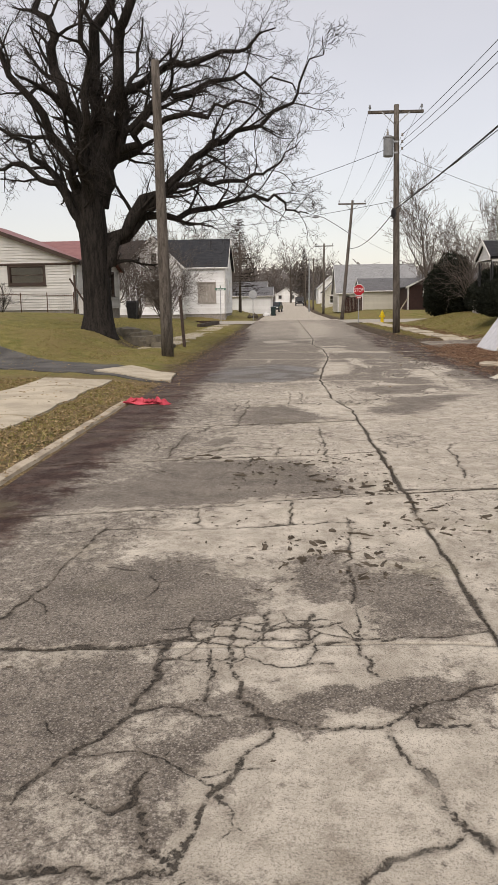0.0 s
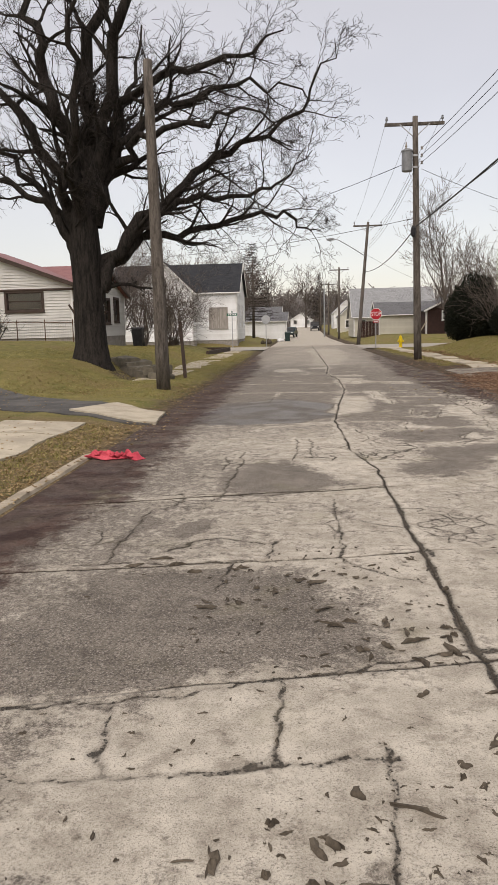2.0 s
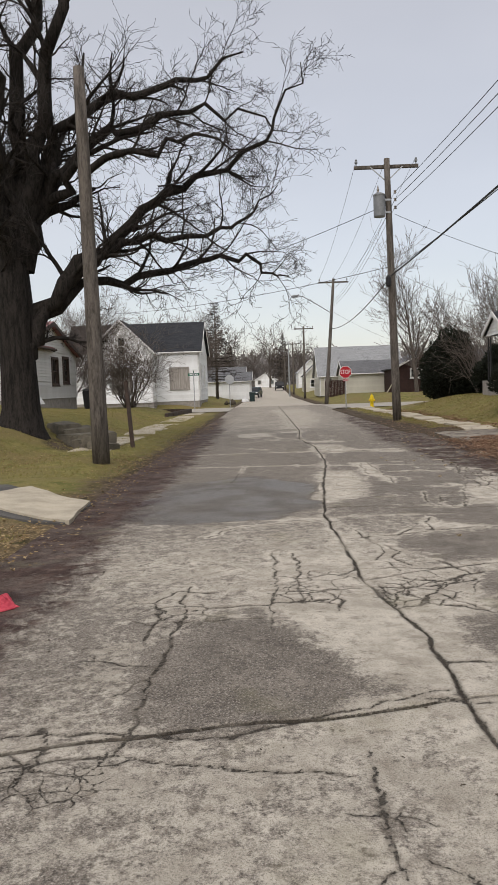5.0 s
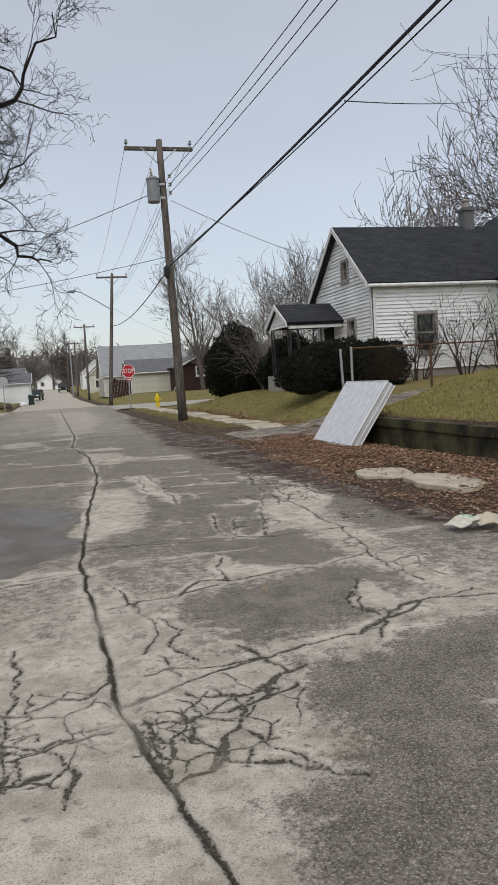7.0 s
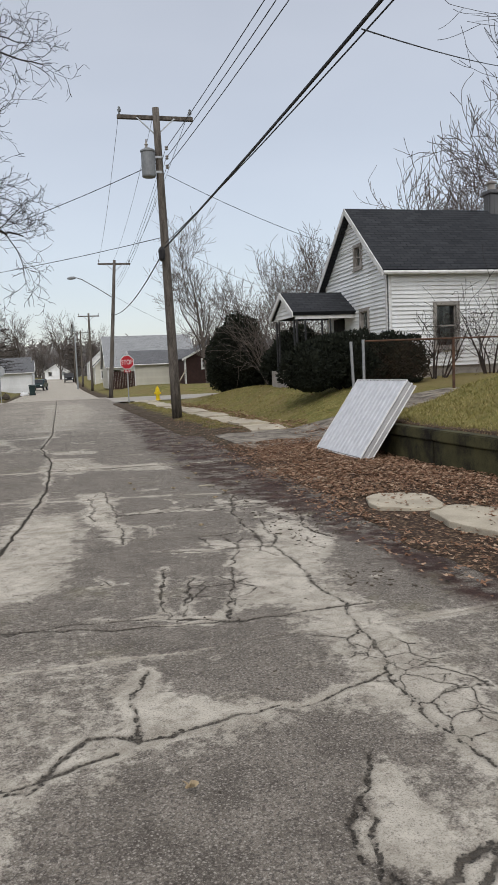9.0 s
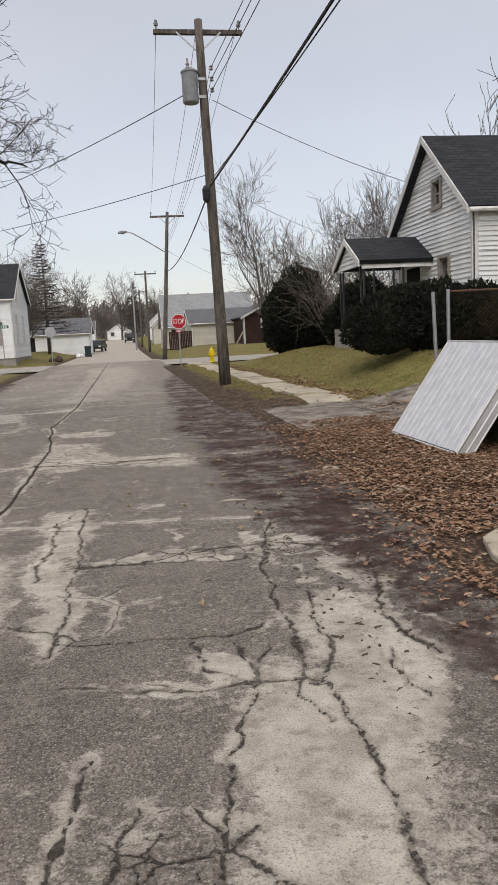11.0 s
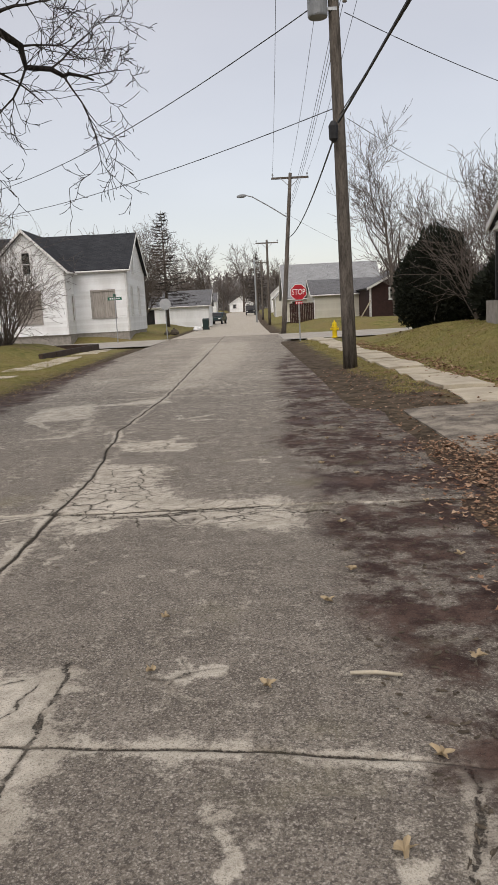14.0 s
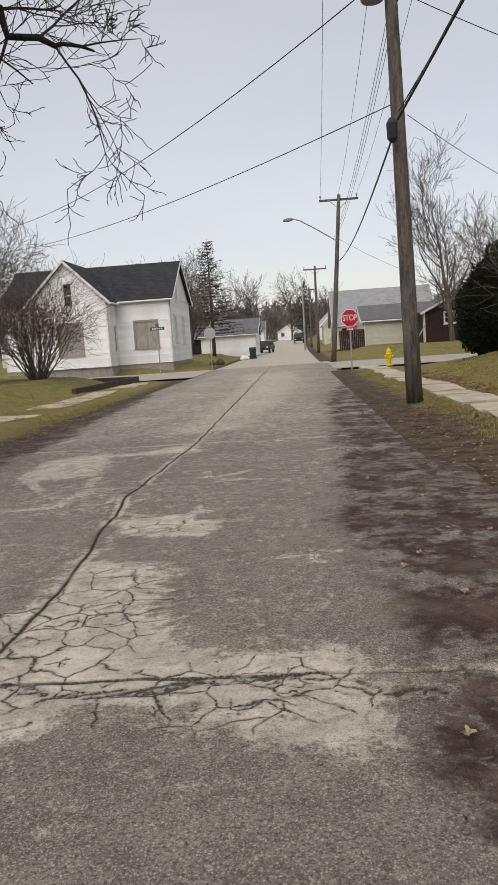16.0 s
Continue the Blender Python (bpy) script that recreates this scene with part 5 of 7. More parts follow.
BOUGHS_BEYOND = (
    (((0.5, 0.1, 2.5), (1.6, 0.5, 3.7), (3.0, 1.0, 3.9), (4.5, 1.5, 4.3), (5.9, 1.7, 4.5), (6.6, 2.0, 4.0), (7.1, 2.2, 3.9)), 0.16, 0.012, 14),
    (((0.45, 0.1, 2.4), (1.5, 0.2, 4.0), (2.8, 0.5, 5.0), (3.9, 0.8, 6.0), (5.0, 1.0, 6.5), (6.7, 1.2, 7.6), (7.5, 1.2, 9.3)), 0.23, 0.012, 18),
    (((0.3, 0.1, 4.0), (0.9, 0.2, 5.7), (2.1, 0.3, 7.2), (3.5, 0.4, 7.6), (5.0, 0.5, 8.1), (6.7, 0.5, 7.4)), 0.23, 0.015, 18),
    (((0.3, 0, 5.0), (1.1, 0.3, 7.5), (2.7, 0.6, 8.5), (4.8, 0.8, 8.8), (6.0, 0.9, 9.5)), 0.21, 0.02, 15),
    (((0.35, 0, 2.1), (1.2, 0.5, 2.3), (2.2, 0.7, 2.2)), 0.09, 0.012, 6),
)
BOUGHS_FRONT = (
    (((0.9, 0.2, 5.7), (1.9, -0.6, 6.4), (3.3, -0.8, 6.6), (4.8, -0.9, 6.9), (6.0, -0.9, 6.5)), 0.15, 0.012, 12),
    (((0.1, 0.2, 4.2), (0.6, 1.4, 6.2), (0.9, 2.8, 8.6), (1.2, 4.0, 11.0)), 0.2, 0.03, 9),
    (((0.0, -0.2, 4.0), (0.2, -1.3, 6.0), (0.5, -2.4, 8.2), (1.0, -3.6, 10.6)), 0.2, 0.03, 10),
)
for pts, r0, r1, kids in BOUGHS + BOUGHS_BEYOND + BOUGHS_FRONT:
    bough(tm, pts, r0, r1, rng, OPT_BIG, kids)
part("trunk", tm[0], M_BARK, big, smooth=True)
part("crown", tm[1], M_TWIG, big, "bare dark winter twigs")


# ---- trees behind the houses ----
def tree_opts(**k):
    return dict(OPT_FAR, **k)


bare_tree((12.55, 75.0, 0.6), "bare grey tree with upright limbs", 8.0, 0.2, 11, tree_opts(lift=(0.02, 0.10, 0.07), kids=(14, 7, 5, 3), first=0.12, tip=0.012), M_GREYBARK, M_GREYTWIG)
proto = bare_tree((17.0, 62.0, 1.0), "spreading bare tree behind the house", 6.0, 0.16, 12, tree_opts(lift=(0.02, 0.07, 0.05), kids=(14, 7, 5, 3), first=0.1, tip=0.011), M_GREYBARK, M_GREYTWIG, group="bare trees behind the houses")
for x, y, s, a in ((20.5, 60.0, 1.1, 70), (14.3, 66.0, 0.85, 140), (24.0, 62.0, 1.05, 200), (28.0, 56.0, 1.1, 260), (-10.0, 93.0, 1.0, 300), (-8.2, 90.0, 0.85, 200), (-12.5, 52.0, 0.72, 310), (20.0, 44.0, 1.15, 10), (24.5, 42.0, 1.3, 80)):
    t = copy_thing(proto, pose(x, y, ground_z(x, y), 0, 0, a))
    t.scale = (s, s, s)
far_proto = bare_tree((0.5, 205.0, rise(205)), "far bare tree at the end of the street", 10.5, 0.3, 21, tree_opts(lift=(0.0, 0.05, 0.02), kids=(15, 9, 6, 4), first=0.12, tip=0.028, levels=3), M_GREYBARK, M_GREYTWIG, group="far bare trees")
rng = random.Random(77)
for x, y in ((-9, 215), (9, 230), (-16, 190), (-22, 170), (-28, 200), (-36, 185), (-6, 250), (4, 260), (-18, 240), (-17, 135), (-24, 150)):
    s = rng.uniform(0.75, 1.1)
    t = copy_thing(far_proto, pose(x, y, ground_z(x, y), 0, 0, rng.uniform(0, 360)))
    t.scale = (s, s, s)
woods = Mesh()
for k in range(1500):
    x, y = rng.uniform(-170, 170), rng.uniform(270, 360)
    h, z = rng.uniform(9, 15), ground_z(0, y)
    for j in range(3):
        a = rng.uniform(0, 6.28)
        p = Vector((x, y, z + h * 0.3 * j * 0.6))
        q = p + Vector((math.cos(a) * h * 0.25, math.sin(a) * h * 0.1, h * rng.uniform(0.4, 0.6)))
        woods.tube([p, p.lerp(q, 0.6) + Vector((0, 0, h * 0.1)), q], [0.35 * h / 12, 0.3 * h / 12, 0.12], 3, caps=False)
        for i in range(5):
            d = Vector((rng.gauss(0, 0.7), rng.gauss(0, 0.3), rng.uniform(0.2, 1))) * h * 0.22
            b = p.lerp(q, rng.uniform(0.4, 1))
            woods.poly([b - Vector((0.15, 0, 0)), b + Vector((0.15, 0, 0)), b + d + Vector((0.25, 0, 0)), b + d - Vector((0.3, 0, 0))])
tagged(part("far_woods", woods, M_FARWOOD), "line of far bare woods with haze painted into their grey", "woods", kind="stuff")

# tree beside the white house
bare_tree((14.9, 29.0, ground_z(14.9, 29.0)), "slender bare tree beside the white house", 10.5, 0.11, 33, tree_opts(lift=(0.004, 0.10, 0.07), kids=(13, 7, 5, 3), first=0.2, tip=0.007, twig=0.02), M_BARK, M_TWIG, lean=(0.12, 0))


def conifer(at, height, seed, label):
    r = random.Random(seed)
    t = thing("tree", at, label, "tree")
    part("trunk", Mesh().tube([(0, 0, -0.2), (0.05, 0, height * 0.5), (0, 0, height)], [0.2, 0.12, 0.02], 8), M_GREYBARK, t, smooth=True)
    m = Mesh()
    z = height * 0.2
    while z < height * 0.98:
        f = 1 - z / height
        for k in range(6):
            a = r.uniform(0, 6.28)
            ln = (0.4 + 4.6 * f) * r.uniform(0.6, 1.1)
            d = Vector((math.cos(a), math.sin(a), 0))
            p = [Vector((0, 0, z)), Vector((0, 0, z - 0.05)) + d * ln * 0.5, Vector((0, 0, z + 0.15)) + d * ln]
            m.tube(p, [0.035, 0.025, 0.012], 3, caps=False)
            for i in range(int(5 + 9 * f)):
                s = r.uniform(0.25, 1)
                b = p[0].lerp(p[2], s) + Vector((0, 0, -0.05))
                e = b + Vector((r.gauss(0, 0.22), r.gauss(0, 0.22), r.uniform(-0.35, 0.12)))
                m.tube([b, e], [0.022, 0.012], 3, caps=False)
        z += 0.3
    part("crown", m, M_TWIG, t, "sparse dark drooping sprays")
    return t


conifer((-6.6, 95.0, 0.4), 11.3, 4, "tall sparse dark conifer beside the garage")
conifer((3.9, 200.0, rise(200)), 13.5, 6, "far dark conifer beside the street")


# ---- shrubs ----
def shrub(at, label, height, spread, stems, seed, wood=M_TWIG, levels=3, tip=0.006):
    r = random.Random(seed)
    m = (Mesh(), Mesh())
    o = dict(wiggle=0.10, lift=(0.03, 0.03, 0.02), tip=tip, twig=0.02, levels=levels, kids=(5, 4, 3), first=0.3)
    for k in range(stems):
        a = r.uniform(0, 6.28)
        out = r.uniform(0.1, 1.0) * spread / height
        d = Vector((math.cos(a) * out, math.sin(a) * out, 1)).normalized()
        branch_out(m, Vector((math.cos(a) * 0.15, math.sin(a) * 0.15, -0.1)), d, r.uniform(0.02, 0.035), height * r.uniform(0.65, 1.0), 1, r, o)
    t = thing("shrub", at, label, "shrub")
    part("stem_clump", m[0], wood, t, kind="stuff")
    if m[1].v:
        part("crown", m[1], wood, t, "bare winter twigs", kind="stuff")
    return t


def evergreen(at, label, lobes, count, seed, spray=0.16):
    """A dense dark evergreen: woody stems and thousands of short sprays over uneven lobes (x, y, z, rx, ry, rz)."""
    r = np.random.RandomState(seed)
    t = thing("evergreen_shrub", at, label, "shrub")
    stems = Mesh()
    inner = Mesh()
    vol = np.array([l[3] * l[4] * l[5] for l in lobes]) ** 0.67
    m = Mesh()
    for lob, share in zip(lobes, vol / vol.sum()):
        cx, cy, cz, rx, ry, rz = lob
        stems.tube([(cx * 0.3, cy * 0.3, -0.1), (cx * 0.8, cy * 0.8, cz * 0.6), (cx, cy, cz + rz * 0.5)], [0.06, 0.05, 0.02], 6)
        n = int(count * share)
        d = r.normal(size=(n, 3))
        d /= np.linalg.norm(d, axis=1)[:, None]
        for k in range(n):
            v = Vector(d[k])
            lump = 1 + 0.22 * noise.noise(v * 2.3 + Vector((seed, cx, cy))) + 0.12 * noise.noise(v * 6 + Vector((cx, seed, 1)))
            rad = lump * (1.0 if r.rand() < 0.6 else r.uniform(0.6, 1.0))
            p = Vector((cx + v.x * rx * rad, cy + v.y * ry * rad, max(0.05, cz + v.z * rz * rad)))
            g = (v + Vector(r.normal(size=3)) * 0.5 + Vector((0, 0, 0.35))).normalized()
            s = g.cross(Vector(r.normal(size=3))).normalized() * spray * 0.3
            ln = spray * r.uniform(0.6, 1.4)
            m.poly([p - s, p + s, p + g * ln + s * 0.2, p + g * ln * 1.05 - s * 0.2])
        for k in range(260):
            v = Vector(r.normal(size=3)).normalized()
            p = Vector((cx + v.x * rx * 0.7, cy + v.y * ry * 0.7, max(0.02, cz + v.z * rz * 0.72)))
            a = v.orthogonal().normalized() * 0.3
            b = v.cross(a)
            inner.poly([p - a - b, p + a - b, p + a + b, p - a + b])
    part("stem_clump", stems, M_BARK, t, kind="stuff")
    part("inner_foliage", inner, M_YEW, t, kind="stuff")
    part("foliage", m, M_YEW, t, kind="stuff")
    return t


evergreen((8.3, 46.0, 0.55), "large dark rounded evergreen shrub", ((0, 0, 1.5, 1.35, 1.3, 1.5), (0.2, 0, 2.3, 1.0, 1.0, 1.2), (-0.6, -0.2, 1.0, 0.8, 0.8, 0.9), (0.9, 0.2, 1.0, 0.9, 0.8, 1.0)), 22000, 2, 0.11)
evergreen((8.3, 31.6, 0.95), "low dark spreading evergreen hedge beside the porch", ((-1.2, 0, 0.5, 0.9, 0.8, 0.7), (0.1, 0, 0.7, 1.1, 0.9, 0.75), (1.3, 0, 0.65, 0.9, 0.8, 0.75), (-0.5, 0.3, 0.9, 0.8, 0.7, 0.5)), 24000, 3, 0.085)
evergreen((9.6, 40.5, 0.9), "dark overgrown shrub beside the porch", ((0, 0, 1.0, 1.0, 1.0, 1.1), (-0.9, -0.6, 0.7, 0.7, 0.7, 0.8)), 6000, 5)
shrub((9.2, 43.2, 0.85), "tall bare brown shrub beside the dark evergreen", 3.2, 1.6, 34, 8, M_GREYTWIG)
shrub((10.6, 41.0, 0.95), "tall bare brown shrub beside the porch", 3.0, 1.5, 26, 9, M_GREYTWIG)
shrub((-8.9, 50.5, 0.5), "wide bare lilac bush beside the walk", 3.6, 2.8, 60, 14, M_GREYTWIG, 4)
shrub((-10.4, 48.5, 0.6), "bare bush before the white house", 4.2, 2.4, 34, 15, M_GREYTWIG, 4)
shrub((-14.6, 36.6, 1.1), "small scrubby bare bush at the fence", 1.2, 0.8, 14, 16)
for k, (x, y, h) in enumerate(((10.9, 31.5, 1.9), (12.4, 31.2, 2.2), (13.5, 30.6, 2.0), (12.9, 29.8, 1.4), (14.4, 30.0, 1.3))):
    shrub((x, y, ground_z(x, y)), "bare tangled shrub before the white wall", h, 1.2, 9, 40 + k)


# ---- kerb, walks, drives ----
M_DRIVE = plain("stained_drive_concrete", (0.07, 0.056, 0.045), (0.32, 0.28, 0.225), 3.4, 0.8, 0.01)

def lay(name, outline, material, parent, lift, thick, label="", steps=1):
    """A flat piece that follows the ground, from a four-cornered outline."""
    (a, b, c, d) = (Vector((*p, 0)) for p in outline)
    m = Mesh()
    n = steps
    top, low = [], []
    for j in range(n + 1):
        for i in range(n + 1):
            p = a.lerp(b, i / n).lerp(d.lerp(c, i / n), j / n)
            jig = 0.03 * wob(p.x, p.y, 2.5, 9.0)
            z = ground_z(p.x, p.y) if abs(p.x) > 3.5 else 0.0
            top.append((p.x + jig, p.y + jig, max(z, 0.0) + lift))
    k = (n + 1) * (n + 1)
    m.v = top + [(x, y, z - thick) for x, y, z in top]
    for j in range(n):
        for i in range(n):
            q = j * (n + 1) + i
            m.f.append((q, q + 1, q + n + 2, q + n + 1))
    rim = [i for i in range(n + 1)] + [(j + 1) * (n + 1) + n for j in range(n)] + [n * (n + 1) + n - 1 - i for i in range(n)] + [(n - 1 - j) * (n + 1) for j in range(n - 1)]
    for u, v in zip(rim, rim[1:] + rim[:1]):
        m.f.append((v, u, u + k, v + k))
    return part(name, m, material, parent, label)


kerb = tagged(new("kerb"), "worn pale concrete kerb with chipped edge", "kerb", kind="structure")
rng = random.Random(9)
y = -2.0
while y < 13.0:
    e = min(13.1, y + 2.4)
    m = Mesh()
    n = 8
    for k in range(n):
        p, q = y + 0.01 + (e - y - 0.02) * k / n, y + 0.01 + (e - y - 0.02) * (k + 1) / n
        w = lambda t: 0.015 * wob(1, t, 2.2)
        h = lambda t: 0.04 + 0.02 * wob(4, t, 1.7) - 0.07 * smooth01(t, 12.3, 13.1)
        m.hexa([(-3.66 + w(p), p, -0.1), (-3.51 + w(p), p, -0.1), (-3.51 + w(q), q, -0.1), (-3.66 + w(q), q, -0.1)],
               [(-3.64 + w(p), p, h(p)), (-3.56 + w(p), p, h(p) - 0.015), (-3.56 + w(q), q, h(q) - 0.015), (-3.64 + w(q), q, h(q))])
    part("kerb_stone", m, M_KERB, kerb)
    y = e

walk_l = tagged(new("sidewalk_left"), "old pale concrete sidewalk half under leaves", "sidewalk", kind="structure")
for k in range(9):
    y = 1.6 + 1.52 * k
    if k in (0, 2):
        continue
    lay("paving_slab", ((-5.75 + rng.uniform(-0.03, 0.03), y), (-4.42, y + 0.02), (-4.42, y + 1.48), (-5.72, y + 1.48)), M_SLAB, walk_l, 0.03 + rng.uniform(-0.01, 0.012), 0.09, steps=4)
for k in range(17):
    y = 24.5 + 1.75 * k
    if k % 5 == 3:
        continue
    lay("paving_slab", ((-5.75, y), (-4.75 + rng.uniform(-0.2, 0.1), y), (-4.75 + rng.uniform(-0.2, 0.1), y + 1.68), (-5.75, y + 1.68)), M_SLAB, walk_l, 0.02 + rng.uniform(-0.012, 0.01), 0.09, steps=3)
walk_r = tagged(new("sidewalk_right"), "uneven tilted concrete sidewalk slabs in grass", "sidewalk", kind="structure")
for k in range(19):
    y = 28.6 + 1.5 * k
    sh = 0.15 * smooth01(y, 30, 40)
    lay("paving_slab", ((4.55 - sh + rng.uniform(-0.08, 0.12), y), (5.4 - sh, y + rng.uniform(-0.05, 0.05)), (5.4 - sh, y + 1.36), (4.55 - sh + rng.uniform(-0.08, 0.14), y + 1.36)), M_SLAB, walk_r, 0.025 + rng.uniform(-0.01, 0.035), 0.1, steps=3)
drive_l = tagged(lay("driveway_left", ((-13.0, 20.6), (-3.42, 15.45), (-3.42, 16.95), (-13.0, 25.0)), M_ASPHALT, None, 0.022, 0.08, steps=30), "dark patched asphalt driveway apron", "driveway", kind="structure")
drive_r = tagged(new("driveway_right"), "stained concrete driveway apron under leaves", "driveway", kind="structure")
for k in range(4):
    lay("paving_slab", ((3.6 + 1.55 * k, 25.1 + 0.25 * k), (5.13 + 1.55 * k, 25.35 + 0.25 * k), (5.13 + 1.55 * k, 28.5), (3.6 + 1.55 * k, 28.4)), M_DRIVE, drive_r, 0.025, 0.1, steps=5)


def ragged_slab(name, cx, cy, rx, ry, seed, material, label, category, group="", thick=0.06, lift=0.03, turn=0.0):
    r = random.Random(seed)
    n = 18
    pts = []
    for k in range(n):
        a = 2 * math.pi * k / n
        f = 1 + 0.28 * wob(math.cos(a) * 1.7 + seed, math.sin(a) * 1.7, 1.0) + r.uniform(-0.06, 0.06)
        x, y = math.cos(a) * rx * f, math.sin(a) * ry * f
        pts.append((x * math.cos(turn) - y * math.sin(turn), x * math.sin(turn) + y * math.cos(turn)))
    z = max(ground_z(cx, cy), 0.0) + lift
    m = Mesh().prism([(x, y, -thick) for x, y in pts], (0, 0, thick))
    return tagged(part(name, m, material, None, at=(cx, cy, z), bevel=0.006), label, category, group)


tagged(lay("concrete_slab", ((-5.15, 16.75), (-3.36, 15.45), (-3.46, 16.95), (-4.6, 18.1)), M_SLAB, None, 0.05, 0.08, steps=6), "pale concrete slab set in the dark driveway", "slab")
ragged_slab("concrete_slab", 3.7, 18.8, 0.36, 0.55, 5, M_SLAB, "broken pale concrete slab among fallen leaves", "slab", "slabs in the leaves", lift=0.02)
ragged_slab("concrete_slab", 3.9, 17.5, 0.42, 0.8, 6, M_SLAB, "broken pale concrete slab among fallen leaves", "slab", "slabs in the leaves", lift=0.02)
ragged_slab("concrete_slab", 3.5, 20.9, 0.09, 0.12, 7, M_SLAB, "small concrete lump among fallen leaves", "slab", "slabs in the leaves", lift=0.02)
ragged_slab("concrete_slab", 3.25, 15.3, 0.14, 0.2, 8, M_SLAB, "small concrete lump among fallen leaves", "slab", "slabs in the leaves", lift=0.02)
ragged_slab("concrete_slab", 3.2, 22.2, 0.08, 0.11, 10, M_SLAB, "small concrete lump among fallen leaves", "slab", "slabs in the leaves", lift=0.02)

# retaining wall of dark stained blocks
wall = tagged(new("retaining_wall"), "dark mossy low concrete retaining wall", "wall", kind="structure")
y = 8.0
while y < 23.4:
    e = min(23.5, y + 2.6)
    part("wall_block", Mesh().box(5.2, 5.42, y + 0.004, e - 0.004, -0.15, 0.40), M_WALL, wall, bevel=0.012)
    part("coping", Mesh().box(5.16, 5.44, y + 0.004, e - 0.004, 0.404, 0.56), M_WALL, wall, bevel=0.015)
    y = e


# ---- box spring leaning on the wall ----
def box_spring():
    bs = thing("box_spring", (4.5, 22.95, 0.1), "pale striped box spring leaning on the low wall", "box spring")
    ex = Vector((-0.02, 1.0, 0.0)).normalized()
    ey = (Vector((0.80, 0, 1.14))).normalized()
    ez = ex.cross(ey) * -1
    rot = Matrix((ex, ey, -ez if ez.x > 0 else ez)).transposed().to_4x4()
    L, Wd, T = 1.88, 1.39, 0.19
    body = Mesh().box(-L / 2, L / 2, 0, Wd, -T, -0.012)
    o = part("body", body, M_TICKSIDE, bs, bevel=0.025)
    o.matrix_basis = rot
    n = 13
    for k in range(n):
        a, b = -L / 2 + 0.02 + (L - 0.04) * k / n, -L / 2 + 0.02 + (L - 0.04) * (k + 1) / n
        m = Mesh()
        row = 6
        for i in range(row):
            p, q = 0.02 + (Wd - 0.04) * i / row, 0.02 + (Wd - 0.04) * (i + 1) / row
            m.hexa([(a, p, -0.02), (b, p, -0.02), (b, q, -0.02), (a, q, -0.02)], [(a + 0.02, p, 0.0), (b - 0.02, p, 0.0), (b - 0.02, q, 0.0), (a + 0.02, q, 0.0)])
        s = part("quilted_stripe", m, M_TICK, bs)
        s.matrix_basis = rot
    for z in (-0.012, -T + 0.01, -T * 0.55):
        p = part("piping", Mesh().tube([(-L / 2, 0, z), (L / 2, 0, z), (L / 2, Wd, z), (-L / 2, Wd, z), (-L / 2, 0, z)], 0.011, 6), M_TRIM, bs)
        p.matrix_basis = rot


box_spring()


# ---- signs and hydrant ----
def octagon(r, y0, y1):
    pts = [(r * math.cos(math.pi / 8 + k * math.pi / 4), y0, r * math.sin(math.pi / 8 + k * math.pi / 4)) for k in range(8)]
    return Mesh().prism(pts, (0, y1 - y0, 0))


def letters(text, size, material, parent, at):
    cu = bpy.data.curves.new("lettering", "FONT")
    cu.body, cu.size, cu.extrude, cu.align_x, cu.align_y = text, size, 0.002, "CENTER", "CENTER"
    ob = new("lettering", cu)
    cu.materials.append(material)
    ob.parent = parent
    ob.matrix_basis = Matrix.Translation(at) @ Matrix.Rotation(radians(90), 4, "X")
    me = bpy.data.meshes.new_from_object(ob.evaluated_get(bpy.context.evaluated_depsgraph_get()))
    out = new("lettering", me)
    out.parent, out.matrix_basis = parent, ob.matrix_basis
    bpy.data.objects.remove(ob)
    return out


st = thing("stop_sign", (3.95, 54.3, 0.05), "red octagonal stop sign on a leaning post", "sign")
post = part("post", Mesh().box(-0.03, 0.03, 0.0, 0.05, -0.2, 2.6), M_STEEL, st)
face = part("sign_face", octagon(0.405, -0.03, -0.022), M_SIGNWHITE, st, "white bordered red octagon")
face.location = (0, 0, 2.22)
part("red_field", octagon(0.375, -0.036, -0.031), M_RED, face)
lt = letters("STOP", 0.31, M_SIGNWHITE, face, (0, -0.039, 0.0))
lt.scale = (0.85, 1.2, 1)
pl = part("plaque", Mesh().box(-0.17, 0.17, -0.03, -0.024, 1.66, 1.8), M_RED, st, "small red plaque")
for k in range(4):
    part("bar", Mesh().box(-0.13 + 0.07 * k, -0.085 + 0.07 * k, -0.034, -0.031, 1.69, 1.77), M_SIGNWHITE, pl)

bst = thing("stop_sign", (-3.95, 69.0, 0.1), "bare grey back of a stop sign", "sign")
part("post", Mesh().box(-0.03, 0.03, 0.0, 0.05, -0.2, 2.5), M_STEEL, bst)
part("sign_face", octagon(0.40, 0.06, 0.068), M_SIGNGREY, bst).location = (0, -0.1, 2.15)

ss = thing("street_sign", (-6.4, 64.0, 0.3), "green street name blades on a thin post", "sign")
part("post", Mesh().cyl((0, 0, -0.3), (0, 0, 2.5), 0.03), M_STEEL, ss)
for m, z in ((Mesh().box(-0.42, 0.42, -0.01, 0.01, 2.26, 2.44), 0), (Mesh().box(-0.01, 0.01, -0.4, 0.4, 2.46, 2.64), 1)):
    bl = part("name_blade", m, M_GREEN, ss)
    if z == 0:
        for k in range(5):
            part("bar", Mesh().box(-0.3 + 0.13 * k, -0.21 + 0.13 * k, -0.015, -0.011, 2.31, 2.39), M_SIGNWHITE, bl)

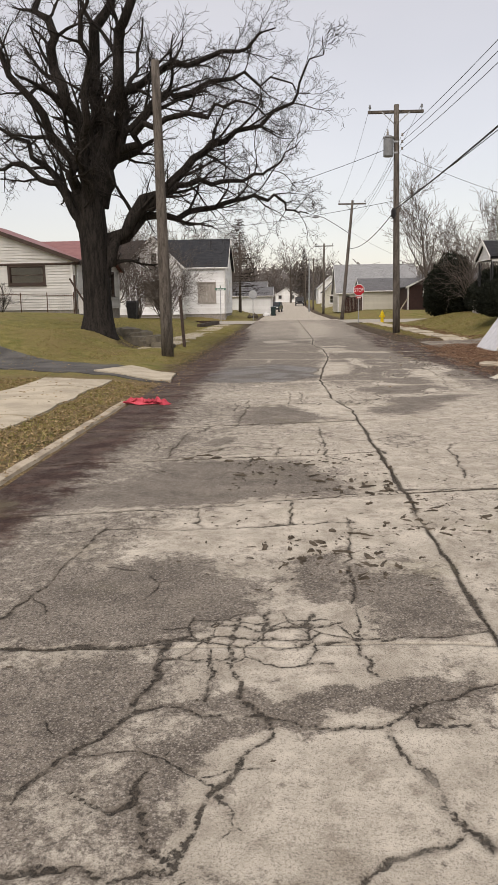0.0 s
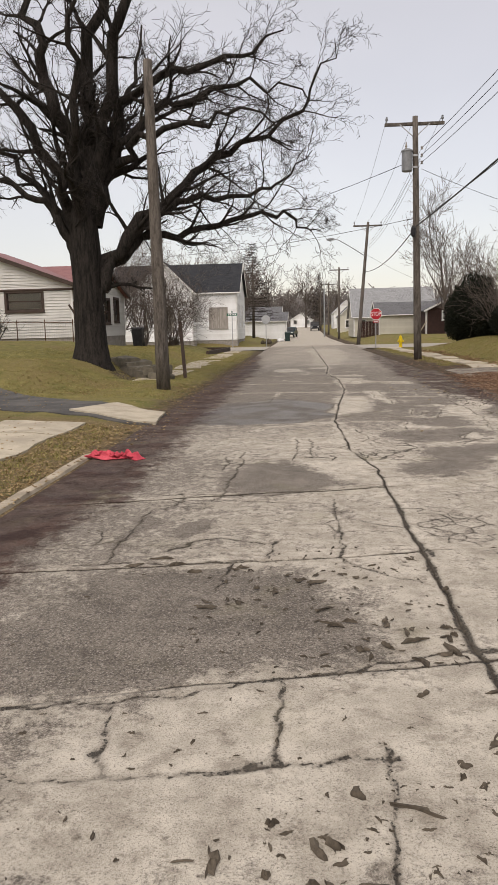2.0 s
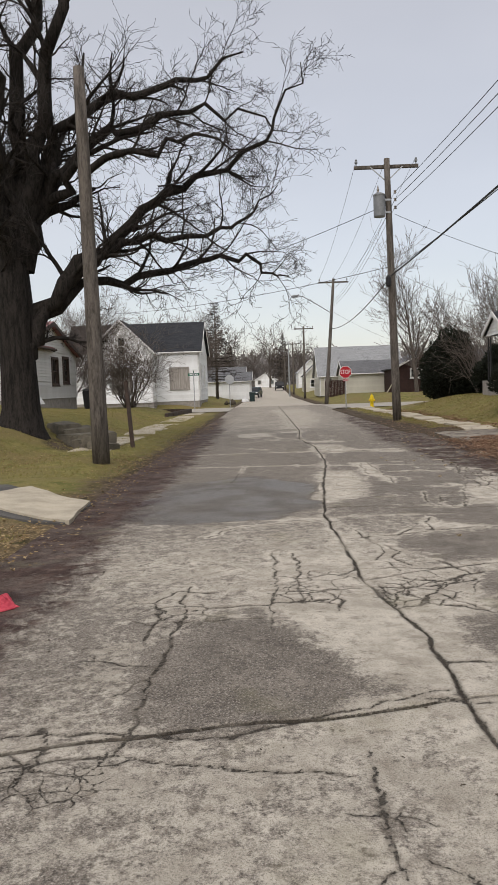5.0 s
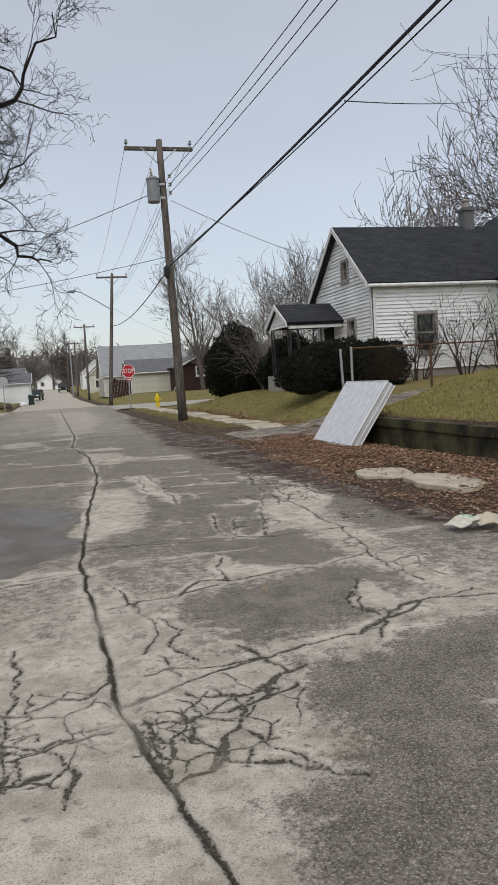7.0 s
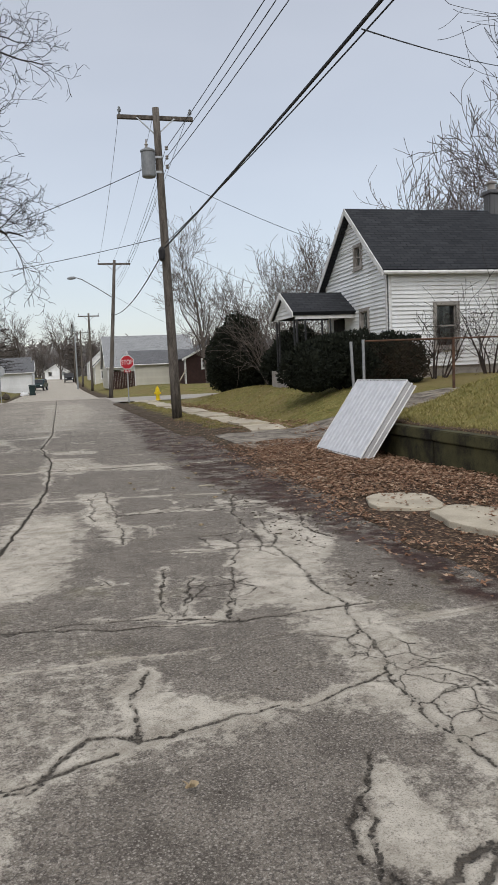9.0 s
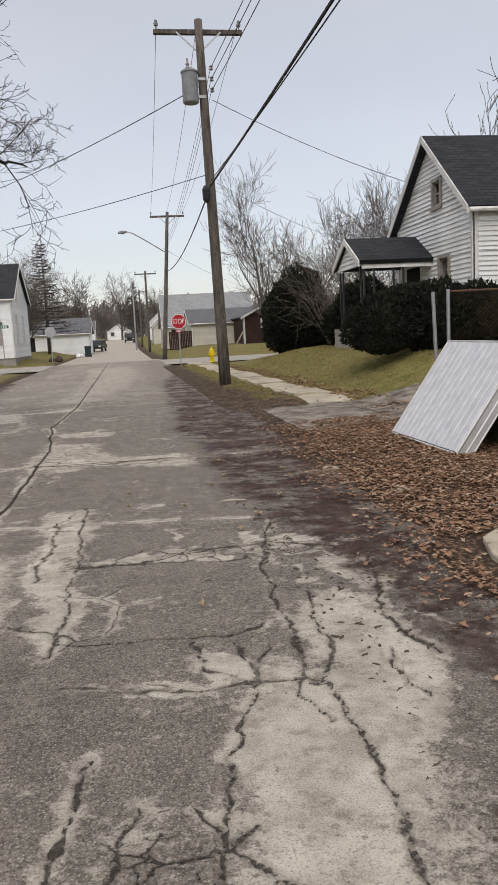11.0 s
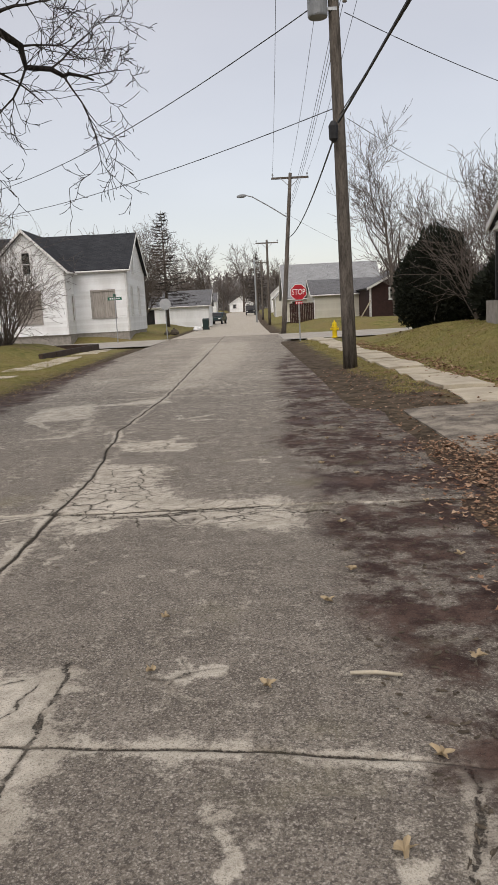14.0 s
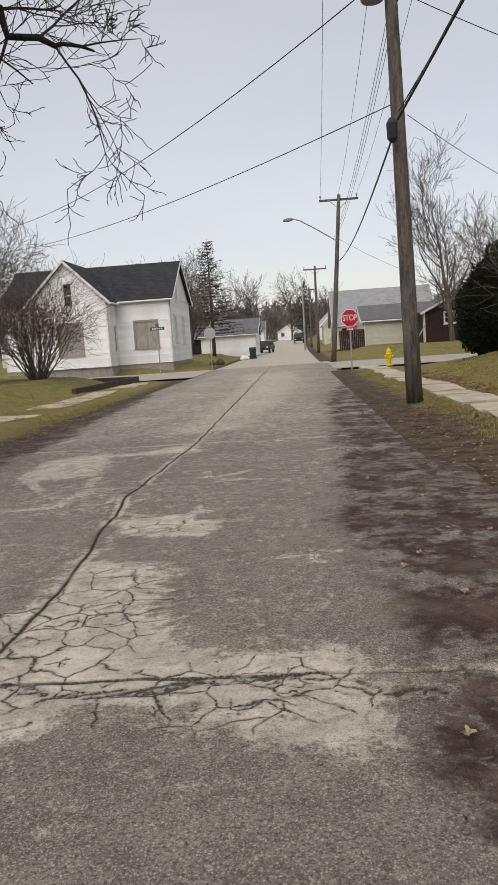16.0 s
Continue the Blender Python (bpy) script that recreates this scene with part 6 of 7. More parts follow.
hy = thing("fire_hydrant", (5.75, 55.7, 0.02), "bright yellow fire hydrant in the grass", "fire hydrant")
part("barrel", Mesh().lathe([(0.16, 0), (0.16, 0.04), (0.115, 0.06), (0.11, 0.5), (0.15, 0.51), (0.15, 0.55), (0.12, 0.57), (0.115, 0.68), (0.07, 0.76), (0.03, 0.78)], 18), M_YELLOW, hy)
part("top_nut", Mesh().cyl((0, 0, 0.76), (0, 0, 0.84), 0.035, sides=5), M_YELLOW, hy)
for d, r in (((-1, 0), 0.06), ((1, 0), 0.06), ((0, -1), 0.085)):
    part("nozzle_cap", Mesh().cyl((d[0] * 0.1, d[1] * 0.1, 0.42), (d[0] * 0.2, d[1] * 0.2, 0.42), r, sides=12), M_YELLOW, hy)

# ---- fence and porch of the white house ----
fn = thing("chain_link_fence", (0, 0, 0), "rusty chain link fence with pipe posts", "fence")
FX = (7.25, 9.6, 12.0, 14.4)
for x in FX:
    part("post", Mesh().cyl((x, 28.3, ground_z(x, 28.3) - 0.2), (x, 28.3, 2.1), 0.035, sides=10), M_STEEL if x == FX[0] else M_RUST, fn)
part("top_rail", Mesh().cyl((FX[0], 28.3, 2.06), (FX[-1], 28.3, 2.08), 0.022, sides=8), M_RUST, fn)
mesh_wire = Mesh()
for k in range(105):
    x = FX[0] - 0.9 + k * 0.08
    for s in (1, -1):
        a, b = (x, 28.3, 1.15), (x + s * 0.92, 28.3, 2.06)
        if FX[0] <= min(a[0], b[0]) and max(a[0], b[0]) <= FX[-1]:
            mesh_wire.tube([a, b], 0.0018, 3, caps=False)
part("chain_link", mesh_wire, M_RUST, fn, kind="stuff")
gp = thing("fence_post", (6.85, 28.0, ground_z(6.85, 28.0)), "single grey pipe fence post", "post")
part("pipe", Mesh().tube([(0.04, 0, -0.2), (-0.03, 0, 2.05 - gp.location.z)], 0.035, 10), M_STEEL, gp)

pc = thing("porch", (0, 0, 0), "small gabled front porch with dark posts", "porch")
slope_object("roof", (7.95, 35.85, 3.38), (10.3, 35.85, 3.38), (10.3, 37.25, 4.15), (7.95, 37.25, 4.15), M_ROOFDARK, pc)
slope_object("roof", (10.3, 38.65, 3.38), (7.95, 38.65, 3.38), (7.95, 37.25, 4.15), (10.3, 37.25, 4.15), M_ROOFDARK, pc)
part("gable_boards", siding([(0, 3.25), (2.5, 3.25), (1.25, 3.98)], [], 0.13, (8.05, 38.5, 0), (0, -1, 0), (-1, 0, 0), 0.05), M_WHITE, pc, kind="stuff")
for a, b in (((7.93, 35.85, 3.2), (7.93, 37.25, 3.97)), ((7.93, 38.65, 3.2), (7.93, 37.25, 3.97))):
    m = Mesh()
    m.hexa([a, b, (b[0] - 0.04, *b[1:]), (a[0] - 0.04, *a[1:])], [(*a[:2], a[2] + 0.18), (*b[:2], b[2] + 0.18), (b[0] - 0.04, b[1], b[2] + 0.18), (a[0] - 0.04, a[1], a[2] + 0.18)])
    part("rake_board", m, M_TRIM, pc)
part("beam", Mesh().box(8.05, 10.15, 35.95, 36.05, 3.15, 3.35), M_TRIM, pc)
part("deck", Mesh().box(7.9, 10.18, 35.9, 38.6, 0.7, 1.45), M_GREYTRIM, pc)
for x, y in ((8.1, 36.0), (8.4, 36.0), (8.1, 36.3), (9.0, 36.0), (9.3, 36.0), (8.1, 38.4), (8.1, 38.1)):
    part("post", Mesh().box(x - 0.025, x + 0.025, y - 0.025, y + 0.025, 1.45, 3.2), M_BLACK, pc, "thin black iron porch post")
part("door", Mesh().box(10.1, 10.17, 36.9, 37.8, 1.5, 3.2), M_DARK, pc)


# ---- vehicles ----
def car(at, turn, label, paint, boxy=False):
    c = thing("car", at, label, "car", turn=turn)
    Lh, Wh = 2.1, 0.88
    if boxy:
        prof = [(-1.9, 0.45), (1.9, 0.45), (1.92, 1.0), (1.0, 1.08), (0.8, 1.75), (-1.75, 1.78), (-1.9, 1.1)]
    else:
        prof = [(-2.2, 0.38), (2.2, 0.38), (2.25, 0.72), (2.1, 0.88), (1.05, 1.0), (0.35, 1.5), (-0.95, 1.55), (-1.7, 1.05), (-2.2, 0.98)]
    part("body", Mesh().prism([(x, -Wh, z) for x, z in prof], (0, 2 * Wh, 0)), paint, c, bevel=0.07)
    gl = [(0.9, 1.07), (0.36, 1.44), (-0.9, 1.48), (-1.5, 1.07)] if not boxy else [(0.85, 1.12), (0.7, 1.65), (-1.6, 1.68), (-1.6, 1.12)]
    for s in (-1, 1):
        part("side_window", Mesh().prism([(x, s * (Wh + 0.006), z) for x, z in gl], (0, -s * 0.02, 0)), M_BLACK, c)
        part("headlight", Mesh().box(prof[1][0] - 0.02, prof[1][0] + 0.055, s * 0.62 - 0.14, s * 0.62 + 0.14, 0.66, 0.8), M_SIGNWHITE, c, bevel=0.02)
    part("windscreen", Mesh().hexa([(1.09, -0.7, 1.03), (1.09, 0.7, 1.03), (1.06, 0.7, 1.02), (1.06, -0.7, 1.02)], [(0.45, -0.62, 1.46), (0.45, 0.62, 1.46), (0.4, 0.62, 1.46), (0.4, -0.62, 1.46)])
         if not boxy else Mesh().hexa([(1.05, -0.72, 1.12), (1.05, 0.72, 1.12), (0.98, 0.72, 1.12), (0.98, -0.72, 1.12)], [(0.86, -0.68, 1.66), (0.86, 0.68, 1.66), (0.8, 0.68, 1.66), (0.8, -0.68, 1.66)]), M_BLACK, c)
    part("bumper", Mesh().box(prof[1][0] - 0.05, prof[1][0] + 0.1, -0.8, 0.8, 0.38, 0.56), M_BLACK, c, bevel=0.03)
    for x in (-1.35, 1.35):
        for s in (-1, 1):
            w = part("wheel", Mesh().tube([(x, s * (Wh - 0.2), 0.34), (x, s * (Wh + 0.01), 0.34)], 0.34, 20), M_TYRE, c)
            part("rim", Mesh().tube([(x, s * (Wh + 0.005), 0.34), (x, s * (Wh + 0.025), 0.34)], [0.22, 0.18], 14), M_STEEL, w)
    return c


car((-2.55, 119.0, road_z(-2.5, 119) - 0.0), -98, "dark green car parked beside the street", M_CARGREEN)
car((1.95, 158.0, road_z(1.9, 158)), -90, "black boxy off-road car facing down the street", M_CARBLACK, True)
car((15.9, 28.3, ground_z(15.9, 28.3)), 176, "dull red car parked beside the house", M_CARRED)


def wheelie_bin(at, material, label):
    b = thing("trash_bin", at, label, "trash bin")
    part("body", Mesh().hexa([(-0.24, -0.26, 0.03), (0.24, -0.26, 0.03), (0.24, 0.26, 0.03), (-0.24, 0.26, 0.03)], [(-0.31, -0.34, 0.95), (0.31, -0.34, 0.95), (0.31, 0.34, 0.95), (-0.31, 0.34, 0.95)]), material, b, bevel=0.03)
    part("lid", Mesh().hexa([(-0.34, -0.38, 0.95), (0.34, -0.38, 0.95), (0.34, 0.4, 0.95), (-0.34, 0.4, 0.95)], [(-0.3, -0.32, 1.05), (0.3, -0.32, 1.05), (0.3, 0.3, 1.08), (-0.3, 0.3, 1.08)]), material, b, bevel=0.02)
    for s in (-1, 1):
        part("wheel", Mesh().tube([(s * 0.24, 0.28, 0.12), (s * 0.3, 0.28, 0.12)], 0.12, 12), M_TYRE, b)


wheelie_bin((-10.1, 45.8, ground_z(-10.1, 45.8)), M_BLACK, "black wheeled trash bin beside the house")
wheelie_bin((-2.45, 89.0, 0.02), M_CARGREEN, "dark green wheeled trash bin at the kerb")
for k, (x, y, r) in enumerate(((-3.3, 88.2, 0.28), (-3.0, 88.8, 0.22), (-4.0, 74.5, 0.3), (-4.5, 74.2, 0.22))):
    m = Mesh().lathe([(0.05, 0), (r, 0.05), (r * 1.05, r * 0.7), (r * 0.6, r * 1.3), (0.04, r * 1.5), (0.07, r * 1.7)], 10)
    m.v = [(a * (1 + 0.2 * wob(a, b, 6, k)), b * (1 + 0.2 * wob(b, c, 6, k)), c) for a, b, c in m.v]
    tagged(part("trash_bag", m, M_SIGNWHITE if k < 2 else M_MUD, None, at=(x, y, max(0.02, ground_z(x, y)))), "crumpled trash bag at the kerb" if k < 2 else "brown pile of yard waste bags", "trash bag", "bags at the kerb")

# ---- houses far off ----
gh = thing("house", (0, 0, 0), "cream sided garage with grey shingle roof", "garage")
gable_block(gh, 7.35, 14.6, 86.0, 93.0, 0.45, 2.7, 4.0, "x", M_CREAM, M_ROOFMID, M_TRIM, {}, expo=0.2)
gh2 = thing("house", (0, 0, 0), "long house with a wide pale grey roof", "house")
gable_block(gh2, 5.3, 14.8, 94.0, 103.0, 0.3, 2.7, 6.0, "x", M_CREAM, M_ROOFGREY, M_TRIM, {"S": [(0.6, 1.4, 1.2, 2.3)]}, expo=0.2)
fb = thing("board_fence", (0, 0, 0), "brown board fence beside the garage", "fence")
for k in range(14):
    part("board", Mesh().box(5.2 + 0.155 * k, 5.34 + 0.155 * k, 85.9, 85.93, 0.3, 2.0 + 0.02 * (k % 3)), M_BRICKISH, fb)
brh = thing("house", (0, 0, 0), "dark brown house with white trim", "house")
gable_block(brh, 11.4, 18.0, 80.0, 88.0, 0.4, 2.95, 4.6, "y", M_BRICKISH, M_ROOFMID, M_TRIM, {"S": [(1.6, 2.6, 2.0, 2.8, "sash"), (3.8, 4.6, 2.0, 2.8, "sash")]}, expo=0.2)
part("ramp_rail", Mesh().tube([(10.6, 79.6, 0.6), (11.4, 79.6, 1.9)], 0.05, 6), M_SLAB, brh, "pale slanted stair rail")
wg = thing("house", (0, 0, 0), "white garage with a low roof and dark door", "garage")
gable_block(wg, -10.6, -2.9, 104.0, 111.0, 0.1, 2.5, 3.6, "x", M_WHITE, M_ROOFMID, M_TRIM, {"S": [(0.5, 1.6, 0.4, 2.2, "hole")]}, expo=0.2)
part("door", Mesh().box(-10.1, -9.0, 104.1, 104.16, 0.4, 2.2), M_DARK, wg)
for k, (x0, x1, y0, y1, e, r, ax, wm, rm) in enumerate(((-4.0, 3.0, 246, 254, 2.4, 4.6, "y", M_WHITE, M_ROOFMID), (-14, -5.5, 188, 196, 2.6, 4.6, "x", M_WHITE, M_ROOFMID), (5.6, 10.2, 132, 140, 3.0, 5.2, "y", M_CREAM, M_ROOFMID),
                                                       (5.8, 11, 160, 170, 3.4, 5.8, "y", M_WHITE, M_ROOFGREY), (-12, -4.5, 140, 148, 2.8, 4.8, "x", M_BEIGE, M_ROOFMID), (-30, -20, 100, 110, 3.2, 5.6, "x", M_BEIGE, M_ROOFMID),
                                                       (22, 32, 100, 110, 3.0, 5.4, "x", M_WHITE, M_ROOFMID))):
    z = rise((y0 + y1) / 2)
    fh = thing("house", (0, 0, 0), "far pale house at the end of the street" if y0 > 150 else "far pale house along the street", "house", "far houses")
    gable_block(fh, x0, x1, y0, y1, z - 0.2, z + e, z + r, ax, wm, rm, M_TRIM, {"S": [(1.0, 2.0, z + 1.0, z + 2.2), ((x1 - x0) - 2.0, (x1 - x0) - 1.0, z + 1.0, z + 2.2)]}, expo=0.35)
fp = thing("utility_pole", (2.6, 118.0, rise(118)), "slim pale pole beside the street", "utility pole")
part("pole", pole_mesh(8.0, (0, 0), 0.12, 0.08, 8), M_STEEL, fp)

# ---- left yard ----
stake = thing("post", (-4.38, 25.6, 0.0), "leaning dark wooden stake in the verge", "post")
part("stake", Mesh().hexa([(-0.05, -0.04, -0.3), (0.05, -0.04, -0.3), (0.05, 0.04, -0.3), (-0.05, 0.04, -0.3)], [(-0.17, -0.035, 1.72), (-0.08, -0.035, 1.75), (-0.08, 0.035, 1.75), (-0.17, 0.035, 1.72)]), M_BROWNTRIM, stake, bevel=0.01)
rng = random.Random(31)
for k in range(26):
    f = k / 25
    x, y = -6.75 + 1.75 * f + rng.uniform(-0.15, 0.15), 28.4 - 3.4 * f + rng.uniform(-0.2, 0.2)
    w, d, h = rng.uniform(0.2, 0.42), rng.uniform(0.18, 0.34), rng.uniform(0.16, 0.3)
    z = max(0.05, ground_z(x, y)) - 0.04 + (0.14 if k % 3 == 0 else 0)
    m = Mesh().box(-w, w, -d, d, 0, h)
    m.v = [(a + 0.05 * wob(a * 9 + k, b * 9, 1), b + 0.05 * wob(b * 9, c * 9 + k, 1), c + 0.04 * wob(c * 9 + k, a * 9, 1)) for a, b, c in m.v]
    o = part("stone", m, M_STEP, None, at=(x, y, z), bevel=0.03)
    o.rotation_euler = (rng.uniform(-0.12, 0.12), rng.uniform(-0.12, 0.12), rng.uniform(0, 3))
    tagged(o, "rough mossy stone of a tumbled low wall", "stone", "stones of the tumbled wall")
lw = tagged(new("low_wall"), "low dark timber edging of the lawn", "wall", kind="structure")
for a, b in (((-6.3, 46.5), (-5.85, 55.0)), ((-5.85, 55.0), (-8.2, 56.0))):
    a, b = Vector((*a, 0)), Vector((*b, 0))
    n = 5
    for k in range(n):
        p, q = a.lerp(b, (k + 0.01) / n), a.lerp(b, (k + 0.99) / n)
        s = (b - a).normalized().cross(Vector((0, 0, 1))) * 0.09
        m = Mesh().hexa([tuple(v + Vector((0, 0, -0.1))) for v in (p - s, q - s, q + s, p + s)], [tuple(v + Vector((0, 0, 0.3))) for v in (p - s, q - s, q + s, p + s)])
        part("edging_timber", m, M_BROWNTRIM, lw, bevel=0.02)
yf = thing("wire_fence", (0, 0, 0), "thin wire yard fence before the beige house", "fence")
for k in range(6):
    x = -17.2 + 1.25 * k
    part("post", Mesh().cyl((x, 36.4, ground_z(x, 36.4) - 0.2), (x, 36.4, 2.1), 0.025, sides=6), M_RUST, yf)
part("top_rail", Mesh().cyl((-17.2, 36.4, 2.1), (-10.95, 36.4, 1.95), 0.018, sides=6), M_RUST, yf)
wm = Mesh()
for k in range(60):
    wm.tube([(-17.2 + 0.104 * k, 36.4, 1.1), (-17.2 + 0.104 * k, 36.4, 2.08)], 0.003, 3, caps=False)
for k in range(9):
    wm.tube([(-17.2, 36.4, 1.15 + 0.1 * k), (-10.95, 36.4, 1.15 + 0.1 * k)], 0.003, 3, caps=False)
part("wire_mesh", wm, M_STEEL, yf, kind="stuff")
sr = thing("porch_steps", (0, 0, 0), "white side steps with a dark slanted rail", "steps")
part("stringer", Mesh().prism([(-11.0, 37.4, 1.1), (-10.2, 37.4, 1.1), (-10.75, 37.4, 2.0), (-11.0, 37.4, 2.0)], (0, 0.8, 0)), M_TRIM, sr)
part("rail", Mesh().tube([(-11.35, 37.3, 2.75), (-10.35, 37.3, 1.1)], 0.05, 6), M_BROWNTRIM, sr)
part("post", Mesh().box(-11.15, -11.08, 37.3, 37.37, 1.0, 2.9), M_BROWNTRIM, sr)

# pink cloth
cl = Mesh()
nu, nv = 60, 34
for j in range(nv):
    for i in range(nu):
        u, v = i / (nu - 1), j / (nv - 1)
        wdt = 0.05 + 0.15 * math.exp(-((u - 0.33) / 0.2) ** 2) + 0.07 * math.exp(-((u - 0.85) / 0.12) ** 2) + 0.05 * wob(u, 0, 7.0)
        x = -0.34 + 0.72 * u + 0.05 * wob(u, v, 5.0, 2.0)
        y = (v - 0.5) * 1.3 * wdt - 0.16 * u + 0.08 * wob(u, v, 6.0, 5.0)
        e = min(1.0, 7 * min(u, 1 - u), 7 * min(v, 1 - v))
        z = e * (0.015 + 0.075 * abs(wob(u * 1.5, v, 6.0, 8.0)) + 0.07 * abs(wob(u, v * 2, 11.0, 4.0))) + 0.004
        cl.v.append((x, y, z))
cl.f = [(j * nu + i, j * nu + i + 1, (j + 1) * nu + i + 1, (j + 1) * nu + i) for j in range(nv - 1) for i in range(nu - 1)]
cloth = tagged(part("cloth", cl, M_PINK, None, smooth=True, at=(-3.25, 12.35, 0.015)), "crumpled pink red cloth on the roadside", "cloth")
cloth.modifiers.new("thickness", "SOLIDIFY").thickness = 0.006

# litter on the verge
M_PAPER = plain("dirty_white_paper", (0.6, 0.58, 0.5), (0.45, 0.42, 0.34), 12, 0.9, 0.006)
for k, (x, y, a, mt) in enumerate(((2.72, 15.15, 0.3, M_PAPER), (2.95, 15.1, 1.2, M_SLAB))):
    m = Mesh()
    for j in range(6):
        for i in range(6):
            u, v = i / 5 - 0.5, j / 5 - 0.5
            m.v.append((u * 0.24 + 0.03 * wob(u, v, 5, k), v * 0.2 + 0.03 * wob(v, u, 5, k), 0.03 + 0.06 * abs(wob(u, v, 6, k + 3)) + 0.05 * (u + 0.5)))
    m.f = [(j * 6 + i, j * 6 + i + 1, (j + 1) * 6 + i + 1, (j + 1) * 6 + i) for j in range(5) for i in range(5)]
    o = tagged(part("paper_bag", m, mt, None, at=(x, y, 0.03)), "crumpled white and green paper bag on the verge" if k == 0 else "flattened pale paper scrap on the verge", "litter")
    o.rotation_euler = (0, 0, a)
    o.modifiers.new("thickness", "SOLIDIFY").thickness = 0.008
    if k == 0:
        part("green_flap", Mesh().hexa([(0.1, -0.07, 0.04), (0.15, -0.06, 0.03), (0.15, 0.07, 0.03), (0.1, 0.08, 0.05)], [(0.09, -0.07, 0.09), (0.13, -0.06, 0.08), (0.13, 0.07, 0.08), (0.09, 0.08, 0.1)]), plain("pale_green_print", (0.2, 0.5, 0.35), (0.3, 0.6, 0.45), 5, 0.8), o)
stick = thing("stick", (1.99, 20.97, 0.02), "short pale peeled stick on the road", "stick")
part("wood", Mesh().tube([(-0.1, 0.012, 0.01), (0.0, 0.0, 0.014), (0.1, -0.025, 0.01)], [0.008, 0.009, 0.007], 7), M_SLAB, stick, smooth=True)


def lobed_leaf(seed, size):
    r = random.Random(seed)
    m = Mesh()
    n = 22
    pts = []
    for k in range(n):
        a = 2 * math.pi * k / n
        f = size * (0.32 + 0.68 * abs(math.sin(a * 2.5 + 0.4)) ** 1.5) * r.uniform(0.85, 1.1)
        pts.append((math.cos(a) * f, math.sin(a) * f * 0.75, 0.012 + 0.02 * abs(math.sin(a * 1.5 + seed))))
    m.v = [(0, 0, 0.008)] + pts
    m.f = [(0, k + 1, (k + 1) % n + 1) for k in range(n)]
    return m


rng = random.Random(55)
for k, (x, y) in enumerate(((0.61, 14.05), (1.08, 21.08), (1.56, 20.91), (1.08, 21.63), (1.88, 21.75), (2.43, 21.09), (2.71, 22.37), (2.06, 22.19), (2.12, 23.14), (2.17, 25.14), (2.31, 25.42), (2.43, 24.63), (2.36, 26.5), (2.22, 28.12), (3.05, 24.76), (1.46, 18.46), (1.9, 19.98), (2.11, 20.41), (2.8, 23.6), (2.6, 27.2))):
    o = part("fallen_leaf", lobed_leaf(k, rng.uniform(0.03, 0.05)), M_PALELEAF, None, at=(x, y, road_z(x, y) + 0.004))
    o.rotation_euler = (0, 0, rng.uniform(0, 6.2))
    tagged(o, "dry curled pale brown oak leaf on the road", "leaf", "fallen leaves on the road")


# ---- scattered stuff ----
def scatter(name, label, category, material, spots, make):
    m = Mesh()
    for s in spots:
        make(m, *s)
    return tagged(part(name, m, material), label, category, kind="stuff")


rng = random.Random(101)


def curled(m, x, y, z, s):
    """A dry lobed leaf, cupped and tilted."""
    a, tilt, cup, slim = rng.uniform(0, 6.28), rng.uniform(-0.5, 0.5), s * rng.uniform(0.1, 0.8), rng.uniform(0.5, 0.9)
    c, d = math.cos(a), math.sin(a)
    i, n = len(m.v), 9
    m.v.append((x, y, z + 0.004))
    for k in range(n):
        b = 2 * math.pi * k / n
        r = s * (1.15 if k % 2 else 0.62) * rng.uniform(0.75, 1.15)
        u, v = r * math.cos(b), r * math.sin(b) * slim
        m.v.append((x + u * c - v * d, y + u * d + v * c, z + 0.004 + cup * (v / s) ** 2 + tilt * u * 0.6 + abs(tilt) * s * 0.5))
    m.f += [(i, i + 1 + k, i + 1 + (k + 1) % n) for k in range(n)]


spots = []
while len(spots) < 34000:
    x, y = rng.uniform(2.5, 5.2), rng.uniform(9.0, 26.0)
    lim = road_edge(y) + 0.15 + 0.3 * wob(x, y, 1.0)
    if rng.random() > smooth01(x, lim - 0.9, lim + 0.45) ** 1.6:
        continue
    if (abs(x - 3.6) < 0.5 and abs(y - 18.1) < 1.2 and rng.random() < 0.85):
        continue
    dens = 0.35 + 0.65 * smooth01(y, 16, 21)
    if rng.random() > dens:
        continue
    spots.append((x, y, max(ground_z(x, y), 0.012) + rng.uniform(0, 0.035), rng.choice((0.011, 0.016, 0.021, 0.026, 0.034))))
while len(spots) < 36500:
    x, y = rng.uniform(4.0, 9.0), rng.uniform(26.0, 48.0)
    if abs(x - 5.6 - 0.25 * wob(3, y, 0.4)) < 0.35 * rng.random() + 0.1 or rng.random() < 0.05:
        spots.append((x, y, ground_z(x, y) + 0.01, rng.uniform(0.03, 0.055)))
while len(spots) < 38500:
    x, y = rng.uniform(2.6, 4.6), rng.uniform(21.0, 36.0)
    if rng.random() < 0.15 + 0.85 * smooth01(x, 2.6, 4.2):
        spots.append((x, y, max(ground_z(x, y), 0.015) + 0.005, rng.uniform(0.012, 0.032)))
scatter("leaf_litter", "thick brown fallen leaves along the wall", "leaves", M_LEAF, spots, curled)
spots = []
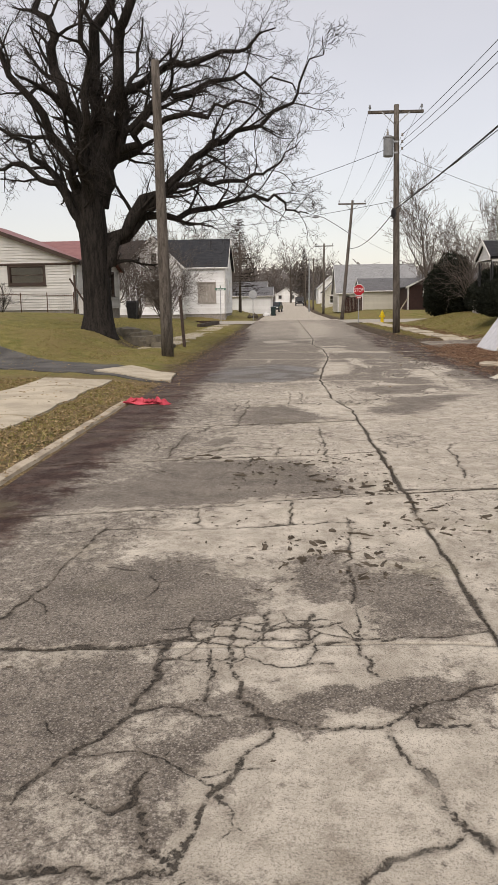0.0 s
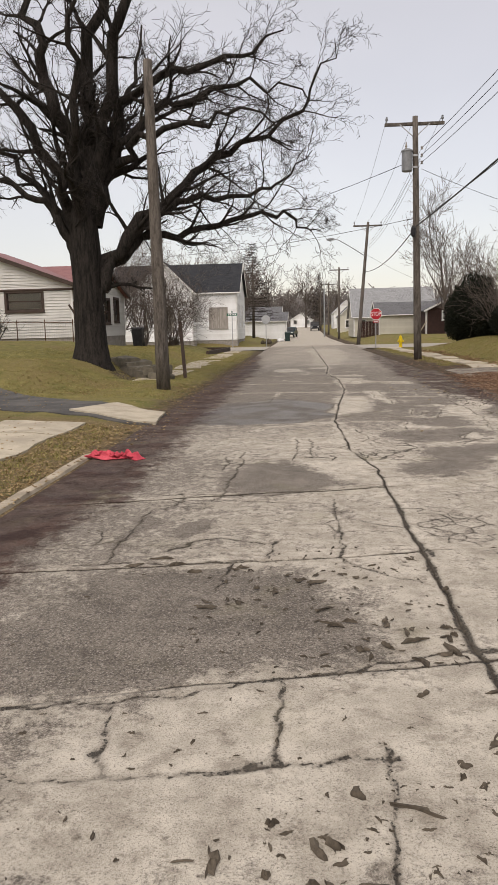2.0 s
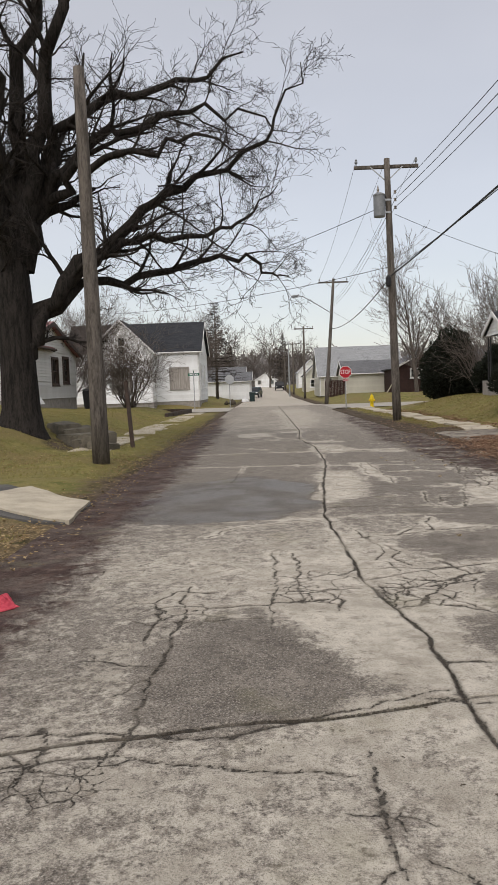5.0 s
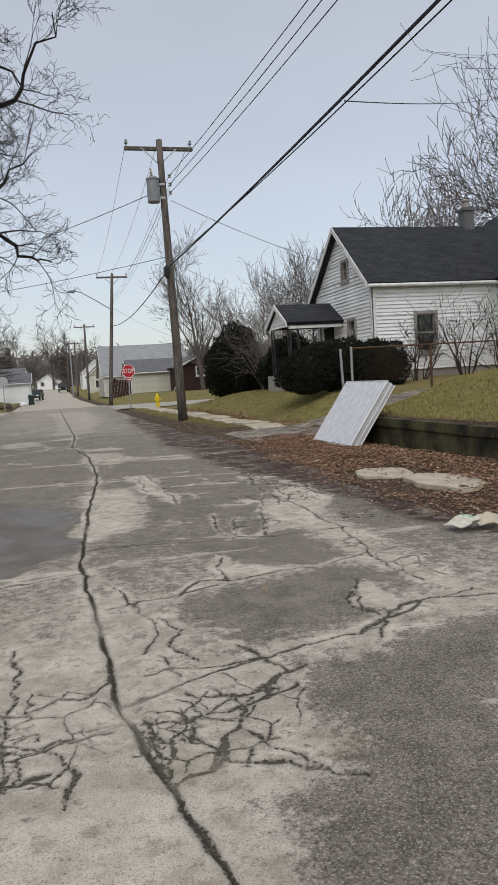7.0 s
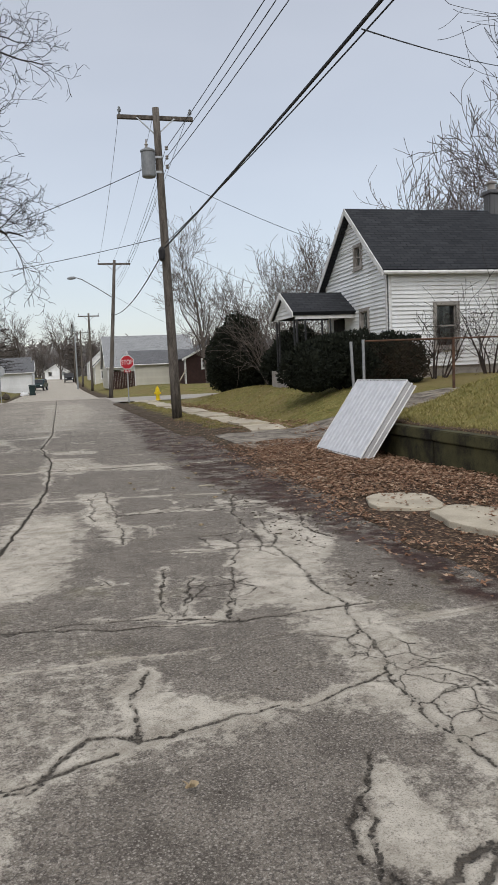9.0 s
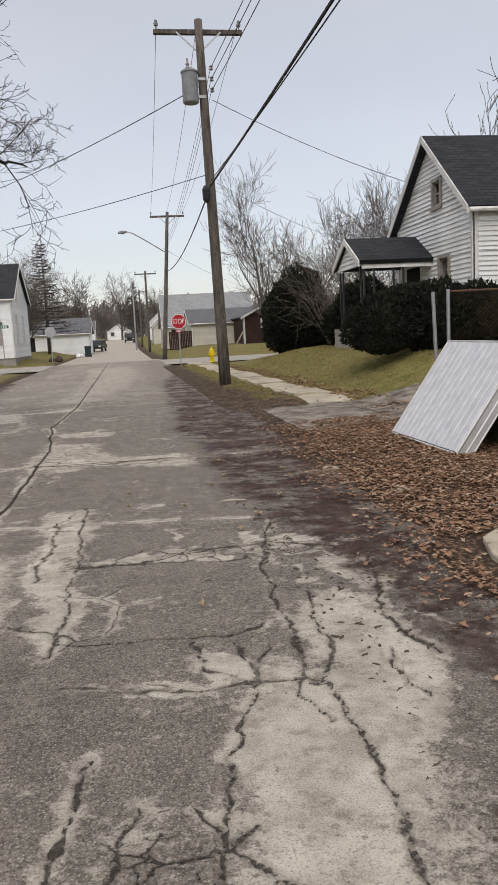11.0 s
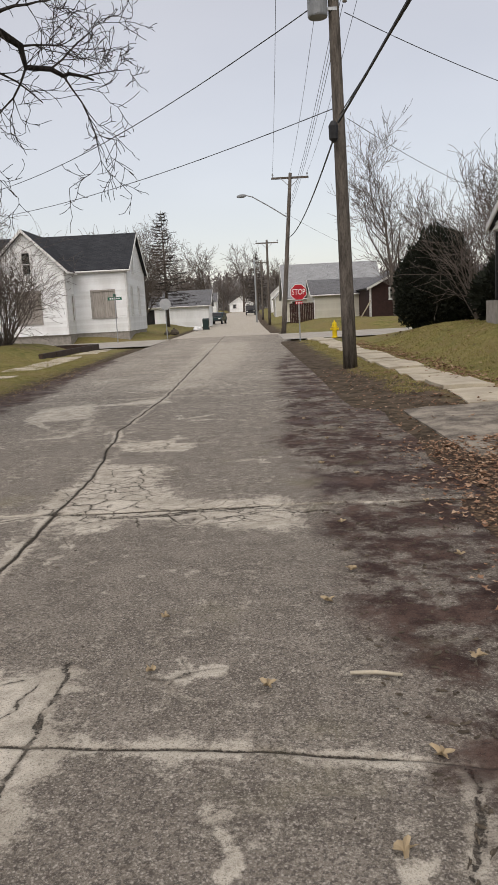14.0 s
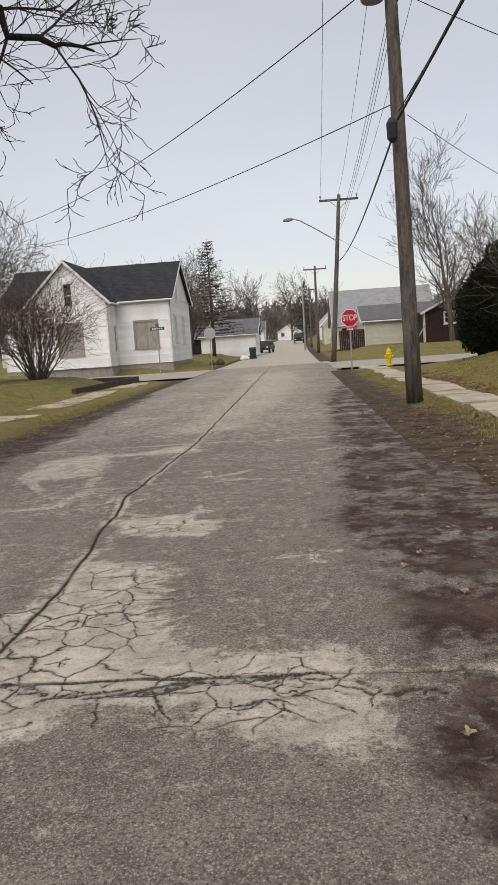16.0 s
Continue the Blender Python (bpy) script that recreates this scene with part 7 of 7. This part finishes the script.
while len(spots) < 15000:
    x, y = rng.uniform(-8.0, -3.55), rng.uniform(3.0, 24.0)
    if -5.75 < x < -4.4 and rng.random() < 0.9 and y > 7:
        continue
    if 15.4 < y < 20 and rng.random() < 0.93:
        continue
    if y > 19 and rng.random() < 0.6:
        continue
    spots.append((x, y, max(ground_z(x, y), 0.0) + 0.01 + rng.uniform(0, 0.02), rng.uniform(0.014, 0.032)))
while len(spots) < 16500:
    x, y = rng.uniform(-3.6, -2.9), rng.uniform(13.0, 40.0)
    spots.append((x - 0.4 * rng.random(), y, max(ground_z(x, y), 0.01) + 0.01, rng.uniform(0.012, 0.03)))
scatter("verge_leaves", "tan fallen leaves over thin grass verge", "leaves", leaf_material("tan_fallen_leaves", (0.2, 0.128, 0.06), (0.35, 0.245, 0.12), (0.48, 0.36, 0.2)), spots, curled)


def blades(m, x, y, z, s):
    for k in range(3):
        a = rng.uniform(0, 6.28)
        w = Vector((math.cos(a), math.sin(a), 0)) * 0.006 * (1 + s * 6)
        p = Vector((x + rng.gauss(0, 0.03), y + rng.gauss(0, 0.03), z - 0.01))
        tip = p + Vector((rng.gauss(0, 0.55) * s, rng.gauss(0, 0.55) * s, s * rng.uniform(0.6, 1.1)))
        i = len(m.v)
        m.v += [tuple(p - w), tuple(p + w), tuple(tip)]
        m.f.append((i, i + 1, i + 2))


spots = []
while len(spots) < 22000:
    x, y = rng.uniform(5.45, 10.0), rng.uniform(13.0, 24.3)
    spots.append((x, y, ground_z(x, y), rng.uniform(0.03, 0.08)))
while len(spots) < 36000:
    x, y = rng.uniform(5.5, 9.0), rng.uniform(28.6, 45.0)
    spots.append((x, y, ground_z(x, y), rng.uniform(0.025, 0.06)))
while len(spots) < 40000:
    x, y = rng.uniform(3.4, 4.5), rng.uniform(30.0, 53.0)
    if rng.random() < smooth01(x + 0.4 * wob(x, y, 0.8), 3.7, 4.1):
        spots.append((x, y, max(0.0, ground_z(x, y)), rng.uniform(0.025, 0.06)))
while len(spots) < 60000:
    x, y = rng.uniform(-10.0, -3.7), rng.uniform(19.5, 46.0)
    if y < 25.5 and -x > 3.7 + (y - 15) * 1.2:
        continue
    spots.append((x, y, ground_z(x, y), rng.uniform(0.025, 0.06)))
while len(spots) < 66000:
    x, y = rng.uniform(-7.5, -3.75), rng.uniform(4.0, 15.3)
    if -5.75 < x < -4.4:
        continue
    spots.append((x, y, ground_z(x, y), rng.uniform(0.03, 0.07)))
scatter("grass", "short patchy olive and straw winter grass", "grass", M_GRASS, spots, blades)


def clod(m, x, y, s, flat=0.35):
    z = road_z(x, y)
    n = 13
    i = len(m.v)
    a0 = rng.uniform(0, 6.28)
    el = rng.uniform(1.2, 4.2)
    shape = [rng.uniform(0.45, 1.35) for k in range(n)]
    for ring, (rr, zz) in enumerate(((1.0, 0.0), (0.9, 0.7), (0.5, 1.0))):
        for k in range(n):
            a = 2 * math.pi * k / n
            f = s * rr * shape[k] * rng.uniform(0.85, 1.1)
            px, py = math.cos(a) * f * el * 0.65, math.sin(a) * f * 0.5 + 0.25 * s * math.cos(a * 2)
            m.v.append((x + px * math.cos(a0) - py * math.sin(a0), y + px * math.sin(a0) + py * math.cos(a0), z + s * flat * zz * rng.uniform(0.35, 1.4)))
    m.v.append((x, y, z + s * flat * rng.uniform(0.5, 1.2)))
    for ring in range(2):
        for k in range(n):
            a, b = i + ring * n + k, i + ring * n + (k + 1) % n
            m.f.append((a, b, b + n, a + n))
    m.f += [(i + 2 * n + k, i + 2 * n + (k + 1) % n, i + 3 * n) for k in range(n)]


clods = []
for cx, cy, sx, sy, n in ((-0.95, 5.55, 0.25, 0.2, 30), (-0.35, 6.0, 0.18, 0.15, 24), (-0.45, 7.0, 0.25, 0.25, 24), (-1.2, 7.8, 0.4, 0.25, 30), (-0.72, 5.25, 0.12, 0.2, 14), (0.2, 6.3, 0.25, 0.25, 12)):
    for k in range(n):
        clods.append((rng.gauss(cx, sx), rng.gauss(cy, sy), abs(rng.gauss(0.015, 0.02)) + 0.008))
clods.sort(key=lambda c: -c[2])
for x, y, s in clods[:30]:
    m = Mesh()
    clod(m, x, y, min(s * 0.45, 0.018), 0.9)
    tagged(part("mud_clod", m, M_MUD, None), "flat cake of dried mud on the road", "mud clod", "dried mud on the road")
m = Mesh()
for x, y, s in clods[30:]:
    clod(m, x, y, s)
for k in range(400):
    clod(m, rng.gauss(-0.6, 0.6), rng.uniform(4.8, 8.6), rng.uniform(0.004, 0.012), 0.6)
for k in range(700):
    y = rng.uniform(3, 24)
    clod(m, rng.uniform(-3.3, 2.9), y, rng.uniform(0.003, 0.008), 0.6)
for k in range(2600):
    y = rng.uniform(16, 32)
    clod(m, rng.uniform(2.0, 3.5), y, rng.uniform(0.003, 0.012), 0.7)
tagged(part("mud_crumbs", m, M_MUD), "small crumbs of mud and gravel on the road", "gravel", kind="stuff")
